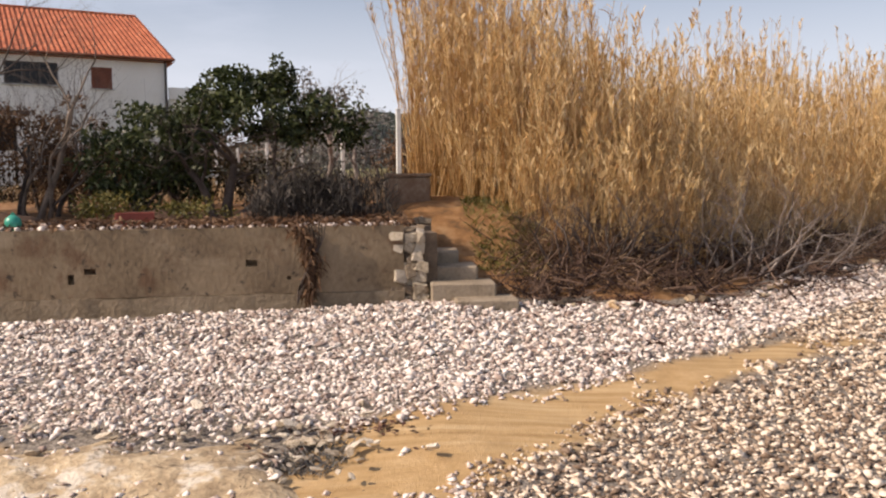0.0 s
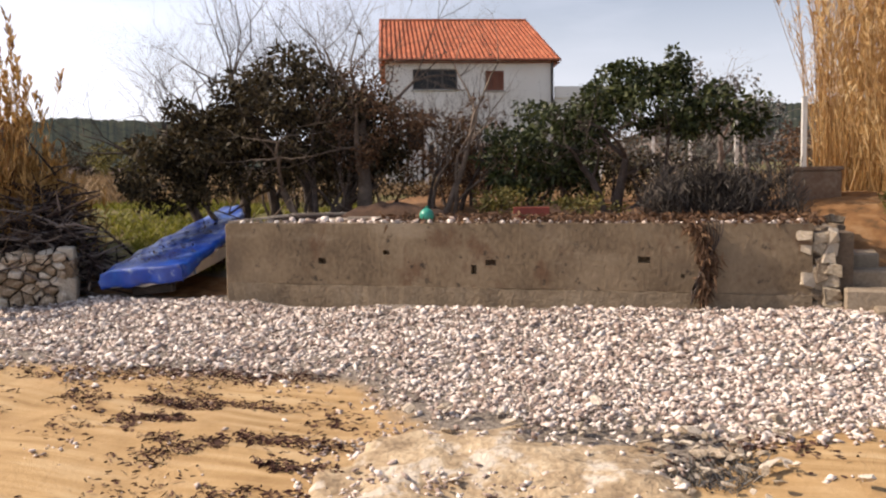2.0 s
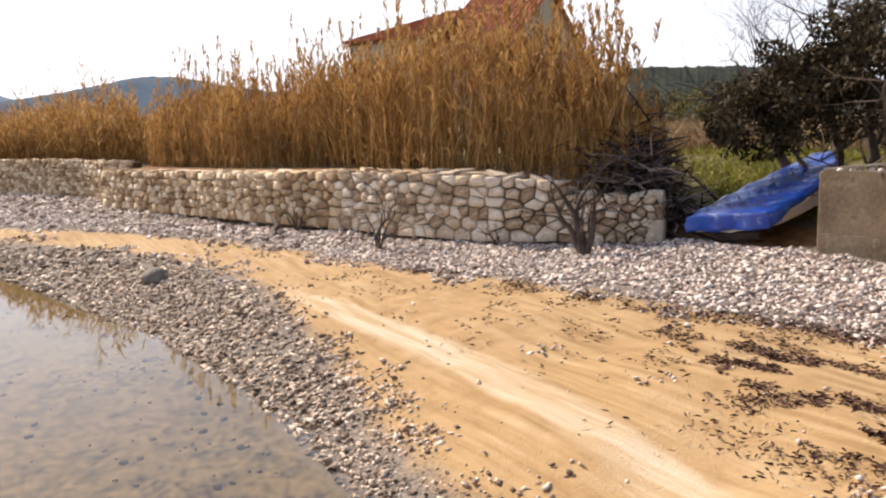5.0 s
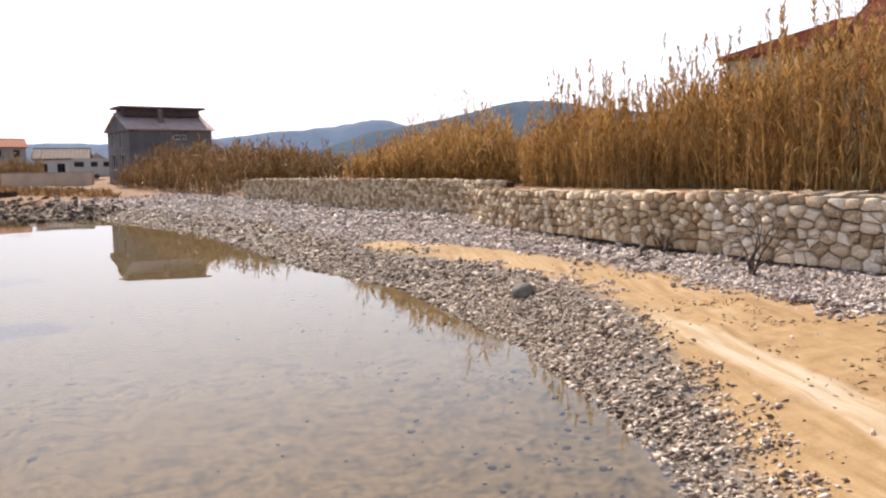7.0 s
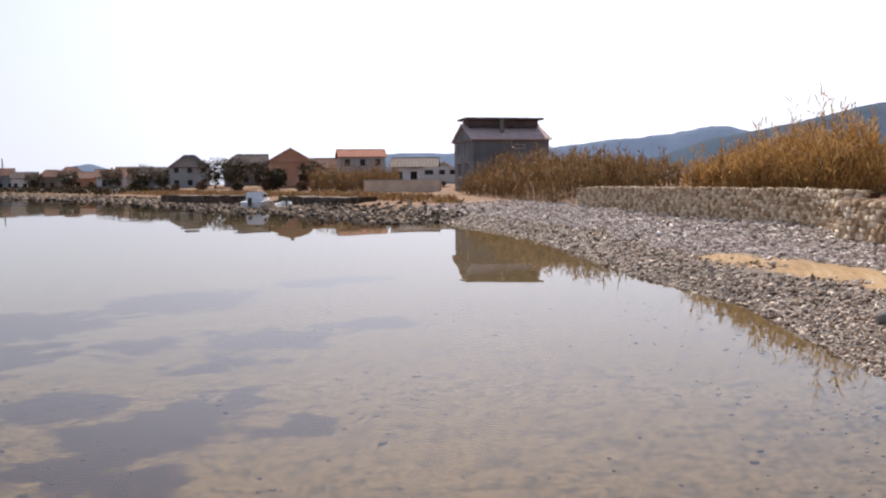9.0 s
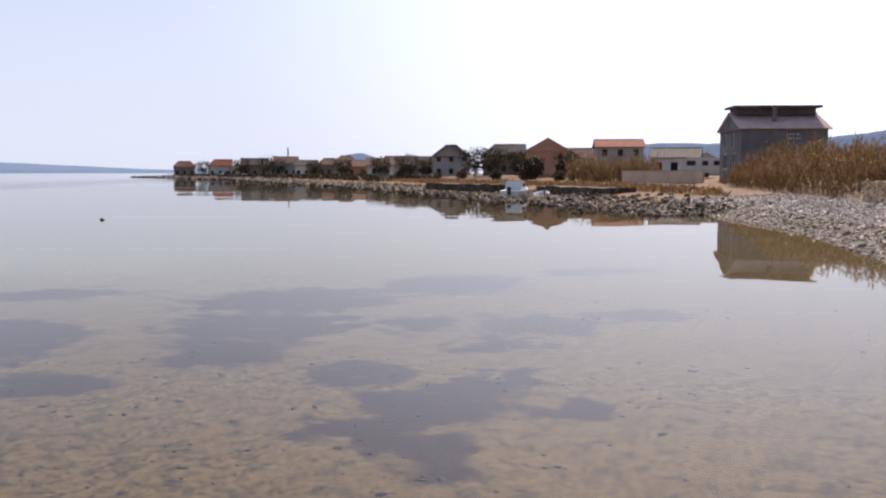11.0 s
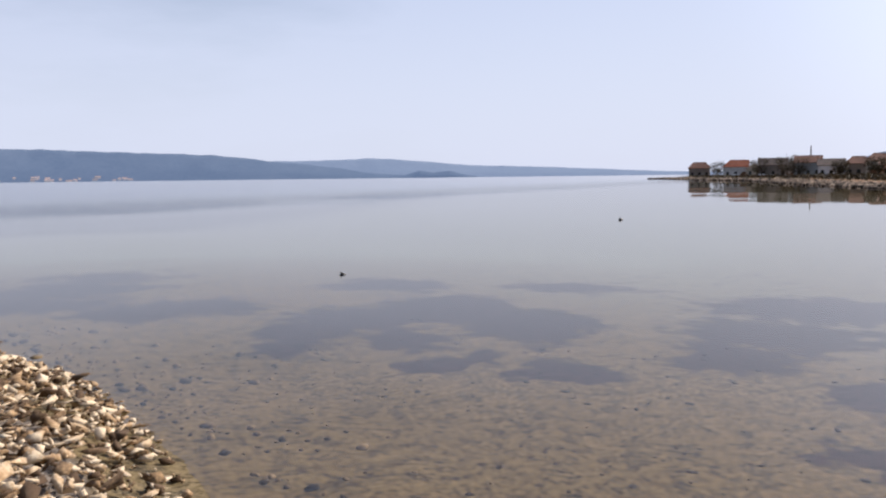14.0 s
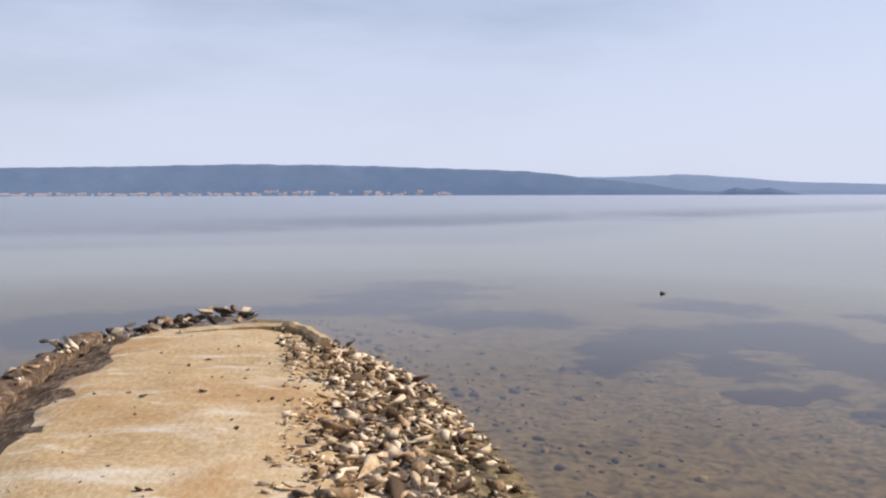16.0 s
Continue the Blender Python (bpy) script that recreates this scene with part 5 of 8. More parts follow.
village_house(117.3, 150, 7.4, 4.6, 2.1, PLASTER_ORANGE, TILE_DARK, "salmon orange house with a gable roof", gable_front=True, cols=2)
village_house(112.6, 160, 8.4, 5.4, 1.3, PLASTER_PALE, TILE_ORANGE, "pale grey house with a red tiled roof", turn=6)
village_house(109.2, 128, 6.6, 2.9, 1.3, PLASTER_WHITE, TILE_DARK, "low white house with a dark roof", turn=-4)
village_house(107.2, 140, 4.6, 2.5, 1.3, PLASTER_PALE, TILE_ORANGE, "small cottage with a red tiled roof", cols=2, floors=1, gable_front=True)
village_house(123.7, 190, 8.2, 5.0, 2.4, PLASTER_PALE, TILE_DARK, "grey house with a dark hipped roof", hips=(3, 3))
village_house(120.2, 178, 8.6, 4.6, 2.0, PLASTER_DARK, TILE_DARK, "dark stone house with a brown roof", hips=(2.5, 0))
village_house(126.0, 210, 6.0, 3.6, 1.6, PLASTER_PALE, TILE_DARK, "small grey house with a dark roof", cols=2, floors=1)
village_house(127.0, 235, 8.8, 4.0, 1.8, PLASTER_CREAM, TILE_RUST, "cream house with an orange roof")
village_house(129.6, 250, 9.5, 3.2, 1.6, PLASTER_ORANGE, TILE_RUST, "low salmon house with an orange roof", floors=1)
village_house(131.8, 275, 7.0, 4.0, 1.9, PLASTER_DARK, TILE_RUST, "stone house with a red roof", hips=(2, 2))
village_house(133.3, 295, 7.6, 3.8, 1.8, PLASTER_WHITE, TILE_DARK, "white house with a dark roof")
village_house(136.6, 320, 9.5, 4.4, 2.2, PLASTER_DARK, TILE_DARK, "dark house among trees")
village_house(138.8, 350, 9.0, 4.2, 2.4, PLASTER_WHITE, TILE_ORANGE, "white house with an orange roof on the point", hips=(2.5, 0))
village_house(141.0, 372, 8.6, 4.0, 2.2, PLASTER_DARK, TILE_RUST, "stone house with a red roof at the tip", hips=(2, 2))
village_house(128.4, 226, 7.0, 3.4, 1.7, PLASTER_WHITE, TILE_RUST, "low white house with a rust-red roof", cols=2, floors=1)
village_house(130.7, 258, 6.5, 4.6, 1.8, PLASTER_CREAM, TILE_RUST, "cream house with a rust-red hipped roof", hips=(2, 2), cols=2)
village_house(134.6, 300, 8.0, 4.8, 2.0, PLASTER_PALE, TILE_RUST, "grey house with a rust-red roof by the quay", cols=3)
village_house(135.7, 330, 7.0, 3.6, 1.9, PLASTER_WHITE, TILE_DARK, "white cottage with a dark roof by the quay", cols=2, floors=1)
village_house(137.7, 345, 6.0, 3.2, 2.0, PLASTER_CREAM, TILE_RUST, "small cream house with a rust-red roof", cols=2, floors=1, gable_front=True)
village_house(125.0, 205, 6.4, 3.4, 1.6, PLASTER_WHITE, TILE_DARK, "small white house between trees", cols=2, floors=1)
village_house(115.0, 172, 7.0, 3.6, 1.9, PLASTER_CREAM, TILE_RUST, "cream house with a rust-red roof behind reeds", cols=2, floors=1)

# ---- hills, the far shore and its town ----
def hill_material(name, low, high, haze_glow):
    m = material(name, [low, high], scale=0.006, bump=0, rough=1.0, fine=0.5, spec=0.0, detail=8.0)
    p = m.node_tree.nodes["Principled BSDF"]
    p.inputs["Emission Color"].default_value = (*haze_glow, 1)      # distance haze put in as a faint glow of the surface
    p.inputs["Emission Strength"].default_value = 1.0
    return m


# the blue in these tones is distance haze put into the hills' colours
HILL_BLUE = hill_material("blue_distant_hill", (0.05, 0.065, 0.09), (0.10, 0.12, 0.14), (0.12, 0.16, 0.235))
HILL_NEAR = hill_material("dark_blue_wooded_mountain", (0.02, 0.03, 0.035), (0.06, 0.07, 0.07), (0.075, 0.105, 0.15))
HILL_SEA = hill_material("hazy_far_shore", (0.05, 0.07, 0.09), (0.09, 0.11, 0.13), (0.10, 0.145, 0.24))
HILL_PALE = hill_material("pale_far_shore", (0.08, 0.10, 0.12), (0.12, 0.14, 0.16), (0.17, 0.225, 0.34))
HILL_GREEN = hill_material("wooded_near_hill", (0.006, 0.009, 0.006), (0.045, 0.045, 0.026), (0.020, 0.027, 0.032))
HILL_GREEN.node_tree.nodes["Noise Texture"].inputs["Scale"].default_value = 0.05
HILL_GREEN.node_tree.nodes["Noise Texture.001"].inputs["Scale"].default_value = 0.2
# the town's walls take the same painted haze glow
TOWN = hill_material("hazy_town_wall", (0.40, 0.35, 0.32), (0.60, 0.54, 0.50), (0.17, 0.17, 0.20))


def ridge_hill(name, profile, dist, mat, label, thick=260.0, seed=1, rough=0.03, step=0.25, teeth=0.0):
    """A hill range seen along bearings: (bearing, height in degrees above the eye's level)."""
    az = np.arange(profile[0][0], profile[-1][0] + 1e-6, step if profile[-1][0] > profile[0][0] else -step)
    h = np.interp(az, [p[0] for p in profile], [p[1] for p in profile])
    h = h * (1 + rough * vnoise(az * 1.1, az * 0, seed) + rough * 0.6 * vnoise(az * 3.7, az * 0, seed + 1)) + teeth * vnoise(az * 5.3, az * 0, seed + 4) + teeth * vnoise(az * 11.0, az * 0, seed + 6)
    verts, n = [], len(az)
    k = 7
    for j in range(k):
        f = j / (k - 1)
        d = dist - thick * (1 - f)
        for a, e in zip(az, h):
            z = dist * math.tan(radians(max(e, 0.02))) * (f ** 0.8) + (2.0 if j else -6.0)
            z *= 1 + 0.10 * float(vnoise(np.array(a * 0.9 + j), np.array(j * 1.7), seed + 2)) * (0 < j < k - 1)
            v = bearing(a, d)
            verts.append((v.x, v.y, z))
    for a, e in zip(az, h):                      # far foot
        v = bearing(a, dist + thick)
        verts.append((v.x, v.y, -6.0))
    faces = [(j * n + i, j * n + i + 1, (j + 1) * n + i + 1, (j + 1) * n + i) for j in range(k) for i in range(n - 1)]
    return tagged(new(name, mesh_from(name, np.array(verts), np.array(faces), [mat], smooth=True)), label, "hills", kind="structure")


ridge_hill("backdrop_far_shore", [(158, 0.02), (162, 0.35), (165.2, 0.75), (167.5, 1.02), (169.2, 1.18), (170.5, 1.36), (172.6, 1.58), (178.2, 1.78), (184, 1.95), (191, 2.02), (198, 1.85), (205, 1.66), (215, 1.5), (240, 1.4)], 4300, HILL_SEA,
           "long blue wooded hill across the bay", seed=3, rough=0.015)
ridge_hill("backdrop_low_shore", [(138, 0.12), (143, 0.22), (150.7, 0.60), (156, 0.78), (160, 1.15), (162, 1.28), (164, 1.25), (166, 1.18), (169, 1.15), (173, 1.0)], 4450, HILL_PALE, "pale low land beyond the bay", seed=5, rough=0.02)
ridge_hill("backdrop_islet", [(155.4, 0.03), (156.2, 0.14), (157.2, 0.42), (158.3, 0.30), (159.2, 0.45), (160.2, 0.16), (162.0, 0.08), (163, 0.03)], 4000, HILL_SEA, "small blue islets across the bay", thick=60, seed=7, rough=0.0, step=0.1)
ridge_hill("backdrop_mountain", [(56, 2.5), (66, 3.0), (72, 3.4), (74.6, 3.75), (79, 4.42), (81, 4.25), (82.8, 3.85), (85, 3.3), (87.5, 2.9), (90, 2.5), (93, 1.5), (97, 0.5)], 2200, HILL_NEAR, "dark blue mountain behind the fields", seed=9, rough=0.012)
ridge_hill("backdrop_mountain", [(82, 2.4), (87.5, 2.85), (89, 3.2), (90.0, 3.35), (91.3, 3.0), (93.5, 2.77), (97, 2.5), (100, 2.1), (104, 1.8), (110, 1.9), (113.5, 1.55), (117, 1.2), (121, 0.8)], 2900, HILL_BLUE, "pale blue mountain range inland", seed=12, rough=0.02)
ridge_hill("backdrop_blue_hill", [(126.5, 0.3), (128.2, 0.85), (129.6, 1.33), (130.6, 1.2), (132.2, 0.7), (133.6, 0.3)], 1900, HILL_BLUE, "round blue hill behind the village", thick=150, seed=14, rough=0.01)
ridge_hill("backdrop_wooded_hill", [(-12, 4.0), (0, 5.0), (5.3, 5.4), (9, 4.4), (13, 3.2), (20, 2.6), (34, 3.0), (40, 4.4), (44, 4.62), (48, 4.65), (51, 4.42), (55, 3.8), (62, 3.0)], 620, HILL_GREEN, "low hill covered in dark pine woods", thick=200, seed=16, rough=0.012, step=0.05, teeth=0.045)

rt = random.Random(77)
for k in range(120):           # the town along the far shore
    az = 177.5 + rt.random() ** 0.9 * 28
    p = bearing(az, 3985 - rt.uniform(0, 60))
    w, h = rt.uniform(8, 24), rt.uniform(4, 9)
    z = rt.choice((0, 2, 5, 9, 14)) if az < 190 else rt.choice((0, 2, 5))
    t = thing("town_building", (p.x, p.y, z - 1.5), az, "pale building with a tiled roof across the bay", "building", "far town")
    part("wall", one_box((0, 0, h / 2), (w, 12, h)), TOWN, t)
    bm = bmesh.new()
    y0, y1 = -6.5, 6.5
    a = [bm.verts.new(v) for v in ((-w / 2 - 0.5, y0, h), (w / 2 + 0.5, y0, h), (w / 2 + 0.5, 0, h + 3), (-w / 2 - 0.5, 0, h + 3), (-w / 2 - 0.5, y1, h), (w / 2 + 0.5, y1, h))]
    for f in ((0, 1, 2, 3), (3, 2, 5, 4), (0, 3, 4), (1, 5, 2)):
        bm.faces.new([a[i] for i in f])
    part("roof", bm, TILE_PINK, t)

# small white house far up the valley
village_house(46.6, 150, 9, 3.0, 1.5, PLASTER_WHITE, TILE_DARK, "small white house far across the fields", floors=1)

# ---- the village waterfront ----
lw = tagged(new("wall_boundary"), "low tan block wall round a waterfront plot", "wall", kind="structure")
a, b = bearing(112.45, 97), bearing(107.4, 90)
d = b - a
WALL_TAN = material("tan_block_wall", [(0.50, 0.37, 0.25), (0.63, 0.48, 0.34), (0.72, 0.58, 0.43)], scale=0.8, bump=0.3, bump_scale=9)
bm = bmesh.new()
zb = 0.9
box(bm, ((a.x + b.x) / 2, (a.y + b.y) / 2, zb + 0.55), (d.length, 0.3, 1.5), rz=math.degrees(math.atan2(d.y, d.x)), bevel=0.02)
part("wall_run", bm, WALL_TAN, lw)
bm = bmesh.new()
box(bm, ((a.x + b.x) / 2, (a.y + b.y) / 2, zb + 1.33), (d.length + 0.1, 0.4, 0.08), rz=math.degrees(math.atan2(d.y, d.x)), bevel=0.01)
part("coping", bm, PLASTER_PALE, lw)

CARAVAN_WHITE = material("off_white_caravan_panel", [(0.50, 0.50, 0.48), (0.60, 0.60, 0.57)], scale=1.0, bump=0.05, rough=0.45)
cp = bearing(107.4, 104)
cv = thing("caravan", (cp.x, cp.y, z_at(cp.x, cp.y)), 108, "old white touring caravan parked on a plot", "caravan")
bm = bmesh.new()
prof = [(-2.35, 0.45), (2.3, 0.45), (2.45, 0.8), (2.4, 1.7), (2.1, 2.25), (-1.9, 2.35), (-2.3, 2.0), (-2.5, 1.2)]
loft(bm, [[(x, y, z) for x, z in prof] for y in (-1.0, 1.0)])
bmesh.ops.bevel(bm, geom=list(bm.edges), offset=0.06, segments=2, affect="EDGES")
body = part("body", bm, CARAVAN_WHITE, cv)
for x0, x1 in ((-1.9, -0.9), (-0.2, 0.5), (1.1, 1.9)):
    part("window", one_box(((x0 + x1) / 2, -1.0, 1.65), (x1 - x0, 0.06, 0.55), bevel=0.02), GLASS, body)
for x in (-0.35, 0.35):
    bm = bmesh.new()
    add_tube(bm, [(x, -1.0, 0.3), (x, -0.8, 0.3)], [0.3, 0.3], 14)
    part("wheel", bm, FRAME_DARK, cv)
part("jockey_leg", one_box((-2.2, 0, 0.22), (0.08, 0.08, 0.5)), METAL_GREY, cv)

# motor boat at the rocks
BOAT_WOOD = material("worn_boat_seat", [(0.20, 0.13, 0.08), (0.34, 0.24, 0.15)], scale=5, bump=0.2)
HULL_WHITE = material("white_boat_gelcoat", [(0.66, 0.67, 0.67), (0.78, 0.78, 0.78)], scale=1.0, bump=0.03, rough=0.3)
bp_ = bearing(119.4, 74)
mb = thing("motor_boat", (bp_.x, bp_.y, 0.0), 196, "small white cabin motor boat moored by rocks", "boat")
bm = bmesh.new()
rings = []
for x, half, keel, gun in ((-2.4, 0.85, -0.15, 0.55), (-1.0, 0.95, -0.22, 0.58), (0.6, 0.9, -0.22, 0.66), (1.8, 0.55, -0.12, 0.78), (2.5, 0.06, 0.15, 0.9)):
    rings.append([(x, -half, gun), (x, -half * 0.8, 0.05), (x, 0, keel), (x, half * 0.8, 0.05), (x, half, gun), (x, 0, gun - 0.03)])
loft(bm, rings)
part("hull", bm, HULL_WHITE, mb)
bm = bmesh.new()
prof = [(-1.2, 0.55), (0.9, 0.62), (0.45, 1.25), (-0.9, 1.35)]
loft(bm, [[(x, y, z) for x, z in prof] for y in (-0.7, 0.7)])
bmesh.ops.bevel(bm, geom=list(bm.edges), offset=0.06, segments=2, affect="EDGES")
cab = part("cabin", bm, HULL_WHITE, mb)
for y in (-0.71, 0.71):
    part("window", one_box((-0.2, y, 1.02), (0.9, 0.03, 0.3), bevel=0.01), GLASS, cab)
part("windscreen", one_box((0.70, 0, 0.98), (0.03, 1.2, 0.42), ry=-35), GLASS, cab)
part("outboard", one_box((-2.55, 0, 0.55), (0.3, 0.3, 0.7), bevel=0.06), FRAME_DARK, mb)

# a low dinghy beside it
dp = bearing(117.7, 73)
dg = thing("dinghy", (dp.x, dp.y, 0.0), 200, "low grey-white dinghy moored beside the motor boat", "boat")
bm = bmesh.new()
loft(bm, [[(x, -h2, gun), (x, -h2 * 0.75, -0.1), (x, h2 * 0.75, -0.1), (x, h2, gun), (x, h2 * 0.8, gun), (x, h2 * 0.6, 0.05), (x, -h2 * 0.6, 0.05), (x, -h2 * 0.8, gun)] for x, h2, gun in ((-1.5, 0.62, 0.36), (-0.3, 0.70, 0.36), (0.9, 0.55, 0.42), (1.6, 0.1, 0.52))])
part("hull", bm, HULL_WHITE, dg)
part("thwart", one_box((-0.5, 0, 0.26), (0.24, 1.2, 0.04), bevel=0.005), BOAT_WOOD, dg)

# white boats lying off the point
for az, dd in ((138.6, 330), (137.0, 315), (135.4, 300)):
    q2 = bearing(az, dd)
    wb = thing("white_boat", (q2.x, q2.y, 0), az, "white boat moored off the village quay", "boat", "moored boats")
    bm = bmesh.new()
    loft(bm, [[(x, -h2, 0.9), (x, -h2 * 0.7, -0.1), (x, h2 * 0.7, -0.1), (x, h2, 0.9)] for x, h2 in ((-4, 1.2), (0, 1.4), (2.5, 1.0), (4.4, 0.1))])
    part("hull", bm, HULL_WHITE, wb)
    part("cabin", one_box((-1.0, 0, 1.3), (3.2, 1.8, 1.0), bevel=0.15), HULL_WHITE, wb)

# mast at the quay
q2 = bearing(134.46, 330)
ms = thing("signal_mast", (q2.x, q2.y, 0.2), 0, "slender pale mast standing at the quay", "mast")
bm = bmesh.new()
add_tube(bm, [(0, 0, 0), (0, 0, 7), (0, 0, 11.4)], [0.35, 0.3, 0.2], 8)
part("pole", bm, PLASTER_PALE, ms)
part("crosstree", one_box((0, 0, 9.2), (1.2, 0.12, 0.12)), PLASTER_PALE, ms)

# rocky foreshore of the village
g7 = np.random.default_rng(70)
pts = []
line = [(-41, -12.5), (-55, -24.3), (-69, -36.5), (-88, -59.5), (-121, -109), (-178, -185), (-226, -301)]
for (ax, ay), (bx, by) in zip(line, line[1:]):
    length = math.hypot(bx - ax, by - ay)
    n = int(min(length * 34, 1500))
    t = g7.uniform(0, 1, n)
    off = g7.normal(0.8, 1.8, n) if ax > -50 else g7.beta(1.2, 2.2, n) * 11 - 1.5
    nxv, nyv = -(by - ay) / length, (bx - ax) / length
    pts.append(np.stack([ax + (bx - ax) * t + nxv * off, ay + (by - ay) * t + nyv * off], -1))
pts = np.concatenate(pts)
dist = np.hypot(pts[:, 0], pts[:, 1])
size = (0.10 + 0.0019 * dist)[:, None] * g7.uniform(0.5, 1.4, (len(pts), 3)) * np.array([1, 1, 0.75])
z = np.maximum(ground_height(pts[:, 0], pts[:, 1]), -0.05) + 0.1 * size[:, 2]
v, f = scatter(pebble_shapes(8, 1, 0.28), np.concatenate([pts, z[:, None]], 1), size, rotations(len(pts), 0.5))
tagged(new("shore_rocks", mesh_from("shore_rocks", v, f, [ROCK_FAR])), "dark weedy boulders along the village shore", "rocks", kind="stuff")

# broken quay beside the motor boat
quay = tagged(new("quay"), "ruined stone quay with a rough concrete top", "quay", kind="structure")
for az0, az1, d0, d1, zt in ((125.5, 121.0, 96, 84, 0.9), (118.2, 113.5, 79, 66, 0.85)):
    a, b = bearing(az0, d0), bearing(az1, d1)
    d = b - a
    bm = bmesh.new()
    rings = []
    for k in range(15):
        p = a + d * (k / 14)
        s = Vector((-d.y, d.x, 0)).normalized() * (2.2 + 0.3 * rt.uniform(-1, 1))
        j = Vector((d.y, -d.x, 0)).normalized() * rt.uniform(-0.25, 0.25)
        zz = zt + rt.uniform(-0.06, 0.06)
        rings.append([p + j + Vector((0, 0, -0.6)), p + s + Vector((0, 0, -0.6)), p + s + Vector((0, 0, zz)), p + j + Vector((0, 0, zz))])
    loft(bm, rings)
    part("quay_block", bm, ROCK_FAR, quay)

# ---- plants ----
REED_GOLD = material("dry_reed_gold", [(0.35, 0.195, 0.072), (0.64, 0.42, 0.175), (0.80, 0.62, 0.36)], scale=1.2, bump=0, island=0.5, rough=0.7, translucent=0.35)
REED_DARK = material("marsh_reed_dark", [(0.10, 0.055, 0.022), (0.235, 0.13, 0.048), (0.35, 0.215, 0.09)], scale=1.2, bump=0, island=0.5, rough=0.7, translucent=0.3)
REED_BROWN = material("dry_reed_brown", [(0.21, 0.10, 0.028), (0.43, 0.235, 0.065), (0.58, 0.37, 0.14)], scale=1.2, bump=0, island=0.5, rough=0.7, translucent=0.35)
LEAF_DARK = material("evergreen_leaf", [(0.016, 0.012, 0.007), (0.042, 0.033, 0.014), (0.10, 0.075, 0.038)], scale=2, bump=0, island=0.55, spec=0.2, rough=0.65, translucent=0.15)
LEAF_CITRUS = material("citrus_leaf", [(0.014, 0.020, 0.006), (0.034, 0.048, 0.014), (0.085, 0.098, 0.034)], scale=2, bump=0, island=0.55, spec=0.3, rough=0.5, translucent=0.2)
LEAF_BROWN = material("withered_leaf", [(0.05, 0.025, 0.012), (0.12, 0.06, 0.03), (0.20, 0.11, 0.055)], scale=2, bump=0, island=0.45, rough=0.8, translucent=0.15)
LEAF_YELLOW = material("yellow_weed_leaf", [(0.05, 0.05, 0.010), (0.12, 0.105, 0.020), (0.21, 0.17, 0.045)], scale=2, bump=0, island=0.45, rough=0.7, translucent=0.25)
LEAF_GREY = material("grey_shrub_leaf", [(0.07, 0.065, 0.06), (0.13, 0.125, 0.115), (0.22, 0.20, 0.18)], scale=2, bump=0, island=0.5, rough=0.8)
GRASS_DRY = material("dry_grass_blade", [(0.16, 0.10, 0.05), (0.29, 0.19, 0.10), (0.40, 0.29, 0.17)], scale=0.4, bump=0, island=0.4, rough=0.8, translucent=0.2)
GRASS_GREEN = material("spring_grass_blade", [(0.10, 0.11, 0.012), (0.22, 0.23, 0.03), (0.36, 0.33, 0.07)], scale=0.4, bump=0, island=0.4, rough=0.7, translucent=0.25)
BARK = material("grey_brown_bark", [(0.07, 0.05, 0.038), (0.14, 0.105, 0.08), (0.22, 0.17, 0.135)], scale=6, bump=0.6, bump_scale=40, rough=0.95)
BARK_PALE = material("pale_twig_bark", [(0.14, 0.11, 0.095), (0.23, 0.185, 0.16), (0.32, 0.27, 0.24)], scale=6, bump=0.4, bump_scale=40, rough=0.95)
BARK_DARK = material("dark_dead_wood", [(0.035, 0.026, 0.022), (0.075, 0.055, 0.045), (0.14, 0.11, 0.09)], scale=6, bump=0.5, bump_scale=40, rough=0.95)


UNDERGROWTH = material("dead_undergrowth", [(0.04, 0.02, 0.013), (0.13, 0.072, 0.042), (0.32, 0.21, 0.12)], scale=1.5, bump=0, island=0.5, rough=0.85, translucent=0.15)


def unit(v):
    return v / np.maximum(np.linalg.norm(v, axis=-1, keepdims=True), 1e-9)


def ribbons(base, direction, length, width, droop, facing=None):
    """Narrow leaves, three cross-lines each, that bend down by droop. Arrays of n."""
    n = len(base)
    d = unit(direction)
    sidev = unit(np.cross(d, rng.normal(0, 1, (n, 3)) if facing is None else facing))
    down = np.array([0, 0, -1.0])
    mid = base + d * (length * 0.5)[:, None] + down * (droop * length * 0.12)[:, None]
    tip = base + d * (length * 0.92)[:, None] + down * (droop * length * 0.55)[:, None]
    w = (sidev * width[:, None]) * 0.5
    v = np.stack([base - w * 0.5, base + w * 0.5, mid - w, mid + w, tip - w * 0.12, tip + w * 0.12], 1)
    f = np.array([[0, 1, 3, 2], [2, 3, 5, 4]])
    return v.reshape(-1, 3), (f[None] + (np.arange(n) * 6)[:, None, None]).reshape(-1, 4)


def stalks(base, top, bend, r0, r1):
    """Three-sided tapered stalks with one knee. Arrays of n."""
    n = len(base)
    mid = (base + top) / 2 + bend
    rings = []
    for c, r in ((base, r0), (mid, (r0 + r1) / 2), (top, r1)):
        for k in range(3):
            a = 2 * np.pi * k / 3
            rings.append(c + np.stack([np.cos(a) * r, np.sin(a) * r, np.zeros(n)], -1))
    v = np.stack(rings, 1)
    f = []
    for j in (0, 3):
        for k in range(3):
            f.append([j + k, j + (k + 1) % 3, j + 3 + (k + 1) % 3, j + 3 + k])
    f = np.array(f)
    return v.reshape(-1, 3), (f[None] + (np.arange(n) * 9)[:, None, None]).reshape(-1, 4)


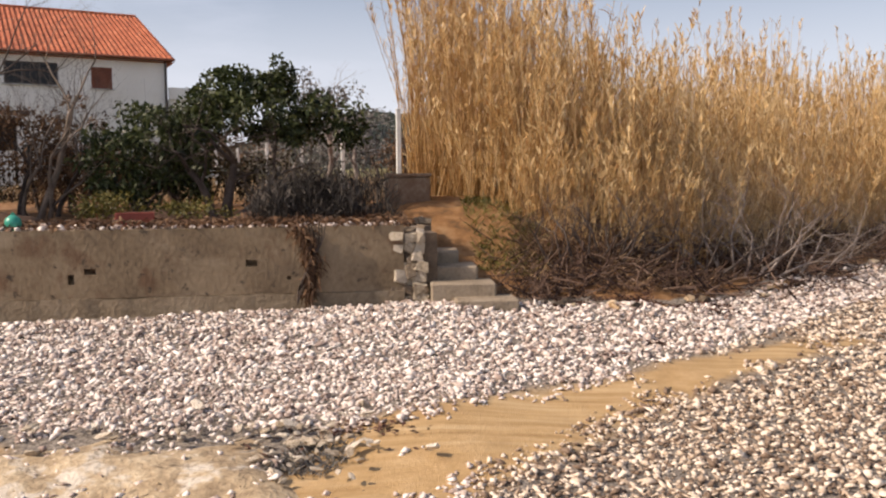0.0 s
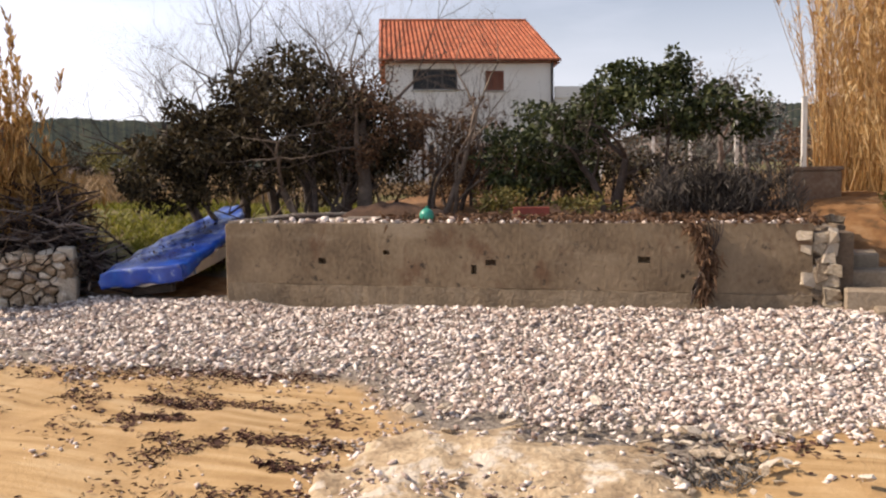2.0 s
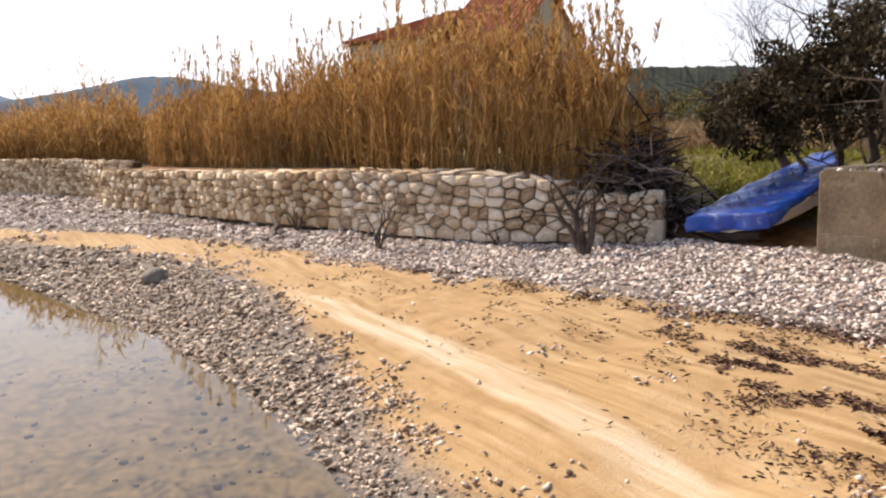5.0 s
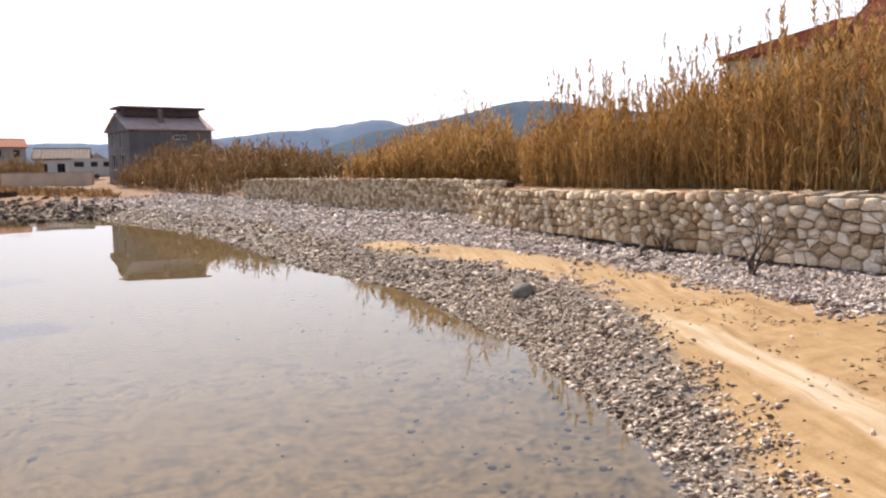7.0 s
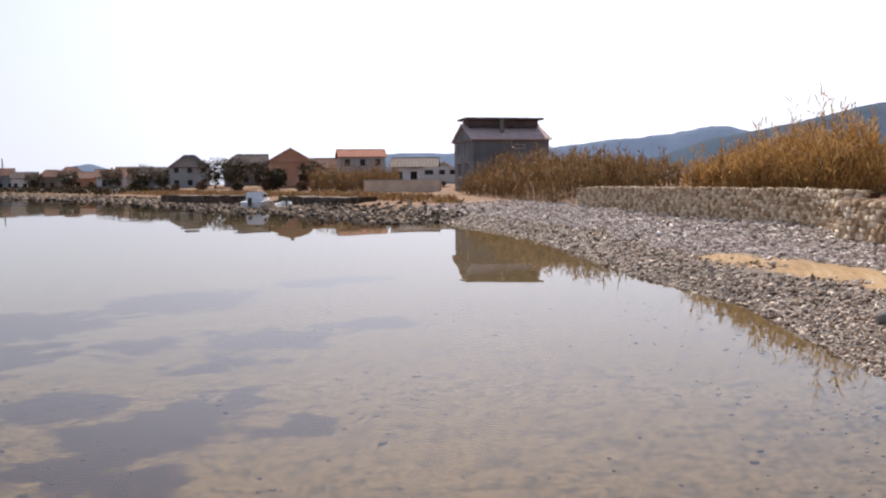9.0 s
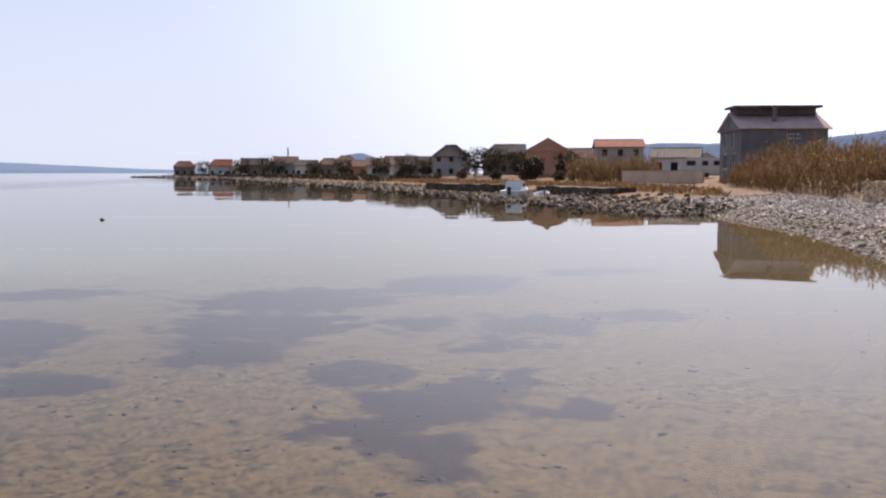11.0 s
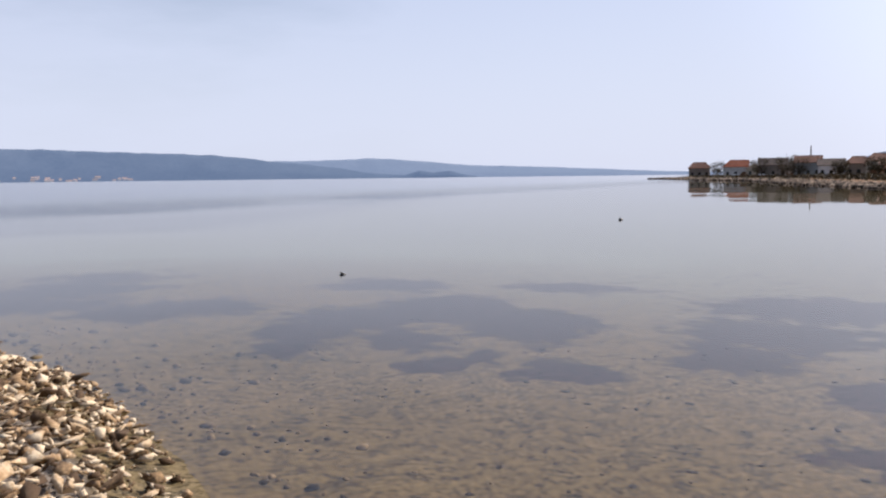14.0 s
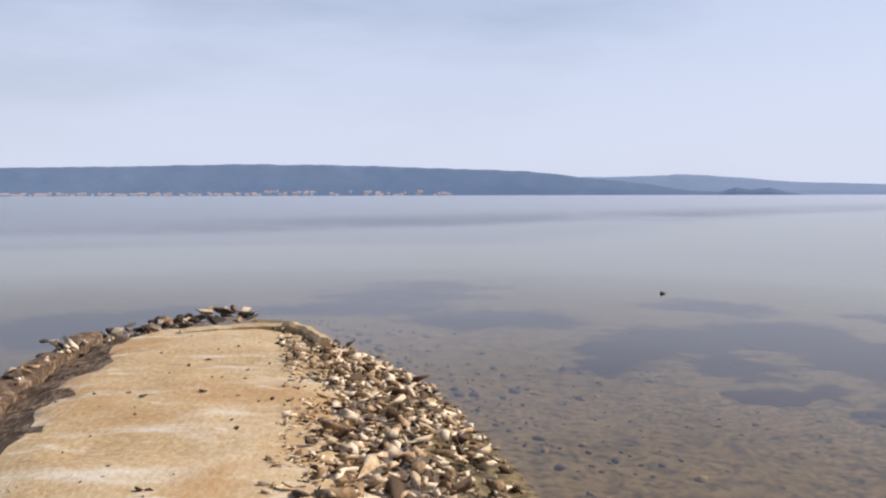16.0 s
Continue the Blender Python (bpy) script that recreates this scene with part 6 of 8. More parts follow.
def join(*pairs):
    vs, fs, off = [], [], 0
    for v, f in pairs:
        vs.append(v)
        fs.append(f + off)
        off += len(v)
    return np.concatenate(vs), np.concatenate(fs)


def reed_arrays(px, py, height, leaves=16, plume=0.25, lean=0.07, width=0.035, leaf_len=0.55, r=0.009, plume_width=0.018):
    """Standing dry reeds: stalk, drooping leaves, and feathery plumes on some."""
    n = len(px)
    base = np.stack([px, py, ground_height(px, py) - 0.05], -1)
    tilt = rng.normal(0, lean, (n, 2))
    top = base + np.stack([tilt[:, 0] * height, tilt[:, 1] * height, height], -1)
    bend = np.concatenate([rng.normal(0, 0.03, (n, 2)) * height[:, None], np.zeros((n, 1))], 1)
    parts = [stalks(base, top, bend, np.full(n, r), np.full(n, r * 0.4))]
    i = np.repeat(np.arange(n), leaves)
    t = rng.uniform(0.03, 1.0, len(i)) ** 0.8
    where = base[i] + (top - base)[i] * t[:, None] + bend[i] * (1 - (2 * t - 1) ** 2)[:, None]
    a = rng.uniform(0, 2 * np.pi, len(i))
    up = rng.uniform(0.8, 4.2, len(i))
    direction = np.stack([np.cos(a), np.sin(a), up], -1)
    parts.append(ribbons(where, direction, leaf_len * rng.uniform(0.5, 1.2, len(i)), width * rng.uniform(0.6, 1.2, len(i)), rng.uniform(0.2, 1.3, len(i))))
    has = np.nonzero(rng.random(n) < plume)[0]
    if len(has):
        k = np.repeat(has, 20)
        u = rng.uniform(0, 1, len(k))
        stem = top[k] + (unit(top - base)[k]) * (u * 0.34 - 0.02)[:, None]
        a = rng.uniform(0, 2 * np.pi, len(k))
        direction = np.stack([np.cos(a) * 0.45, np.sin(a) * 0.45, np.ones(len(k))], -1)
        parts.append(ribbons(stem, direction, rng.uniform(0.07, 0.19, len(k)), np.full(len(k), plume_width), rng.uniform(0, 0.5, len(k))))
    return join(*parts)


def points_in(poly, n, seed=0):
    """n random points in a polygon, in loose clumps."""
    g = np.random.default_rng(seed)
    xs, ys = [p[0] for p in poly], [p[1] for p in poly]
    out = np.zeros((0, 2))
    while len(out) < n:
        c = np.stack([g.uniform(min(xs), max(xs), n * 2), g.uniform(min(ys), max(ys), n * 2)], -1)
        keep = polygon_mask(c[:, 0], c[:, 1], poly, 1e-3) > 0.5
        keep &= g.random(len(c)) < 0.62 + 0.5 * vnoise(c[:, 0] * 1.3, c[:, 1] * 1.3, seed)
        out = np.concatenate([out, c[keep]])
    return out[:n]


def reed_bed(poly, n, height, mat, label, seed, tall=0.04, **kw):
    p = points_in(poly, n, seed)
    h = height(p[:, 0], p[:, 1]) if callable(height) else np.full(n, height)
    h = h * (1 + 0.26 * vnoise(p[:, 0] * 0.9, p[:, 1] * 0.9, seed + 1)) * np.where(rng.random(n) < 0.12, rng.uniform(0.95, 1.14 + tall, n), rng.uniform(0.55, 0.95, n))
    v, f = reed_arrays(p[:, 0], p[:, 1], h, **kw)
    return tagged(new("reed_bed", mesh_from("reed_bed", v, f, [mat])), label, "reeds", kind="stuff")


# tall golden reeds behind the eastern shingle
def east_height(x, y):
    d, az = np.hypot(x, y), np.degrees(np.arctan2(x, y))
    return 0.25 + d * np.tan(np.radians(np.interp(az, [-2.5, 0.5, 2.5, 5, 10, 15, 20, 25, 32, 40], [12.0, 13.6, 13.4, 11.8, 9.8, 8.7, 7.7, 6.7, 6.0, 5.5])))


reed_bed([(-0.5, 13.7), (0.25, 12.6), (1.2, 11.6), (2.6, 11.2), (3.6, 11.9), (5.2, 13.6), (7.6, 15.6), (13, 20.4), (19, 26), (22, 32), (10, 26), (4, 19), (0.0, 16.0)], 3500, east_height, REED_GOLD,
         "tall dry golden reeds with feathery tops above the shingle", 31, leaves=20, plume=0.40, width=0.0125, leaf_len=0.34, lean=0.115)

reed_bed([(-0.5, 13.7), (0.25, 12.6), (1.2, 11.6), (2.7, 11.3), (3.6, 12.0), (4.4, 13.4), (2.0, 15.0), (0.0, 15.6)], 950, east_height, REED_GOLD,
         "dense golden reeds beside the garden path", 33, leaves=30, plume=0.4, width=0.011, leaf_len=0.30, lean=0.12)

# ragged lower reeds that lean out over the undergrowth
reed_bed([(0.9, 11.9), (1.5, 11.0), (2.6, 10.7), (3.6, 11.3), (5.0, 13.0), (7.4, 15.0), (10, 17.4), (9.4, 18), (6.4, 15.4), (4.2, 13.2), (2.6, 11.9)], 1000, 1.25, REED_GOLD,
         "ragged low reeds and leaning stalks before the tall ones", 35, leaves=22, plume=0.2, width=0.010, leaf_len=0.26, lean=0.22, r=0.006)

# brown reeds behind the rubble wall
def west_height(x, y):
    d, az = np.hypot(x, y), np.degrees(np.arctan2(-x, y))
    el = np.interp(az, [49, 51.3, 53, 55.7, 59, 61.6, 63.5, 66.3, 68.5, 70, 71.8, 74.6, 76, 78, 79.4, 82], [2.0, 4.4, 6.6, 7.9, 8.1, 7.5, 6.2, 5.1, 5.5, 5.6, 4.6, 5.0, 4.0, 3.4, 2.4, 2.2])
    return 0.42 + 0.97 * d * np.tan(np.radians(el)) * np.interp(d, [11, 15, 24], [1.0, 0.95, 0.9])


reed_bed([(-9.6, 8.2), (-10.6, 7.2), (-12.2, 6.5), (-16, 6.1), (-19, 4.8), (-22.6, 4.0), (-25.0, 4.4), (-25.0, 6.4), (-20, 7.4), (-16, 8.8), (-12.5, 9.6), (-10.2, 10.0)], 2500, west_height, REED_BROWN,
         "dry brown reeds with seed heads behind the rubble wall", 37, tall=0.26, plume_width=0.027, leaves=16, plume=0.45, width=0.017, leaf_len=0.40, lean=0.09)
reed_bed([(-9.9, 8.3), (-10.4, 7.8), (-11.6, 8.7), (-10.7, 9.2)], 70, 2.55, REED_BROWN, "thin tall reeds with dark seed heads by the brush heap", 39, tall=0.2, plume_width=0.03, leaves=7, plume=0.9, width=0.016, leaf_len=0.4, lean=0.1)
reed_bed([(-25.6, 3.4), (-30, 1.3), (-36, -1.5), (-37.5, 2.0), (-33, 5.0), (-26, 5.6)], 1200, lambda x, y: 0.3 + np.hypot(x, y) * np.tan(np.radians(np.interp(np.degrees(np.arctan2(-x, y)), [79.5, 80.6, 82.5, 84, 87, 88.6], [0.6, 3.0, 3.3, 3.2, 2.5, 1.6]))), REED_BROWN, "clump of dry brown reeds behind the long wall", 41, tall=0.25, leaves=16, width=0.034, plume=0.3, lean=0.1)
reed_bed([(-46, -8.2), (-62, -16.5), (-71, -20.5), (-70, -8), (-60, -4), (-46, 0)], 1500, lambda x, y: 0.3 + np.hypot(x, y) * np.tan(np.radians(np.interp(np.degrees(np.arctan2(-x, y)), [90, 92, 95, 99, 103, 104.5, 106], [1.2, 1.2, 1.6, 1.9, 1.95, 1.6, 1.0]))), REED_DARK, "dense bank of dry brown reeds by the shore", 43, leaves=16, width=0.05, plume=0.25, leaf_len=0.7, r=0.014, lean=0.1)
reed_bed([(-40, 2), (-46, 0), (-60, 2), (-62, 10), (-44, 10)], 500, 1.6, REED_DARK, "far reeds in the marshy field", 44, leaves=12, width=0.06, plume=0.1, leaf_len=0.8, r=0.02)
reed_bed([bearing(110.2, 101).to_2d()[:], bearing(113, 102).to_2d()[:], bearing(116, 106).to_2d()[:], bearing(116, 116).to_2d()[:], bearing(110.2, 112).to_2d()[:]], 600, 2.9, REED_DARK, "low reeds beside the rocky shore", 45, leaves=12, width=0.07, plume=0.05, leaf_len=0.9, r=0.02)


def grass_patch(name, poly, n, height, mat, label, seed, width=0.012, lean=0.5):
    p = points_in(poly, n, seed)
    g = np.stack([p[:, 0], p[:, 1], ground_height(p[:, 0], p[:, 1]) - 0.02], -1)
    a = rng.uniform(0, 2 * np.pi, n)
    d = np.stack([np.cos(a) * lean, np.sin(a) * lean, np.ones(n)], -1)
    v, f = ribbons(g, d, height * rng.uniform(0.5, 1.2, n), np.full(n, width), rng.uniform(0.1, 0.9, n))
    return tagged(new(name, mesh_from(name, v, f, [mat])), label, "grass", kind="stuff")


grass_patch("dry_grass", [(-10, 13), (-13, 12), (-26, 20), (-40, 34), (-30, 44), (-14, 22), (-9.5, 15)], 26000, 0.85, GRASS_DRY, "tall dry brown meadow grass", 51, width=0.03)
grass_patch("green_grass", [(-8.9, 9.6), (-9.2, 13.0), (-12, 14.5), (-11.0, 12.0), (-9.6, 9.6), (-8.4, 9.6), (-7.2, 10.4), (-7.4, 14.0), (-8.8, 13)], 9000, 0.16, GRASS_GREEN, "fresh green grass beside the boat", 52, width=0.014)
grass_patch("dry_grass", [(-11, 17), (-3, 15.5), (0.5, 17), (2, 30), (-14, 34), (-16, 26)], 14000, 0.55, GRASS_DRY, "dry grass and weeds behind the garden", 55, width=0.03)
grass_patch("undergrowth", [(1.0, 10.0), (2.5, 9.7), (3.5, 10.6), (4.9, 12.2), (7.2, 14.2), (10, 16.6), (9, 17), (5.4, 14.2), (3.6, 12.2), (2.4, 11.5), (1.1, 11.6)], 15000, 0.30, UNDERGROWTH, "dense brown dead undergrowth below the reeds", 56, width=0.010, lean=0.9)
grass_patch("shore_scrub", [(-50, -14), (-62, -24), (-80, -42), (-100, -70), (-118, -94), (-112, -76), (-92, -50), (-78, -32), (-60, -18)], 7000, 0.7, REED_DARK, "rough brown scrub and weeds above the rocks", 58, width=0.09, lean=0.7)
grass_patch("shore_scrub", [(-112, -90), (-172, -170), (-220, -285), (-250, -300), (-190, -165), (-125, -85)], 5000, 1.5, LEAF_DARK, "dark scrub along the village waterfront", 59, width=0.35, lean=0.7)
grass_patch("dry_tuft", [(-0.95, 4.75), (-0.6, 5.2), (-0.35, 5.0), (-0.5, 4.6)], 700, 0.14, LEAF_GREY, "grey dry tuft between crumbled stones", 60, width=0.008, lean=0.9)
grass_patch("green_grass", [(-8.9, 9.8), (-9.4, 14), (-14, 18), (-14, 13), (-10.8, 10.6)], 9000, 0.22, GRASS_GREEN, "fresh green grass behind the brush heap", 61, width=0.02, lean=0.7)
grass_patch("path_weeds", [(0.75, 9.6), (1.1, 9.6), (1.4, 10.6), (1.0, 11.2), (0.7, 10.6)], 900, 0.14, UNDERGROWTH, "dry brown weeds on the slope beside the steps", 62, width=0.010, lean=1.0)
grass_patch("path_weeds", [(0.6, 10.4), (1.3, 10.1), (1.5, 11.2), (0.9, 12.4), (0.4, 12.2)], 1500, 0.20, LEAF_YELLOW, "yellow-green weeds beside the path", 57, width=0.014, lean=0.9)
grass_patch("green_grass", [(-40, 6), (-50, 12), (-60, 12), (-46, 4), (-39.5, 2)], 5000, 0.5, GRASS_GREEN, "strip of green field grass", 53, width=0.06)


# ---- trees ----
def branches(start, direction, length, radius, depth, spread=0.6, up=0.25, seed=1, forks=(2, 3), shrink=0.72, wiggle=0.16, steps=4):
    """Paths and radii of a trunk and its limbs, and the places of the twig ends."""
    r = random.Random(seed)
    out, ends = [], []

    def grow(p, d, ln, rad, k):
        pts, rads = [p.copy()], [rad]
        for i in range(steps):
            d = (d + Vector((r.gauss(0, wiggle), r.gauss(0, wiggle), r.gauss(0, wiggle) + up * 0.1))).normalized()
            p = p + d * (ln / steps)
            pts.append(p.copy())
            rads.append(rad * (1 - 0.45 * (i + 1) / steps))
        out.append((pts, rads))
        if k == 0:
            ends.append((p.copy(), d.copy()))
            return
        n = r.randint(*forks)
        for j in range(n + (1 if k > 2 else 0)):
            at = len(pts) - 1 if j < n else r.randint(1, len(pts) - 2)
            q = Vector((r.gauss(0, 1), r.gauss(0, 1), r.gauss(0, 0.7) + up)).normalized()
            nd = (d * (1 - spread) + q * spread).normalized()
            grow(pts[at], nd, ln * shrink * r.uniform(0.75, 1.2), rads[at] * (0.72 if j < n else 0.5), k - 1)

    grow(Vector(start), Vector(direction).normalized(), length, radius, depth)
    return out, ends


def limbs_mesh(name, paths, mat, sides=(7, 4, 3)):
    vs, fs, off = [], [], 0
    for pts, rads in paths:
        s = sides[0] if rads[0] > 0.05 else sides[1] if rads[0] > 0.015 else sides[2]
        v, f = tube(pts, rads, s, close=False)
        vs += v
        fs += [tuple(i + off for i in q) for q in f]
        off += len(v)
    return mesh_from(name, np.array([x[:] for x in vs]), fs, [mat], smooth=True)


def leaf_cloud(centres, radius, count, size, flat=0.7, up=0.3):
    """Leaves in clumps round the given centres, denser at the clump's skin."""
    c = np.asarray(centres)
    i = rng.integers(0, len(c), count)
    d = unit(rng.normal(0, 1, (count, 3)))
    rr = radius * rng.uniform(0.25, 1.0, count) ** 0.55 * rng.uniform(0.7, 1.15, count)
    p = c[i] + d * rr[:, None] * np.array([1, 1, flat])
    direction = unit(d + rng.normal(0, 0.7, (count, 3)) + np.array([0, 0, up]))
    return ribbons(p, direction, size * rng.uniform(0.6, 1.3, count), size * 0.48 * rng.uniform(0.7, 1.2, count), rng.uniform(0, 0.8, count))


def crown_shape(cx, cy, cz, rx, ry, rz, n, seed, hollow=0.35):
    """Clump centres in a lumpy ellipsoid, with an uneven outline."""
    g = np.random.default_rng(seed)
    d = unit(g.normal(0, 1, (n, 3)))
    k = g.uniform(hollow, 1.0, n) ** 0.6
    k = k * (1 + 0.25 * np.sin(d[:, 0] * 5 + seed) * np.cos(d[:, 1] * 4 + d[:, 2] * 3))
    return np.stack([cx + d[:, 0] * rx * k, cy + d[:, 1] * ry * k, cz + d[:, 2] * rz * k], -1)


def tree(name, place, stems, crowns, leaf, bark, label, category="tree", crown_label=""):
    """stems: lists of branches() arguments; crowns: (centre, radii, clumps, clump radius, leaves, leaf size)."""
    t = thing(name, place, 0, label, category)
    paths = []
    for s in stems:
        paths += branches(**s)[0]
    part("trunk", limbs_mesh("trunk", paths, bark), None, t)
    if crowns:
        arr = []
        for k, (c, rad, clumps, crad, leaves, size) in enumerate(crowns):
            arr.append(leaf_cloud(crown_shape(*c, *rad, clumps, 17 * k + len(label)), crad, leaves, size))
        v, f = join(*arr)
        part("crown", mesh_from("crown", v, f, [leaf]), None, t, crown_label)
    return t

# ---- the garden and its trees ----
def at(az, d):
    p = bearing(az, d)
    return (p.x, p.y, z_at(p.x, p.y) - 0.05)


# dense evergreen with many stems
tree("evergreen_tree", at(34.5, 12.8),
     [dict(start=(0.15, 0, 0), direction=(0.35, 0.1, 1), length=1.0, radius=0.09, depth=3, seed=3), dict(start=(-0.25, 0.1, 0), direction=(-0.5, 0.2, 1), length=1.1, radius=0.08, depth=3, seed=4),
      dict(start=(0.55, -0.1, 0), direction=(0.1, -0.1, 1), length=1.1, radius=0.085, depth=3, seed=5), dict(start=(-0.5, 0.0, 0), direction=(-0.9, 0.0, 0.8), length=1.1, radius=0.07, depth=3, seed=6)],
     [((-0.05, 0.1, 1.95), (1.15, 1.05, 0.95), 90, 0.26, 10500, 0.09), ((-1.0, -0.55, 1.55), (0.90, 0.8, 0.72), 60, 0.23, 5600, 0.085), ((-1.55, -0.9, 1.15), (0.58, 0.58, 0.48), 34, 0.2, 2600, 0.085), ((0.80, 0.65, 1.80), (0.80, 0.7, 0.75), 48, 0.22, 4200, 0.085)],
     LEAF_DARK, BARK, "dark evergreen tree with several slanting stems")
tree("withered_shrub", at(31.2, 12.2), [dict(start=(0, 0, 0), direction=(0.1, 0.1, 1), length=0.7, radius=0.05, depth=3, seed=8)],
     [((0.15, 0.25, 2.05), (0.80, 0.5, 0.80), 60, 0.2, 3600, 0.055)], LEAF_BROWN, BARK, "half-withered brown shrub under the tree", "shrub")
# bare deciduous trees rising through it
for k, (az, d, h, lean, s) in enumerate(((35.0, 14.0, 1.55, (-0.25, 0.2, 1), 12), (31.0, 14.4, 1.6, (0.12, 0.1, 1), 13), (37.4, 14.2, 1.35, (-0.3, 0.1, 1), 14), (29.6, 12.4, 1.25, (-0.05, 0.1, 1), 15), (39.2, 13.9, 1.2, (-0.45, -0.2, 1), 16), (33.0, 14.6, 1.5, (0.0, 0.1, 1), 17))):
    tree("bare_tree", at(az, d), [dict(start=(0, 0, 0), direction=lean, length=h, radius=0.10 if k != 3 else 0.12, depth=5 if k == 3 else 6, seed=s, spread=0.5, up=0.4, shrink=0.76, forks=(2, 3), wiggle=0.15, steps=3)], [], None,
         BARK_DARK if k != 3 else BARK, "leafless tree with fine upright branches")
tree("bare_tree", at(24.4, 12.0), [dict(start=(0, 0, 0), direction=(0.46, 0.2, 1), length=1.5, radius=0.05, depth=5, seed=22, spread=0.55, up=0.3, shrink=0.66, forks=(2, 2), wiggle=0.16, steps=4),
                                   dict(start=(0.1, 0.1, 0), direction=(-0.1, 0.0, 1), length=0.9, radius=0.045, depth=4, seed=23, spread=0.45, up=0.5, forks=(2, 2)),
                                   dict(start=(-0.15, 0.1, 0), direction=(-0.3, 0.1, 1), length=0.85, radius=0.04, depth=4, seed=24, spread=0.45, up=0.5, forks=(2, 2))], [], None, BARK, "crooked leafless fruit tree with pale bark")
tree("withered_shrub", at(24.6, 12.9), [dict(start=(-0.2, 0, 0), direction=(-0.1, 0.1, 1), length=0.75, radius=0.04, depth=4, seed=31, up=0.5, spread=0.4), dict(start=(0.3, 0, 0), direction=(0.1, 0.1, 1), length=0.8, radius=0.04, depth=4, seed=32, up=0.5, spread=0.4)],
     [((0.0, 0.2, 1.0), (0.95, 0.5, 0.75), 50, 0.20, 3600, 0.06)], LEAF_BROWN, BARK_DARK, "brown withered shrub with upright stems", "shrub")
for az, d, h, s in ((23.2, 13.6, 1.2, 131), (21.2, 14.2, 1.05, 132), (15.0, 14.6, 1.0, 133), (10.6, 14.4, 0.9, 134), (29.2, 15.6, 1.0, 135), (31.8, 16.0, 1.1, 136), (33.8, 16.2, 1.1, 137), (19.0, 15.2, 0.9, 139)):
    tree("withered_shrub", at(az, d), [dict(start=(0.22 * k - 0.3, 0, 0), direction=(0.2 * k - 0.3, 0.1, 1), length=h * 0.6, radius=0.03, depth=4, seed=s + 10 * k, up=0.5, spread=0.45, steps=3) for k in range(4)],
         [((0.0, 0.2, h * 0.6), (0.95, 0.5, h * 0.5), 40, 0.20, 1900, 0.07)], LEAF_BROWN if s < 133 else LEAF_DARK, BARK_DARK, "dark half-bare shrub at the back of the garden", "shrub")
tree("bare_tree", at(33.0, 12.0), [dict(start=(0, 0, 0), direction=(-0.1, 0.0, 1), length=1.15, radius=0.07, depth=5, seed=91, spread=0.4, up=0.5, shrink=0.76, forks=(2, 3), steps=3),
                                   dict(start=(0.3, 0, 0), direction=(0.15, 0.1, 1), length=1.0, radius=0.06, depth=5, seed=92, spread=0.4, up=0.5, shrink=0.76, forks=(2, 3), steps=3)], [], None, BARK_DARK, "leafless brown tree in front of the evergreen")
# citrus trees: loose crowns of many small leafy clumps on spreading dark stems
tree("citrus_tree", at(13.3, 11.9), [dict(start=(0.1 * k - 0.1, 0, 0), direction=((-0.55, 0.05, 0.6)[k], 0.1 * (k - 1), 1), length=0.85, radius=(0.07, 0.085, 0.07)[k], depth=4, seed=41 + k, spread=0.6, shrink=0.68) for k in range(3)],
     [((0.35, 0.1, 1.52), (0.95, 0.7, 0.42), 60, 0.17, 3800, 0.085), ((0.0, 0.1, 1.88), (0.36, 0.35, 0.24), 18, 0.12, 800, 0.085), ((0.65, 0.1, 1.93), (0.30, 0.3, 0.28), 16, 0.12, 700, 0.085), ((1.25, 0.3, 1.36), (0.62, 0.5, 0.42), 34, 0.16, 1800, 0.085), ((-0.38, 0.0, 1.36), (0.42, 0.4, 0.34), 22, 0.15, 1100, 0.085)],
     LEAF_CITRUS, BARK_DARK, "glossy dark-green citrus tree with a dark trunk")
tree("citrus_tree", at(18.8, 12.0), [dict(start=(0, 0, 0), direction=(-0.05, 0, 1), length=0.5, radius=0.06, depth=3, seed=45, spread=0.6)],
     [((0.0, 0.1, 0.85), (0.80, 0.55, 0.60), 44, 0.16, 2300, 0.09), ((0.35, 0.1, 1.15), (0.5, 0.5, 0.5), 22, 0.15, 1000, 0.09)], LEAF_CITRUS, BARK_DARK, "small bushy citrus tree low over the soil")
tree("citrus_tree", at(16.6, 13.2), [dict(start=(0, 0, 0), direction=(-0.05, 0, 1), length=0.6, radius=0.06, depth=3, seed=46, spread=0.6)],
     [((-0.1, 0.1, 1.05), (0.85, 0.55, 0.70), 40, 0.17, 2000, 0.09)], LEAF_CITRUS, BARK_DARK, "bushy citrus tree beside the house path")
tree("yellow_shrub", at(20.5, 11.2), [dict(start=(0, 0, 0), direction=(0, 0, 1), length=0.25, radius=0.02, depth=2, seed=48)], [((0.0, 0.1, 0.28), (0.42, 0.3, 0.20), 18, 0.13, 900, 0.06)], LEAF_YELLOW, BARK, "low yellow-green weedy shrub", "shrub")
tree("yellow_shrub", at(15.6, 11.0), [dict(start=(0, 0, 0), direction=(0, 0, 1), length=0.2, radius=0.02, depth=2, seed=49)], [((0.0, 0.1, 0.22), (0.38, 0.3, 0.16), 16, 0.12, 700, 0.06)], LEAF_YELLOW, BARK, "low yellow-green weedy shrub", "shrub")
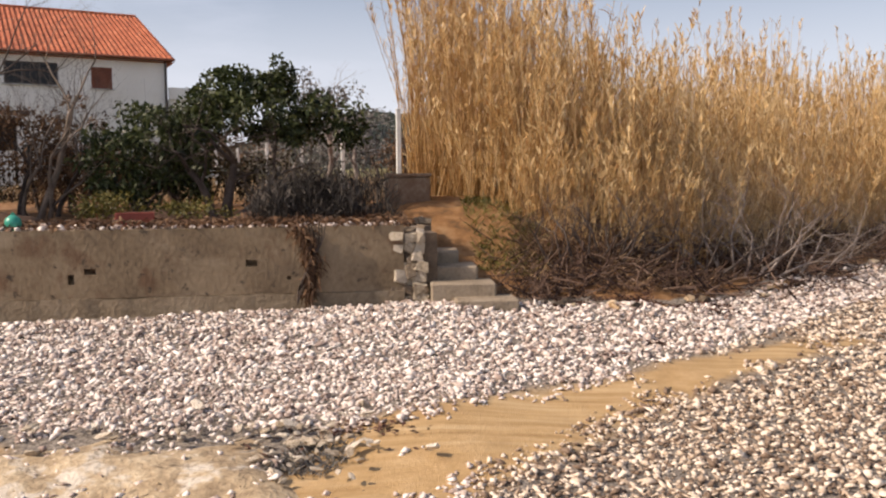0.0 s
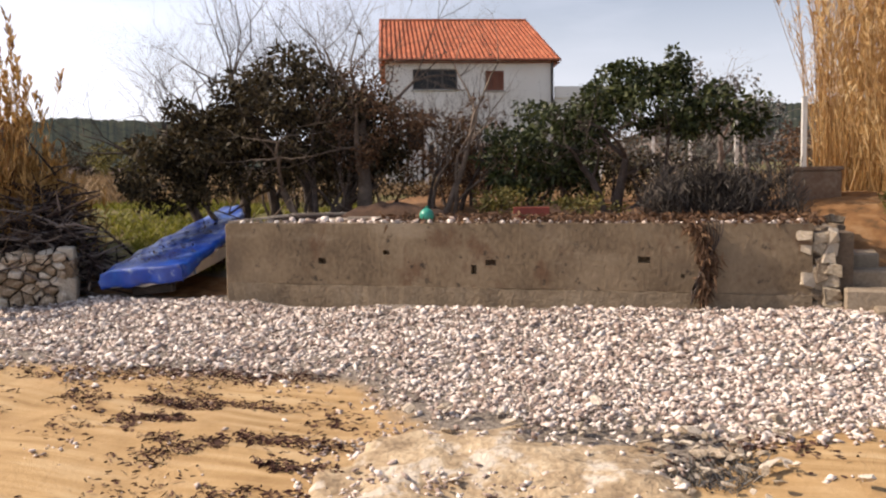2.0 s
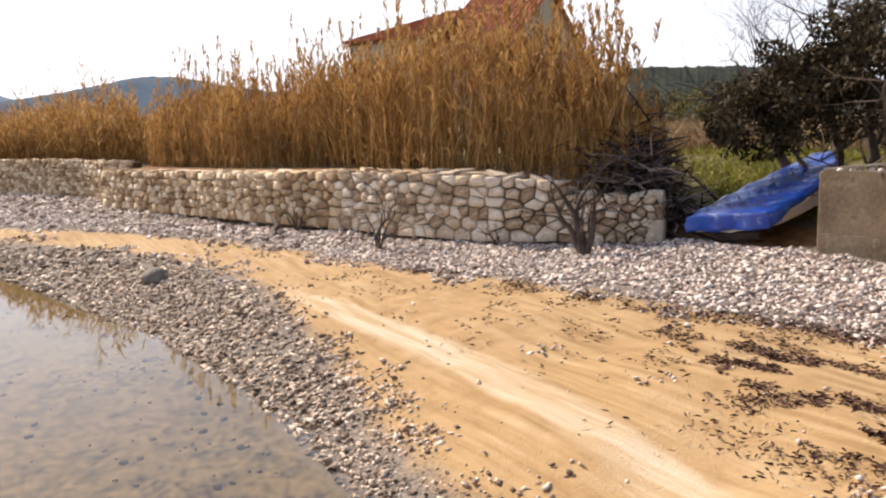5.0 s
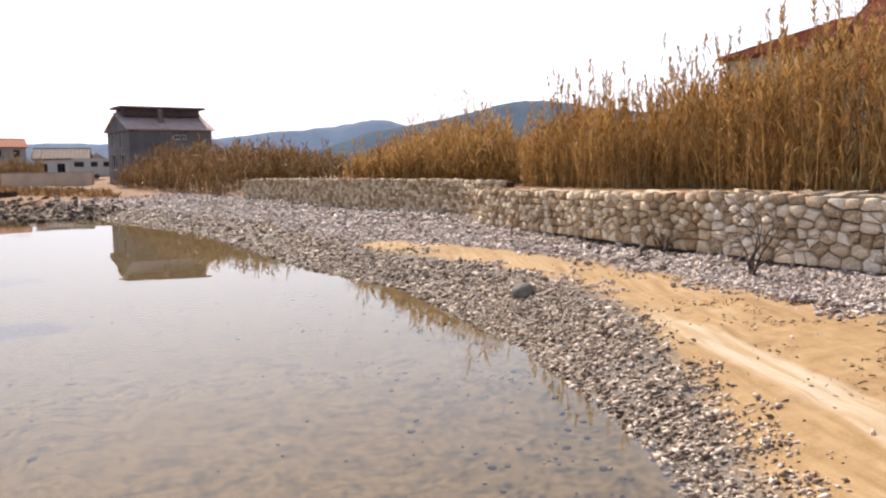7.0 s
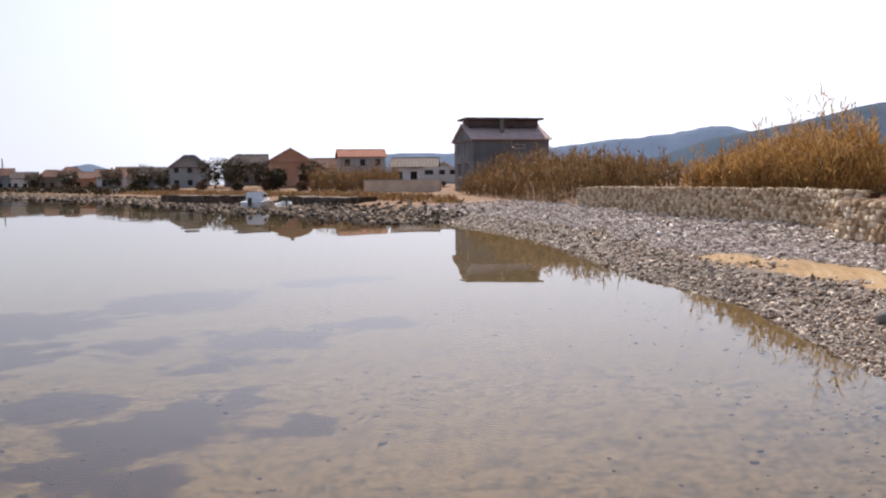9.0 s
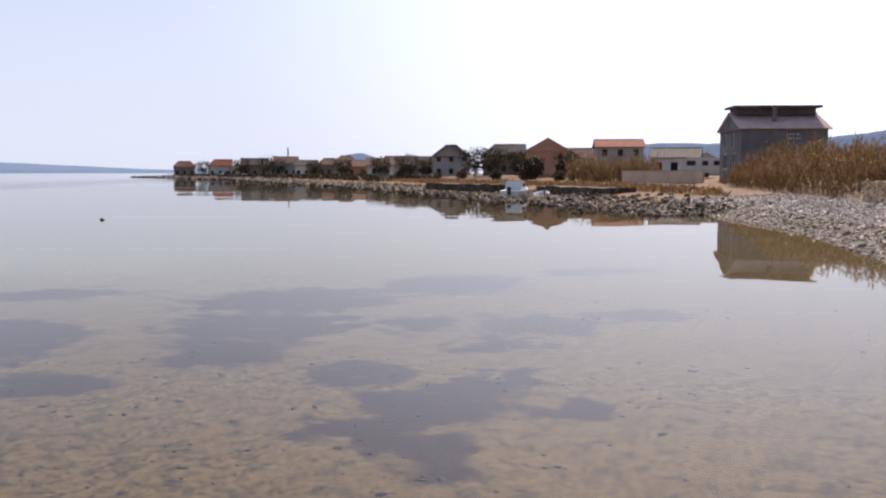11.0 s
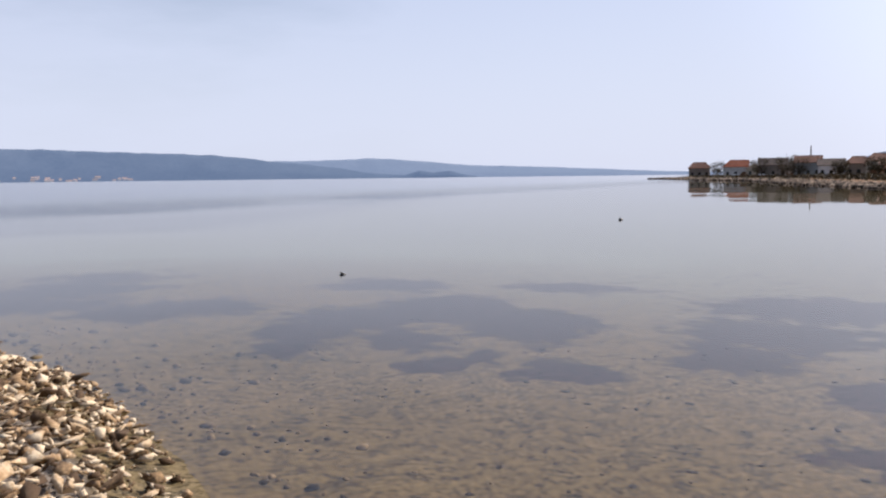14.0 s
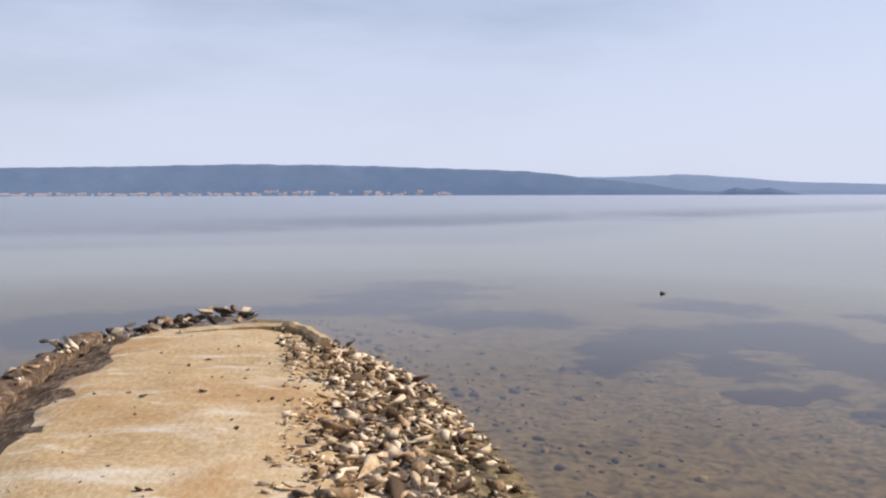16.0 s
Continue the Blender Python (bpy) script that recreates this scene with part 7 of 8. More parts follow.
# grey olive-like trees further back
for az, d, h in ((7.2, 20, 1.9), (9.2, 22, 2.0), (5.4, 24, 1.6)):
    tree("grey_tree", at(az, d), [dict(start=(0, 0, 0), direction=(0, 0, 1), length=1.1, radius=0.09, depth=4, seed=int(az * 10), up=0.4)], [((0, 0, h), (0.8, 0.8, 1.0), 30, 0.3, 1300, 0.10)], LEAF_GREY, BARK_PALE, "thin grey-leaved tree behind the garden")
for az, d in ((9.5, 27), (12.5, 30), (16, 33), (6.5, 33), (1.0, 26)):
    tree("background_tree", at(az, d), [dict(start=(0, 0, 0), direction=(0, 0, 1), length=0.9, radius=0.07, depth=4, seed=int(d * 3 + az), up=0.4)], [((0, 0, 1.1), (1.5, 1.1, 0.9), 34, 0.4, 1700, 0.12)], LEAF_GREY if d % 2 else LEAF_BROWN, BARK, "scrubby bush in the rough field behind", "bush")
tree("background_tree", at(3.8, 30), [dict(start=(0, 0, 0), direction=(0, 0, 1), length=1.2, radius=0.09, depth=3, seed=61)], [((0, 0, 1.6), (2.2, 1.5, 1.2), 40, 0.5, 2600, 0.16)], LEAF_GREY, BARK, "scrubby grey-green bush in the field", "bush")
for az, d, s, mat in ((44.6, 62, 1.0, LEAF_YELLOW), (47.5, 75, 1.2, LEAF_DARK), (42.0, 58, 1.1, LEAF_DARK), (51.0, 80, 1.1, LEAF_DARK), (40.0, 60, 1.3, LEAF_DARK)):
    tree("field_tree", at(az, d), [dict(start=(0, 0, 0), direction=(0, 0, 1), length=1.4, radius=0.12, depth=3, seed=int(d))], [((0, 0, 2.0 * s), (2.6 * s, 2.2, 1.6 * s), 50, 0.6, 3600, 0.22)], mat, BARK, "rounded tree at the edge of the field")
# trees between the village houses
rv = random.Random(9)
for az, d, s in ((125.4, 196, 1.2), (122.2, 172, 1.5), (120.9, 168, 1.4), (119.2, 160, 1.2), (128.4, 215, 1.3), (126.7, 205, 1.4), (130.9, 245, 1.3), (135.1, 300, 1.6), (135.8, 305, 1.8), (137.4, 320, 1.6), (139.9, 350, 1.5), (116.0, 140, 1.0), (132.8, 268, 1.2), (118.3, 132, 0.9)):
    p = bearing(az, d)
    tree("village_tree", (p.x, p.y, z_at(p.x, p.y) - 0.1), [dict(start=(0, 0, 0), direction=(0, 0, 1), length=1.6 * s, radius=0.16, depth=2, seed=int(az * 7))],
         [((0, 0, 2.4 * s), (2.4 * s, 2.0 * s, 1.7 * s), 40, 0.75 * s, 1500, 0.42)], LEAF_DARK, BARK, "dark bushy tree beside the village houses")

# brown leafless and withered bushes along the waterfront plots
for k in range(12):
    az = 114.0 + 24.0 * k / 11 + rv.uniform(-0.5, 0.5)
    d = float(np.interp(az, [114, 120, 126, 132, 140], [118, 140, 185, 250, 340])) * rv.uniform(0.96, 1.06)
    s_ = rv.uniform(0.5, 0.85)
    p = bearing(az, d)
    tree("village_bush", (p.x, p.y, z_at(p.x, p.y) - 0.1), [dict(start=(0, 0, 0), direction=(0, 0, 1), length=0.8 * s_, radius=0.08, depth=2, seed=500 + k)],
         [((0, 0, 1.1 * s_), (1.9 * s_, 1.2 * s_, 0.9 * s_), 26, 0.5 * s_, 700, 0.36)], LEAF_BROWN if k % 3 else LEAF_DARK, BARK, "low brown bush along the waterfront", "bush")

# grey-brown shrub hedge over the wall's end
LEAF_HEDGE = material("lavender_stalk", [(0.018, 0.014, 0.011), (0.042, 0.034, 0.028), (0.095, 0.078, 0.064)], scale=2, bump=0, island=0.5, rough=0.85)
LAV = thing("lavender_hedge", at(7.2, 10.55), 8, "dense grey-brown lavender hedge above the wall", "hedge")
c = np.concatenate([crown_shape(x, 0.0, 0.30 + 0.04 * math.sin(x * 4), 0.36, 0.34, 0.26, 16, 80 + int(x * 10)) for x in np.arange(-0.52, 0.56, 0.26)])
d0 = unit(rng.normal(0, 1, (9000, 3)) * np.array([0.5, 0.5, 0.3]) + np.array([0, 0, 0.9]))
v, f = ribbons(c[rng.integers(0, len(c), 9000)] + rng.normal(0, 0.09, (9000, 3)), d0, rng.uniform(0.08, 0.22, 9000), np.full(9000, 0.011), rng.uniform(0, 0.4, 9000))
part("foliage", mesh_from("foliage", v, f, [LEAF_HEDGE]), None, LAV)
sp = []
for k in range(26):
    x = rng.uniform(-0.6, 0.6)
    sp.append(([Vector((x, rng.uniform(-0.1, 0.1), 0.0)), Vector((x + rng.uniform(-0.15, 0.15), rng.uniform(-0.2, 0.2), 0.3))], [0.014, 0.008]))
part("stems", limbs_mesh("stems", sp, BARK_DARK), None, LAV)


BRUSH = material("dark_brushwood", [(0.016, 0.010, 0.009), (0.045, 0.030, 0.026), (0.11, 0.08, 0.066)], scale=9, bump=0.4, bump_scale=40, island=0.4, rough=0.95, spec=0.2)


BRUSH_RED = material("red_brown_brushwood", [(0.020, 0.011, 0.009), (0.065, 0.037, 0.028), (0.15, 0.098, 0.072)], scale=9, bump=0.4, bump_scale=40, island=0.5, rough=0.95, spec=0.2)


def sticks(n, centre, spread, length, radius, mat, name, label, category, seed, flat=0.35, bend=0.12):
    """A tangle of dry sticks heaped on the ground."""
    g = np.random.default_rng(seed)
    vs, fs, off = [], [], 0
    for k in range(n):
        x, y = centre[0] + g.normal(0, spread[0]), centre[1] + g.normal(0, spread[1])
        z = z_at(x, y) + abs(g.normal(0, spread[2]))
        a, e = g.uniform(0, 2 * np.pi), g.normal(0, flat)
        ln = length * g.uniform(0.4, 1.3)
        d = Vector((math.cos(a) * math.cos(e), math.sin(a) * math.cos(e), math.sin(e) + 0.05))
        p0 = Vector((x, y, z))
        p1 = p0 + d * ln * 0.5 + Vector(g.normal(0, bend * ln * 0.5, 3))
        p2 = p0 + d * ln
        r = radius * g.uniform(0.4, 1.3)
        v, f = tube([p0, p1, p2], [r, r * 0.8, r * 0.4], 4, close=False)
        vs += [q[:] for q in v]
        fs += [tuple(i + off for i in q) for q in f]
        off += len(v)
    return tagged(new(name, mesh_from(name, np.array(vs), fs, [mat])), label, category, kind="stuff")


sticks(420, (2.5, 10.25), (0.75, 0.34, 0.09), 0.42, 0.010, BRUSH_RED, "brushwood", "tangle of dark dead branches below the reeds", "brushwood", 90, flat=0.5)
sticks(220, (1.35, 9.75), (0.28, 0.20, 0.06), 0.34, 0.009, BRUSH_RED, "brushwood", "low heap of dark twigs beside the steps", "brushwood", 95, flat=0.5)
sticks(420, (4.3, 11.8), (0.8, 0.5, 0.12), 0.5, 0.010, BRUSH_RED, "brushwood", "tangle of dark dead branches below the reeds", "brushwood", 91, flat=0.6)
sticks(360, (6.9, 14.2), (1.3, 0.8, 0.14), 0.55, 0.012, BRUSH_RED, "brushwood", "tangle of dark dead branches below the reeds", "brushwood", 92, flat=0.5)
sticks(560, (-9.75, 8.5), (0.36, 0.34, 0.33), 0.6, 0.018, BRUSH, "brushwood", "heap of dark cut branches behind the wall", "brushwood", 93, flat=0.4)
sticks(160, (-9.75, 8.4), (0.34, 0.3, 0.25), 0.6, 0.015, BARK_PALE, "brushwood", "grey cut branches on a brush heap", "brushwood", 94, flat=0.4)
# grey twiggy bushes before the reeds
for az, d, h, s in ((-19.2, 11.7, 0.62, 71), (-21.6, 12.3, 0.70, 72), (-16.2, 11.3, 0.42, 73), (-11.5, 10.9, 0.40, 74), (-9.2, 10.6, 0.5, 75)):
    tree("twiggy_bush", at(az, d), [dict(start=(0.12 * k - 0.2, 0.06 * (k % 2), 0), direction=(0.35 * (k - 2), 0.2 * (k % 3 - 1), 1), length=h, radius=0.022, depth=4, seed=s * 10 + k, spread=0.55, up=0.3, forks=(2, 3), steps=3) for k in range(7)], [], None,
         BARK_PALE if s in (71, 72) else BARK_DARK, "grey twiggy leafless bush before the reeds", "bush")


# dead bushes on the shingle in front of the rubble wall
def dead_bush(az, d, h, seed, stump, label):
    p = at(az, d)
    st = [dict(start=(0, 0, 0), direction=(0.25 * (k - 1.5), 0.15 * (k % 2) - 0.05, 1), length=h, radius=stump * (0.6 if k else 1), depth=3, seed=seed + k, spread=0.5, up=0.3, forks=(2, 2), steps=4, wiggle=0.2) for k in range(4)]
    return tree("dead_bush", p, st, [], None, BARK_DARK, label, "bush")


dead_bush(65.8, 12.7, 0.55, 301, 0.034, "leafless dead bush growing out of the shingle")
dead_bush(52.3, 11.3, 0.60, 311, 0.085, "gnarled dead stump with bare branches")
dead_bush(71.0, 15.2, 0.30, 321, 0.030, "low dead bush against the wall")
dead_bush(58.0, 12.3, 0.22, 331, 0.018, "small dry twig bush at the foot of the wall")

# ---- the covered boat ----
TARP = material("blue_tarpaulin", [(0.002, 0.030, 0.22), (0.004, 0.060, 0.42), (0.012, 0.13, 0.55)], scale=2.2, bump=0.5, bump_scale=9, rough=0.33, fine=0.3, spec=1.0, spots=(((0.30, 0.38, 0.52), 7.0, 0.58, 0.68, (1, 1, 1)), ((0.03, 0.03, 0.04), 11.0, 0.62, 0.68, (1, 1, 1))))
HULL_OLD = material("chalky_white_hull", [(0.52, 0.48, 0.40), (0.72, 0.68, 0.60), (0.80, 0.77, 0.70)], scale=3, bump=0.3, bump_scale=20, rough=0.75)
boat = thing("rowing_boat", (-7.82, 8.18, 0.79), 115.0, "old white rowing boat under a blue tarpaulin beside the wall", "boat")
boat.matrix_world = pose(-8.02, 8.50, 0.845, 0, 0, 101.0) @ pose(0, 0, 0, -6.4, -11.0, 0) @ Matrix.Diagonal((0.74, 1, 1, 1))
bm = bmesh.new()
rings = []
for x, half, keel, gun in ((0.0, 0.55, 0.03, 0.23), (0.5, 0.57, 0.01, 0.25), (1.3, 0.56, 0.0, 0.28), (2.2, 0.52, 0.0, 0.33), (3.0, 0.34, 0.05, 0.40), (3.6, 0.06, 0.18, 0.48)):
    rings.append([(x, -half, gun), (x, -half * 0.98, gun * 0.6), (x, -half * 0.90, keel + 0.03), (x, -half * 0.25, keel + 0.02), (x, 0, keel),
                  (x, half * 0.25, keel + 0.02), (x, half * 0.90, keel + 0.03), (x, half * 0.98, gun * 0.6), (x, half, gun)])
loft(bm, rings)
part("hull", bm, HULL_OLD, boat, smooth=False)
bm = bmesh.new()
for y in (-0.36, 0.36):
    add_tube(bm, [(0.1, y, 0.10), (1.5, y * 1.15, 0.07), (2.6, y, 0.10)], [0.022, 0.022, 0.02], 6)
part("bilge_keel", bm, HULL_OLD, boat)
bm = bmesh.new()             # the tarpaulin: slack between the gunwales, hanging over the near end and the sides
rows = []
NT = 27
for i, x in enumerate(np.linspace(-0.06, 3.5, 34)):
    half = float(np.interp(x, [-0.06, 0.5, 1.3, 2.2, 3.0, 3.6], [0.58, 0.60, 0.60, 0.55, 0.37, 0.10]))
    gun = float(np.interp(x, [0, 0.5, 1.3, 2.2, 3.0, 3.6], [0.24, 0.26, 0.29, 0.34, 0.41, 0.49]))
    hang = float(np.interp(x, [0, 0.45, 0.6, 1.4, 3.5], [0.17, 0.14, 0.095, 0.085, 0.07])) * (1 + 0.06 * math.sin(i * 0.8))
    ring = []
    for k in range(NT):
        u = k / (NT - 1) * 2 - 1
        if abs(u) > 0.7:
            t = (abs(u) - 0.7) / 0.3
            y, z = math.copysign(half + 0.006 * math.sin(i * 1.1 + k) + 0.02 * (1 - t), u), gun + 0.02 - hang * t
        else:
            y = u / 0.7 * half
            z = gun + 0.035 + 0.02 * (1 - (u / 0.7) ** 2) + 0.012 * math.sin(i * 0.9 + u * 5) + 0.012 * noise.noise((x * 4, y * 4, 0)) - 0.025 * max(0, math.sin(x * 3.1)) * (1 - abs(u))
        ring.append(bm.verts.new((x, y, z)))
    rows.append(ring)
for a, b in zip(rows, rows[1:]):
    for k in range(NT - 1):
        bm.faces.new((a[k], a[k + 1], b[k + 1], b[k]))
# flap over the near end
flap = []
for j in range(7):
    t = j / 6
    flap.append([bm.verts.new((-0.06 - 0.035 * math.sin(k * 0.9) * t - 0.03 * t, rows[0][k].co.y * (1 + 0.02 * t), rows[0][k].co.z * (1 - t) + (0.075 + 0.008 * math.sin(k * 0.7)) * t if abs(k / (NT - 1) * 2 - 1) <= 0.7 else rows[0][k].co.z - 0.04 * t)) for k in range(NT)])
for a, b in zip([rows[0]] + flap, flap):
    for k in range(NT - 1):
        try:
            bm.faces.new((a[k], b[k], b[k + 1], a[k + 1]))
        except ValueError:
            pass
tarp = part("tarpaulin", bm, TARP, boat, "sagging blue tarpaulin strewn with dry leaves", smooth=True)
sol = tarp.modifiers.new("thickness", "SOLIDIFY")
sol.thickness = 0.006
ROPE = material("pale_blue_rope", [(0.25, 0.36, 0.55), (0.35, 0.45, 0.62)], scale=20, bump=0.3)
for y in (0.63, -0.63):
    bm = bmesh.new()
    add_tube(bm, [(0.42, y * 0.91, 0.26), (0.42, y * 0.86, 0.06)], [0.016, 0.016], 5)
    part("rope", bm, ROPE, boat)
for k, (x, y) in enumerate(((0.2, 0.0), (2.0, 0.0))):
    bm = one_box((x, y, -0.05), (0.10, 0.6, 0.10), bevel=0.01)
    part("chock", bm, BARK_DARK, boat, "dark timber chock")

# fallen leaves lying on the tarpaulin
DRY_LEAF = material("fallen_dark_leaf", [(0.03, 0.02, 0.012), (0.08, 0.05, 0.03), (0.15, 0.09, 0.05)], scale=4, bump=0, island=0.5, rough=0.9)
n = 900
lx, ly = rng.uniform(0.15, 2.8, n), rng.normal(0, 0.28, n).clip(-0.5, 0.5)
lz = np.interp(lx, [0, 0.5, 1.3, 2.2, 3.0], [0.285, 0.305, 0.335, 0.385, 0.455]) + 0.010 + 0.018 * (1 - (ly / 0.55) ** 2)
bw = boat.matrix_world
lp = np.array([(bw @ Vector(p))[:] for p in zip(lx, ly, lz)])
v, f = ribbons(lp, rng.normal(0, 1, (n, 3)) * np.array([1, 1, 0.12]), rng.uniform(0.03, 0.08, n), rng.uniform(0.015, 0.035, n), np.full(n, 0.05), facing=np.tile(np.array([[0, 0, 1.0]]), (n, 1)))
tagged(new("fallen_leaves", mesh_from("fallen_leaves", v, f, [DRY_LEAF])), "dry leaves scattered on the tarpaulin", "leaves", kind="stuff")

# ---- garden things on and behind the wall ----
BALL = material("turquoise_plastic", [(0.02, 0.24, 0.17), (0.035, 0.33, 0.24)], scale=3, bump=0.02, rough=0.35)
wall_dir = Vector((math.cos(radians(WALL_TURN)), math.sin(radians(WALL_TURN)), 0))
wall_in = Vector((-wall_dir.y, wall_dir.x, 0))


def on_wall(s, back):
    p = WALL_A + wall_dir * s + wall_in * back
    return (p.x, p.y, WALL_TOP if back < 0.34 else max(WALL_TOP - 0.04, z_at(p.x, p.y)))


p = on_wall(2.46, 0.16)
ball = thing("float_ball", (p[0], p[1], p[2]), 0, "turquoise plastic net float lying on the wall", "float")
bm = bmesh.new()
bmesh.ops.create_uvsphere(bm, u_segments=20, v_segments=12, radius=0.083, matrix=pose(0, 0, 0.083))
sphere = part("shell", bm, BALL, ball, smooth=True)
bm = bmesh.new()
add_tube(bm, [(-0.02, 0, 0.165), (0.0, 0, 0.19), (0.02, 0, 0.165)], [0.008, 0.008, 0.008], 6)
part("lug", bm, BALL, sphere)

RED_PAINT = material("faded_red_plastic", [(0.20, 0.035, 0.02), (0.30, 0.06, 0.035)], scale=4, bump=0.1, rough=0.6)
p = on_wall(3.55, 0.75)
crate = thing("red_crate", (p[0], p[1], p[2]), 20, "faded red plastic crate half hidden in leaves", "crate")
for c, s in (((0, -0.13, 0.1), (0.40, 0.015, 0.2)), ((0, 0.13, 0.1), (0.40, 0.015, 0.2)), ((-0.2, 0, 0.1), (0.015, 0.27, 0.2)), ((0.2, 0, 0.1), (0.015, 0.27, 0.2)), ((0, 0, 0.01), (0.40, 0.26, 0.015))):
    part("panel", one_box(c, s, bevel=0.003), RED_PAINT, crate)

WOOD_GREY = material("weathered_grey_plank", [(0.22, 0.18, 0.14), (0.36, 0.31, 0.25), (0.46, 0.41, 0.34)], scale=3, bump=0.4, bump_scale=30, stretch=(1, 8, 8))
for s, back, ln, turn, tilt, h in ((0.35, 0.16, 0.75, 14, -6, 0.05), (1.15, 0.75, 0.7, -18, 0, 0.06), (0.75, 1.1, 0.8, 30, 0, 0.12), (1.55, 0.65, 0.5, 4, 0, 0.08)):
    p = on_wall(s, back)
    pl = thing("plank", (p[0], p[1], p[2] + h), WALL_TURN + turn, "weathered grey plank lying on the wall", "plank", "planks on the wall")
    part("board", one_box((0, 0, 0), (ln, 0.12, 0.03), bevel=0.004, ry=tilt), WOOD_GREY, pl)
p = on_wall(0.55, 1.2)
lg = thing("felled_log", (p[0], p[1], p[2]), 30, "dark fallen log on the soil", "log")
bm = bmesh.new()
add_tube(bm, [(-0.4, 0, 0.05), (0, 0.03, 0.06), (0.4, 0.02, 0.07)], [0.05, 0.06, 0.045], 9)
part("stem", bm, BARK_DARK, lg)
lg.matrix_world = pose(p[0], p[1], p[2], 0, 0, 30)

# a low red-brown soil bed edge behind the wall
# earth tones darkened to include the shadow lying on the mounds
SOIL_RED = material("red_brown_earth", [(0.026, 0.013, 0.008), (0.065, 0.032, 0.017), (0.115, 0.06, 0.032)], scale=4, bump=0.7, bump_scale=30, rough=0.95)
bed = tagged(new("soil_bank"), "mounds of red-brown garden earth behind the wall", "soil", kind="structure")
for s0, s1, back, hh in ((0.9, 2.4, 1.3, 0.26), (2.6, 4.6, 1.6, 0.20), (4.4, 6.2, 2.2, 0.22)):
    bm = bmesh.new()
    rings = []
    for k in range(12):
        s = s0 + (s1 - s0) * k / 11
        h = hh * math.sin(math.pi * (k + 0.3) / 11.6) ** 0.5 * random.uniform(0.85, 1.1)
        c = WALL_A + wall_dir * s + wall_in * back
        ring = []
        for j in range(9):
            t = j / 8
            q2 = c + wall_in * ((t - 0.5) * 0.9)
            ring.append((q2.x, q2.y, z_at(q2.x, q2.y) - 0.08 + (h + 0.08) * math.sin(math.pi * t) ** 0.8 + random.uniform(-0.012, 0.012)))
        ring.append((c.x, c.y, z_at(c.x, c.y) - 0.2))
        rings.append(ring)
    loft(bm, rings)
    part("mound", bm, SOIL_RED, bed, smooth=True)

# stones and litter along the top of the wall
g9 = np.random.default_rng(99)
n = 330
s = g9.uniform(0.15, WALL_LEN - 0.05, n)
back = g9.uniform(0.03, 0.5, n)
big = g9.lognormal(-3.75, 0.4, n).clip(0.012, 0.05) * np.where(s < 2.4, 1.05, 0.9)
pp = np.array([(WALL_A + wall_dir * a + wall_in * b)[:] for a, b in zip(s, back)])
pp[:, 2] = WALL_TOP + 0.35 * big
v, f = scatter(pebble_shapes(8), pp, big[:, None] * g9.uniform(0.7, 1.4, (n, 3)) * np.array([1.2, 1, 0.7]), rotations(n, 0.3))
PEBBLE = material("white_grey_limestone_pebble", [(0.29, 0.215, 0.18), (0.61, 0.505, 0.445), (0.80, 0.725, 0.665)], scale=9, bump=0.3, bump_scale=60, island=0.6, rough=0.85)
PEBBLE_WET = material("damp_brown_pebble", [(0.17, 0.112, 0.075), (0.47, 0.36, 0.265), (0.72, 0.605, 0.49)], scale=9, bump=0.3, bump_scale=60, island=0.75, rough=0.8)
tagged(new("wall_top_stones", mesh_from("wall_top_stones", v, f, [PEBBLE])), "pale stones strewn along the wall top", "stones", kind="stuff")
n = 2600
s, back = g9.uniform(1.9, WALL_LEN + 0.1, n), g9.uniform(0.02, 1.0, n) ** 1.2
pp = np.array([(WALL_A + wall_dir * a + wall_in * b)[:] for a, b in zip(s, back)])
pp[:, 2] = WALL_TOP + g9.uniform(0.0, 0.09, n)
v, f = ribbons(pp, g9.normal(0, 1, (n, 3)) * np.array([1, 1, 0.5]), g9.uniform(0.04, 0.11, n), g9.uniform(0.012, 0.04, n), g9.uniform(0, 0.8, n))
tagged(new("leaf_litter", mesh_from("leaf_litter", v, f, [LEAF_BROWN])), "brown dead leaves and twigs along the wall top", "litter", kind="stuff")

# dry creeper hanging down the wall
n = 700
t = g9.beta(1.0, 1.2, n)
cs = 5.36 + 0.07 * np.sin(t * 4.0) + 0.16 * t + g9.normal(0, 1, n) * (0.038 * (1 - t) ** 0.7 + 0.014) + np.where(g9.random(n) < 0.22, 0.09 * np.sin(np.pi * t), 0)
pp = np.array([(WALL_A + wall_dir * a - wall_in * b)[:] for a, b in zip(cs, g9.uniform(0.02, 0.11, n))])
pp[:, 2] = WALL_TOP + 0.05 - t * 0.86
v, f = ribbons(pp, g9.normal(0, 1, (n, 3)) * np.array([0.6, 0.6, 0.6]) + np.array([0, 0, -0.8]), g9.uniform(0.05, 0.14, n), g9.uniform(0.008, 0.03, n), g9.uniform(0, 0.8, n))
creeper = thing("creeper", on_wall(5.40, 0.1), 0, "withered brown creeper hanging down the concrete wall", "creeper")
me = mesh_from("leaves", v - np.array(on_wall(5.40, 0.1)), f, [LEAF_BROWN])
part("leaves", me, None, creeper)
vines = []
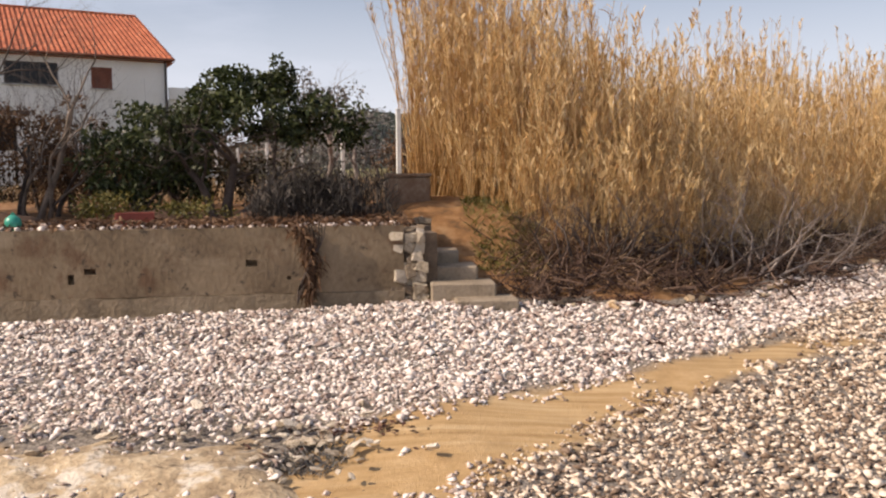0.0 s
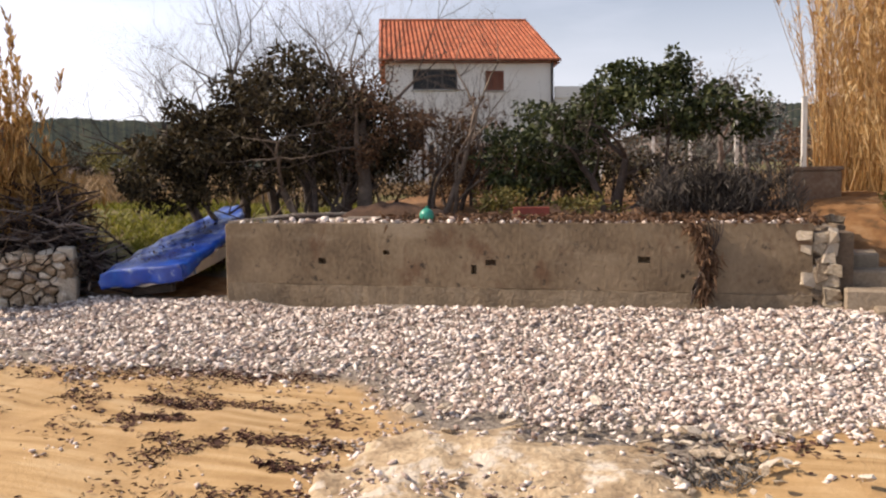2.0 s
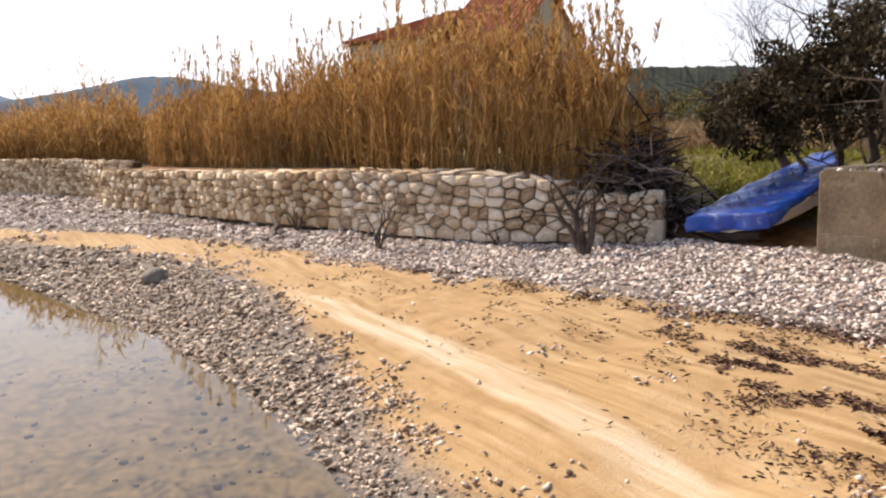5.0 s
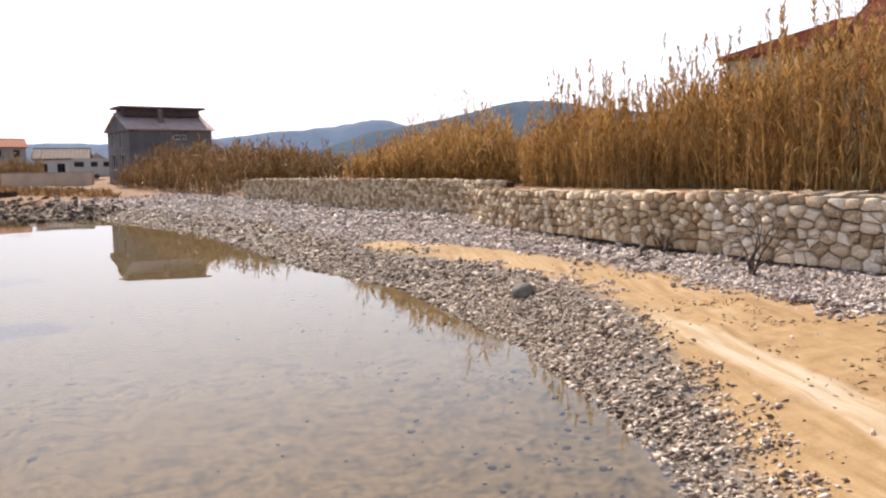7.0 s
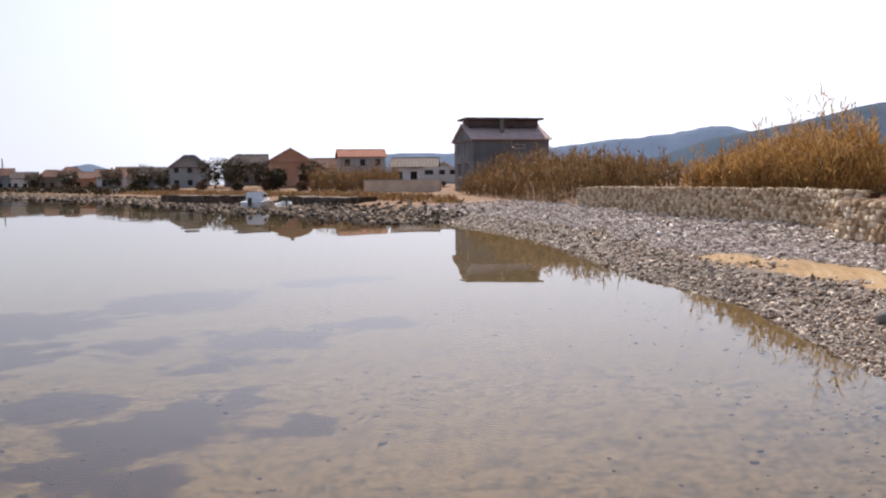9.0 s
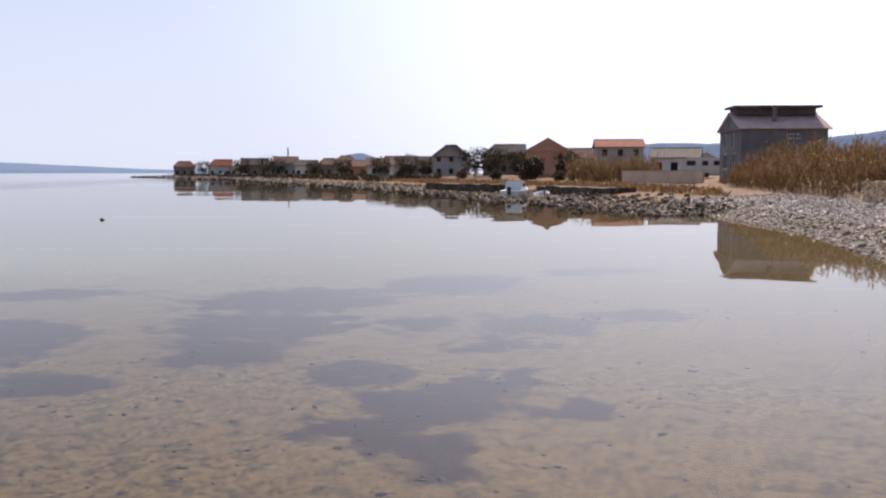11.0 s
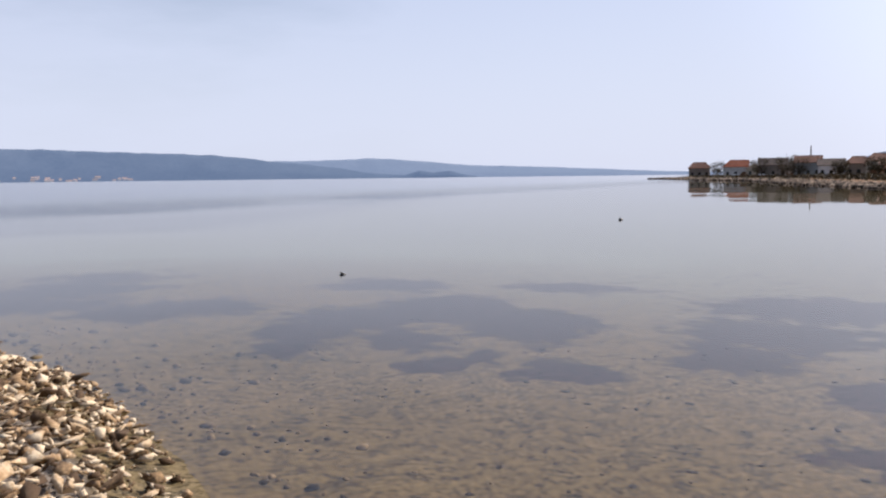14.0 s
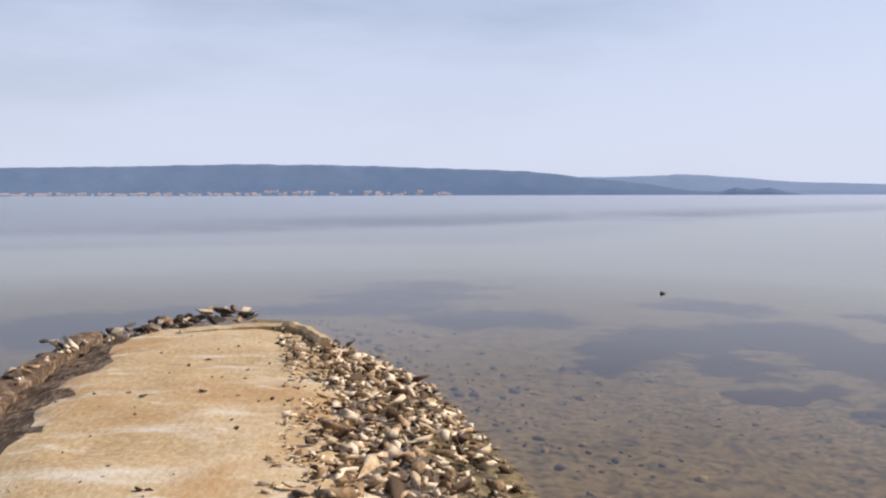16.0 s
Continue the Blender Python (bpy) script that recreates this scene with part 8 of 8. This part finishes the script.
for k in range(9):
    o = Vector(on_wall(5.40, 0.1))
    pts_ = []
    for j in range(9):
        u = j / 8
        q2 = WALL_A + wall_dir * (5.33 + 0.03 * k * (1 - u) + 0.10 * math.sin(u * 4 + k * 0.15) + 0.12 * u) - wall_in * (0.05 + 0.015 * (k % 3))
        pts_.append(Vector((q2.x, q2.y, WALL_TOP + 0.04 - u * random.uniform(0.8, 0.9))) - o)
    vines.append((pts_, [0.008] * 8 + [0.003]))
part("stems", limbs_mesh("stems", vines, BARK_DARK), None, creeper)

# rough stone pier that ends the wall beside the steps
PIER_STONES = []
rp = random.Random(3)
for row in range(7):
    for col in range(3):
        PIER_STONES.append((Vector((-0.34 + 0.125 * col + rp.uniform(-0.04, 0.04), 9.47 + rp.uniform(-0.02, 0.02), 0.88 + 0.112 * row + rp.uniform(-0.02, 0.02))), 8 + rp.uniform(-12, 12), (rp.uniform(0.10, 0.19), rp.uniform(0.16, 0.24), rp.uniform(0.08, 0.14)), rp.uniform(-9, 9), rp.uniform(-0.05, 0.02)))
for k in range(9):
    PIER_STONES.append((Vector((-0.10 + rp.uniform(-0.10, 0.06), 9.70 + 0.15 * k, 1.46 + 0.03 * k + rp.uniform(-0.05, 0.06))), rp.uniform(0, 90), (rp.uniform(0.10, 0.20), rp.uniform(0.10, 0.20), rp.uniform(0.07, 0.14)), rp.uniform(-15, 15), 0))
pier = tagged(new("wall_pier"), "crumbling stack of rough pale stones at the wall's end", "wall pier", kind="structure")
part("pier_core", one_box((-0.13, 9.75, 1.15), (0.36, 0.5, 0.9), rz=8), MORTAR, pier)

# the concrete block at the head of the path
bx = bearing(1.55, 12.2)
BLOCK_C = material("rust_stained_concrete", [(0.10, 0.04, 0.018), (0.19, 0.12, 0.075), (0.29, 0.23, 0.17)], scale=2.5, bump=0.4, bump_scale=24, rough=0.92)
blk = thing("concrete_block", (bx.x, bx.y, z_at(bx.x, bx.y) - 0.05), 6, "square rust-stained concrete well block", "block")
part("body", one_box((0, 0.25, 0.20), (0.62, 0.55, 0.42), bevel=0.02), BLOCK_C, blk)
part("lid", one_box((0, 0.25, 0.435), (0.66, 0.58, 0.05), bevel=0.01), BLOCK_C, blk)

# white fence posts with wires
posts = [(2.2, 12.9, 3.25), (6.0, 15.6, 3.26), (8.7, 17.5, 3.1), (11.0, 19.6, 3.15), (12.9, 22.0, 3.2), (14.3, 24.0, 3.3)]
POST_WHITE = material("white_concrete_post", [(0.52, 0.50, 0.46), (0.66, 0.64, 0.60), (0.74, 0.72, 0.69)], scale=5, bump=0.2, rough=0.8)
for az, dd, zt in posts:
    q2 = bearing(az, dd)
    zb = z_at(q2.x, q2.y) - 0.1
    po = thing("fence_post", (q2.x, q2.y, zb), 10, "slim white concrete fence post", "fence post", "garden fence posts")
    part("shaft", one_box((0, 0, (zt - zb) / 2), (0.07, 0.07, zt - zb), bevel=0.008), POST_WHITE, po)
    part("cap", one_box((0, 0, zt - zb + 0.012), (0.078, 0.078, 0.024), bevel=0.006), POST_WHITE, po)
wires = thing("fence_wire", (0, 0, 0), 0, "thin grey wires between the fence posts", "wire")
for h in (0.12, 0.5):
    for (a0, d0_, z0), (a1, d1_, z1) in zip(posts, posts[1:]):
        bm = bmesh.new()
        p0, p1 = bearing(a0, d0_, z0 - h), bearing(a1, d1_, z1 - h)
        add_tube(bm, [p0, (p0 + p1) / 2 - Vector((0, 0, 0.03)), p1], [0.004] * 3, 4)
        part("wire", bm, METAL_GREY, wires)

# the white garden shed of upright boards
sh = bearing(28.0, 23.0)
shed = thing("garden_shed", (sh.x, sh.y, z_at(sh.x, sh.y)), 27, "white board garden shed with a dark doorway", "shed")
for k in range(7):
    part("board", one_box((-0.05 + 0.135 * k, 0, 0.95 if k < 4 else 0.55), (0.115, 0.03, 1.9 if k < 4 else 1.1), bevel=0.004), WOOD_WHITE, shed)
for x, y in ((-0.1, 0.1), (0.95, 0.1), (-0.1, 1.8), (0.95, 1.8)):
    part("corner_post", one_box((x, y, 1.0), (0.09, 0.09, 2.0)), WOOD_WHITE, shed)
part("shed_roof", one_box((0.45, 0.9, 2.08), (1.5, 2.2, 0.08), rx=4), TILE_DARK, shed)
part("back_wall", one_box((0.42, 1.85, 1.0), (1.1, 0.05, 2.0)), BARK_DARK, shed)
part("side_wall", one_box((-0.12, 0.95, 1.0), (0.04, 1.7, 2.0)), WOOD_WHITE, shed)
sh2 = bearing(30.9, 22.0)
pg = thing("garden_wall_stub", (sh2.x, sh2.y, z_at(sh2.x, sh2.y)), 27, "short whitewashed garden wall beneath the trees", "garden wall")
part("panel", one_box((0, 0, 0.75), (0.9, 0.2, 1.6), bevel=0.02), PLASTER_WHITE, pg)
part("cap", one_box((0, 0, 1.58), (1.0, 0.28, 0.06), bevel=0.01), PLASTER_PALE, pg)

# ---- things in and by the water ----
FLOAT_DARK = material("black_plastic_float", [(0.012, 0.012, 0.013), (0.035, 0.035, 0.036)], scale=6, bump=0.1, rough=0.5)
for (x, y), s in (((-22.6, -33.4), 0.11), ((-5.1, -17.9), 0.06)):
    bo = thing("buoy", (x, y, 0.0), 30, "small black mooring float on the water", "buoy", "mooring floats")
    bm = bmesh.new()
    bmesh.ops.create_uvsphere(bm, u_segments=16, v_segments=10, radius=s, matrix=Matrix.Diagonal((1.3, 1, 0.62, 1)))
    part("float_body", bm, FLOAT_DARK, bo, smooth=True)
    bm = bmesh.new()
    add_tube(bm, [(s * 0.5, 0, s * 0.5), (s * 0.75, 0, s * 0.85), (s * 0.95, 0, s * 0.45)], [0.014 * s / 0.06] * 3, 6)
    part("ring", bm, FLOAT_DARK, bo)
BOULDER = material("grey_boulder", [(0.10, 0.09, 0.075), (0.19, 0.17, 0.145), (0.27, 0.25, 0.215)], scale=4, bump=0.5, bump_scale=24, rough=0.9)
q2 = bearing(79.9, 12.55)
bo = thing("boulder", (q2.x, q2.y, z_at(q2.x, q2.y) - 0.03), 70, "smooth grey boulder on the shingle", "boulder")
bm = bmesh.new()
bmesh.ops.create_icosphere(bm, subdivisions=3, radius=1.0)
for v_ in bm.verts:
    k = 1 + 0.18 * noise.noise(v_.co * 1.7) + 0.05 * noise.noise(v_.co * 5)
    v_.co = Vector((v_.co.x * 0.17 * k, v_.co.y * 0.26 * k, max(v_.co.z, -0.4) * 0.14 * k + 0.06))
part("stone_body", bm, BOULDER, bo, smooth=True)
lgp = bearing(72.4, 15.2)
lg = thing("driftwood", (lgp.x, lgp.y, z_at(lgp.x, lgp.y)), 160, "dark crooked driftwood branch on the shingle", "driftwood")
bm = bmesh.new()
add_tube(bm, [(-0.55, 0, 0.03), (-0.2, 0.03, 0.06), (0.15, -0.02, 0.10), (0.5, 0.04, 0.24)], [0.025, 0.045, 0.05, 0.03], 7)
part("stem", bm, BARK_DARK, lg)

# ---- shingle, rubble and seaweed ----
def beach_points(density, box_, seed):
    g = np.random.default_rng(seed)
    x0, x1, y0, y1 = box_
    n = int((x1 - x0) * (y1 - y0) * density)
    return np.stack([g.uniform(x0, x1, n), g.uniform(y0, y1, n)], -1)


def shingle_keep(p, g):
    s, _ = side(p[:, 0], p[:, 1], SHORE)
    b, _ = side(p[:, 0], p[:, 1], BANK)
    sand = np.maximum(polygon_mask(p[:, 0], p[:, 1], SAND_WEST, 0.55), polygon_mask(p[:, 0], p[:, 1], SAND_EAST, 0.45))
    sand = (sand + 0.34 * vnoise(p[:, 0] * 1.7, p[:, 1] * 1.7, 81) + 0.2 * vnoise(p[:, 0] * 5, p[:, 1] * 5, 82)).clip(0, 1)
    deck = polygon_mask(p[:, 0], p[:, 1], DECK_POLY, 0.25)
    track = polygon_mask(p[:, 0], p[:, 1], TRACK, 0.3)
    keep = (s > -0.12) & (b < -0.10) & (g.random(len(p)) > (1.9 * (sand - 0.22)).clip(0, 0.996)) & ((deck < 0.4) | ((p[:, 1] > 3.9) & (g.random(len(p)) < 0.14 + 0.40 * vnoise(p[:, 0] * 2.4, p[:, 1] * 2.4, 83) + 0.5 * (p[:, 1] > 5.35)))) & (g.random(len(p)) > track * 1.1)
    return keep, s


def chunky(count, tris=12):
    """Rough stones of eight corners, or of six."""
    out = []
    if tris == 12:
        v = np.array([(x, y, z) for x in (-1, 1) for y in (-1, 1) for z in (-1, 1)]) * 0.72
        f = np.array([(0, 1, 3), (0, 3, 2), (4, 6, 7), (4, 7, 5), (0, 4, 5), (0, 5, 1), (2, 3, 7), (2, 7, 6), (0, 2, 6), (0, 6, 4), (1, 5, 7), (1, 7, 3)])
    else:
        v = np.array([(1, 0, 0), (-1, 0, 0), (0, 1, 0), (0, -1, 0), (0, 0, 1), (0, 0, -1)]) * 1.1
        f = np.array([(0, 2, 4), (2, 1, 4), (1, 3, 4), (3, 0, 4), (2, 0, 5), (1, 2, 5), (3, 1, 5), (0, 3, 5)])
    for _ in range(count):
        out.append((v + rng.normal(0, 0.21, v.shape), f))
    return out


g1 = np.random.default_rng(123)
piles = {False: [], True: []}
off = {False: 0, True: 0}
for box_, dens, mean, far, shapes in (((-8, 8, 1.2, 9.0), 1250, 0.0124, (0, 7.0), chunky(16, 8)), ((-14, 14, -1, 13.5), 720, 0.0162, (7.0, 13.5), chunky(14, 8)),
                                      ((-25, 22, -8, 18), 230, 0.024, (13.5, 24), chunky(10, 8)), ((-52, 30, -22, 22), 60, 0.036, (24, 55), chunky(10, 8))):
    p = beach_points(dens, box_, int(dens))
    r = np.hypot(p[:, 0], p[:, 1])
    p = p[(r >= far[0]) & (r < far[1])]
    k, s = shingle_keep(p, g1)
    p, s = p[k], s[k]
    z = mean * g1.lognormal(0, 0.38, len(p)).clip(0.45, 2.2)
    s3 = z[:, None] * g1.uniform(0.65, 1.35, (len(z), 3)) * np.array([1.45, 1.0, 0.62])
    height = ground_height(p[:, 0], p[:, 1]) + 0.15 * z + g1.uniform(-0.3, 0.7, len(z)) * z + 0.045 * (polygon_mask(p[:, 0], p[:, 1], DECK_POLY, 0.2) > 0.5)
    turns = rotations(len(p), 0.38)
    # damp darker stones near the water, dry white ones above
    wet = (s + 0.5 * vnoise(p[:, 0] * 0.8, p[:, 1] * 0.8, 91) < 1.7) | ((p[:, 0] > 0.3) & (p[:, 1] < 4.9 + 1.0 * p[:, 0]) & (p[:, 1] > 0))
    for flag in (False, True):
        q_ = wet == flag
        v, f = scatter(shapes, np.concatenate([p[q_], height[q_, None]], 1), s3[q_], turns[q_])
        piles[flag].append((v, f + off[flag]))
        off[flag] += len(v)
for flag, mat, label in ((False, PEBBLE, "dry white and grey limestone shingle"), (True, PEBBLE_WET, "damp brown-grey shingle near the water")):
    v, f = np.concatenate([a for a, _ in piles[flag]]), np.concatenate([b for _, b in piles[flag]])
    tagged(new("shingle", mesh_from("shingle", v, f, [mat])), label, "pebbles", kind="stuff")

# rubble chips on the jetty's flanks
n = 6000
y = g1.uniform(-10.2, 1.6, n)
sd = g1.random(n) < 0.75
f_ = g1.beta(1.0, 1.3, n)
xw = np.interp(y, dy, np.array([d[1] for d in DECK])[::-1]) + 0.42 - f_ * 1.7
xe = np.interp(y, dy, np.array([d[2] for d in DECK])[::-1]) - 0.05 + f_ * 1.3
x = np.where(sd, xw, xe)
sz = g1.lognormal(-3.55, 0.5, n).clip(0.014, 0.075)
zz = np.where(sd, 0.55 - 0.72 * (f_ - 0.22).clip(0, 1), 0.53 - 0.62 * f_) + g1.uniform(-0.02, 0.035, n)
sz = np.where(sd & (f_ < 0.22), sz * 0.6, sz)
zz = np.maximum(zz, ground_height(x, y) + 0.2 * sz)
v, f = scatter(shard_arrays(14, 6), np.stack([x, y, zz], -1), sz[:, None] * g1.uniform(0.6, 1.5, (n, 3)) * np.array([1.4, 1.0, 0.45]), rotations(n, 0.34))
tagged(new("rubble", mesh_from("rubble", v, f, [RUBBLE])), "small ochre rubble along the jetty", "rubble", kind="stuff")
# pale chips in loose patches and dark droppings on the deck
for count, mean, spread, mat, label, patchy in ((5200, -5.0, 0.45, RUBBLE, "pale stone chips strewn in patches on the jetty deck", True), (260, -4.0, 0.45, ROCK_FAR, "dark chips lying on the jetty deck", False)):
    x, y = g1.uniform(-2.6, 3.0, count), g1.uniform(-9.7, 4.8, count)
    k = polygon_mask(x, y, DECK_POLY, 0.1) > 0.9
    if patchy:
        k &= g1.random(count) < 0.12 + 1.3 * (vnoise(x * 0.9, y * 0.7, 95) + 0.3 * vnoise(x * 3, y * 3, 96) - 0.15).clip(0, 1)
    x, y = x[k], y[k]
    u = (x - np.interp(y, dy, np.array([d[1] for d in DECK])[::-1])) / np.interp(y, dy, np.array([d[2] - d[1] for d in DECK])[::-1])
    sz = g1.lognormal(mean, spread, len(x)).clip(0.004, 0.045)
    zc = np.interp(y, dy, np.array([d[3] for d in DECK])[::-1]) + 0.05 * np.sin(np.pi * u.clip(0, 1)) ** 0.7 - 0.03 + 0.02 * vnoise(x * 2.2, y * 2.2, 75) + np.interp(u, us, drop) + 0.004
    v, f = scatter(shard_arrays(6, 8, 7), np.stack([x, y, zc], -1), sz[:, None] * np.array([1.3, 1, 0.5]), rotations(len(x), 0.2))
    tagged(new("deck_chips", mesh_from("deck_chips", v, f, [mat])), label, "chips", kind="stuff")
# dark tufts of weed and stones on the shallow bed
n = 5200
x, y = g1.uniform(-16, 2, n), g1.uniform(-16, 3, n)
s, _ = side(x, y, SHORE)
k = (s < -1.4) & (s > -9) & (g1.random(n) < 0.35 + 0.6 * vnoise(x * 0.7, y * 0.7, 97) - 0.3 * (y > -2.5))
x, y = x[k], y[k]
sz = g1.lognormal(-4.15, 0.55, len(x)).clip(0.008, 0.05)
v, f = scatter(pebble_shapes(6), np.stack([x, y, ground_height(x, y) + 0.05 * sz], -1), sz[:, None] * np.array([1.4, 1, 0.25]), rotations(len(x), 0.1))
WEED_TUFT = material("brown_sea_weed", [(0.010, 0.007, 0.005), (0.035, 0.024, 0.016)], scale=14, bump=0.4, island=0.4, rough=0.9)
tagged(new("weed_tufts", mesh_from("weed_tufts", v, f, [WEED_TUFT])), "dark tufts of weed on the shallow sea bed", "seaweed", kind="stuff")
# stones lying on the shallow bed
n = 22000
x, y = g1.uniform(-16, 3, n), g1.uniform(-15, 3, n)
s, _ = side(x, y, SHORE)
k = (s < -0.3) & (s > -9) & (g1.random(n) < 0.004 + 0.9 * np.exp(s / 0.7))
x, y = x[k], y[k]
sz = g1.lognormal(-4.0, 0.45, len(x)).clip(0.010, 0.05) * np.where((x > -2.2) & (y < 0.5), 1.35, 0.8)
v, f = scatter(pebble_shapes(6), np.stack([x, y, ground_height(x, y) + 0.2 * sz], -1), sz[:, None] * np.array([1.3, 1, 0.6]), rotations(len(x), 0.3))
BED_STONE = material("drowned_brown_stone", [(0.05, 0.034, 0.016), (0.14, 0.098, 0.045), (0.30, 0.225, 0.125)], scale=7, bump=0.3, island=0.5, rough=0.9)
tagged(new("bed_stones", mesh_from("bed_stones", v, f, [BED_STONE])), "stones on the shallow sea bed", "pebbles", kind="stuff")

# ---- strands of dead sea grass on the sand ----
WRACK = material("dry_black_sea_grass", [(0.028, 0.013, 0.011), (0.080, 0.040, 0.032), (0.17, 0.10, 0.075)], scale=8, bump=0, island=0.5, rough=0.9, spec=0.1)


def wrack(lines, blobs, seed):
    g = np.random.default_rng(seed)
    pts_ = []
    for pts_line, n, w in lines:
        a = np.array(pts_line, dtype=float)
        seg = g.integers(0, len(a) - 1, n)
        t = g.random(n)
        q_ = a[seg] + (a[seg + 1] - a[seg]) * t[:, None] + g.normal(0, w, (n, 2))
        keep = vnoise(q_[:, 0] * 2.2, q_[:, 1] * 2.2, seed) + 0.6 * vnoise(q_[:, 0] * 6, q_[:, 1] * 6, seed + 1) > 0.16
        pts_.append(q_[keep])
    for (cx, cy), n, (sx, sy) in blobs:
        q_ = np.stack([g.normal(cx, sx, n), g.normal(cy, sy, n)], -1)
        keep = vnoise(q_[:, 0] * 2.6, q_[:, 1] * 6.0, seed + 5) + 0.5 * vnoise(q_[:, 0] * 7, q_[:, 1] * 11, seed + 6) > 0.14
        pts_.append(q_[keep])
    q_ = np.concatenate(pts_)
    n = len(q_)
    base = np.stack([q_[:, 0], q_[:, 1], ground_height(q_[:, 0], q_[:, 1]) + g.uniform(0.003, 0.028, n)], -1)
    d = g.normal(0, 1, (n, 3)) * np.array([1.0, 0.6, 0.12])
    return ribbons(base, d, g.uniform(0.025, 0.065, n), g.uniform(0.007, 0.018, n), g.uniform(0, 0.3, n))


v, f = wrack([([(-16, 3.4), (-12.5, 4.3), (-10.4, 4.65), (-8.4, 5.1), (-6.6, 5.35), (-5.0, 5.9), (-3.8, 6.1)], 5200, 0.12), ([(-3.4, 5.9), (-2.7, 5.3)], 500, 0.12),
              ([(1.2, 6.9), (2.2, 7.6), (3.2, 9.2), (4.6, 10.4)], 1500, 0.10), ([(3.2, 9.5), (4.5, 9.9), (6.5, 10.9)], 1100, 0.14), ([(-7, 4.0), (-4.5, 4.6), (-3.0, 4.6)], 900, 0.3), ([(-14, 3.7), (-10.5, 4.2), (-8.0, 4.6), (-6.0, 4.9), (-4.5, 5.3)], 2600, 0.26), ([(-11, 3.75), (-8.2, 3.8), (-5.5, 3.95), (-3.6, 3.9)], 500, 0.22)],
             [((-4.0, 4.9), 4600, (0.55, 0.30)), ((-4.9, 5.25), 900, (0.7, 0.16)), ((-3.1, 4.3), 3200, (0.5, 0.3)), ((-5.9, 5.2), 700, (0.5, 0.12)), ((-1.4, 7.2), 420, (0.28, 0.12)), ((-0.5, 5.1), 500, (0.25, 0.15)), ((2.8, 9.45), 2600, (0.7, 0.2)), ((1.6, 9.3), 900, (0.4, 0.15)), ((5.2, 10.9), 2400, (1.0, 0.3))], 200)
tagged(new("sea_wrack", mesh_from("sea_wrack", v, f, [WRACK])), "strands of dry dark sea grass along the tide line", "seaweed", kind="stuff")

# ---- single stones of the walls and rocks of the jetty ----
r9 = random.Random(909)
far_cells = []
for p, head, poly in NEAR_CELLS:
    if p.x < -13.6:
        far_cells.append((p, head, poly))
        continue
    v, f = cell_stone(poly, r9)
    ob = new("stone", mesh_from("stone", np.array(v), np.array(f), [STONE_WALL]))
    ob.parent = rubble
    ob.matrix_world = pose(p.x, p.y, p.z, 0, 0, head)
far_part = []
for st in NEAR_STONES:
    if st[0].x > -12.2:
        place_stone(*st, rubble)
    else:
        far_part.append(st)
pl = np.array([(p + Vector((math.sin(radians(h)), -math.cos(radians(h)), 0)) * (pr - 0.06))[:] for p, h, s, le, pr in far_part])
tu = np.array([pose(0, 0, 0, le, 0, h).to_3x3()[:] for p, h, s, le, pr in far_part])
vs, fs = join(scatter(base_shapes, pl, np.array([s for _, _, s, _, _ in far_part]), tu), joined_cells(far_cells, 23))
tagged(part("stonework", mesh_from("stonework", vs, fs, [STONE_WALL_FAR]), None, rubble), kind="stuff")
for st in PIER_STONES:
    place_stone(*st, pier, PIER_BLOCKS)
for x, y, z, s, tone in JETTY_ROCKS:
    if tone == "pale":
        z = z_at(x, y) + 0.05 + 0.15 * s
    ob = new("rock", rr.choice(ROCKS_DARK if tone == "dark" else ROCKS_PALE if tone == "pale" else ROCKS_WARM))
    ob.parent = jetty
    ob.matrix_world = pose(x, y, z, rr.uniform(-24, 24), rr.uniform(-24, 24), rr.uniform(0, 360)) @ Matrix.Diagonal((s * rr.uniform(0.9, 1.7), s * rr.uniform(0.6, 1.1), s * rr.uniform(0.3, 0.65), 1))
bank_stones = thing("bank_stones", (0, 0, 0), 0, "large rough stones at the foot of the reeds", "stones")
for k in range(40):
    x = rr.uniform(1.4, 12)
    y = float(np.interp(x, [1.4, 2.6, 3.6, 5.0, 7.2, 12], [9.35, 9.1, 9.8, 11.4, 13.2, 17.2])) + rr.uniform(-0.25, 0.35)
    s = rr.uniform(0.07, 0.20)
    ob = new("rock", rr.choice(ROCKS_WARM if rr.random() < 0.7 else ROCKS_DARK))
    ob.parent = bank_stones
    ob.matrix_world = pose(x, y, z_at(x, y) + 0.12 * s, rr.uniform(-25, 25), rr.uniform(-25, 25), rr.uniform(0, 360)) @ Matrix.Diagonal((s * 1.3, s, s * 0.7, 1))
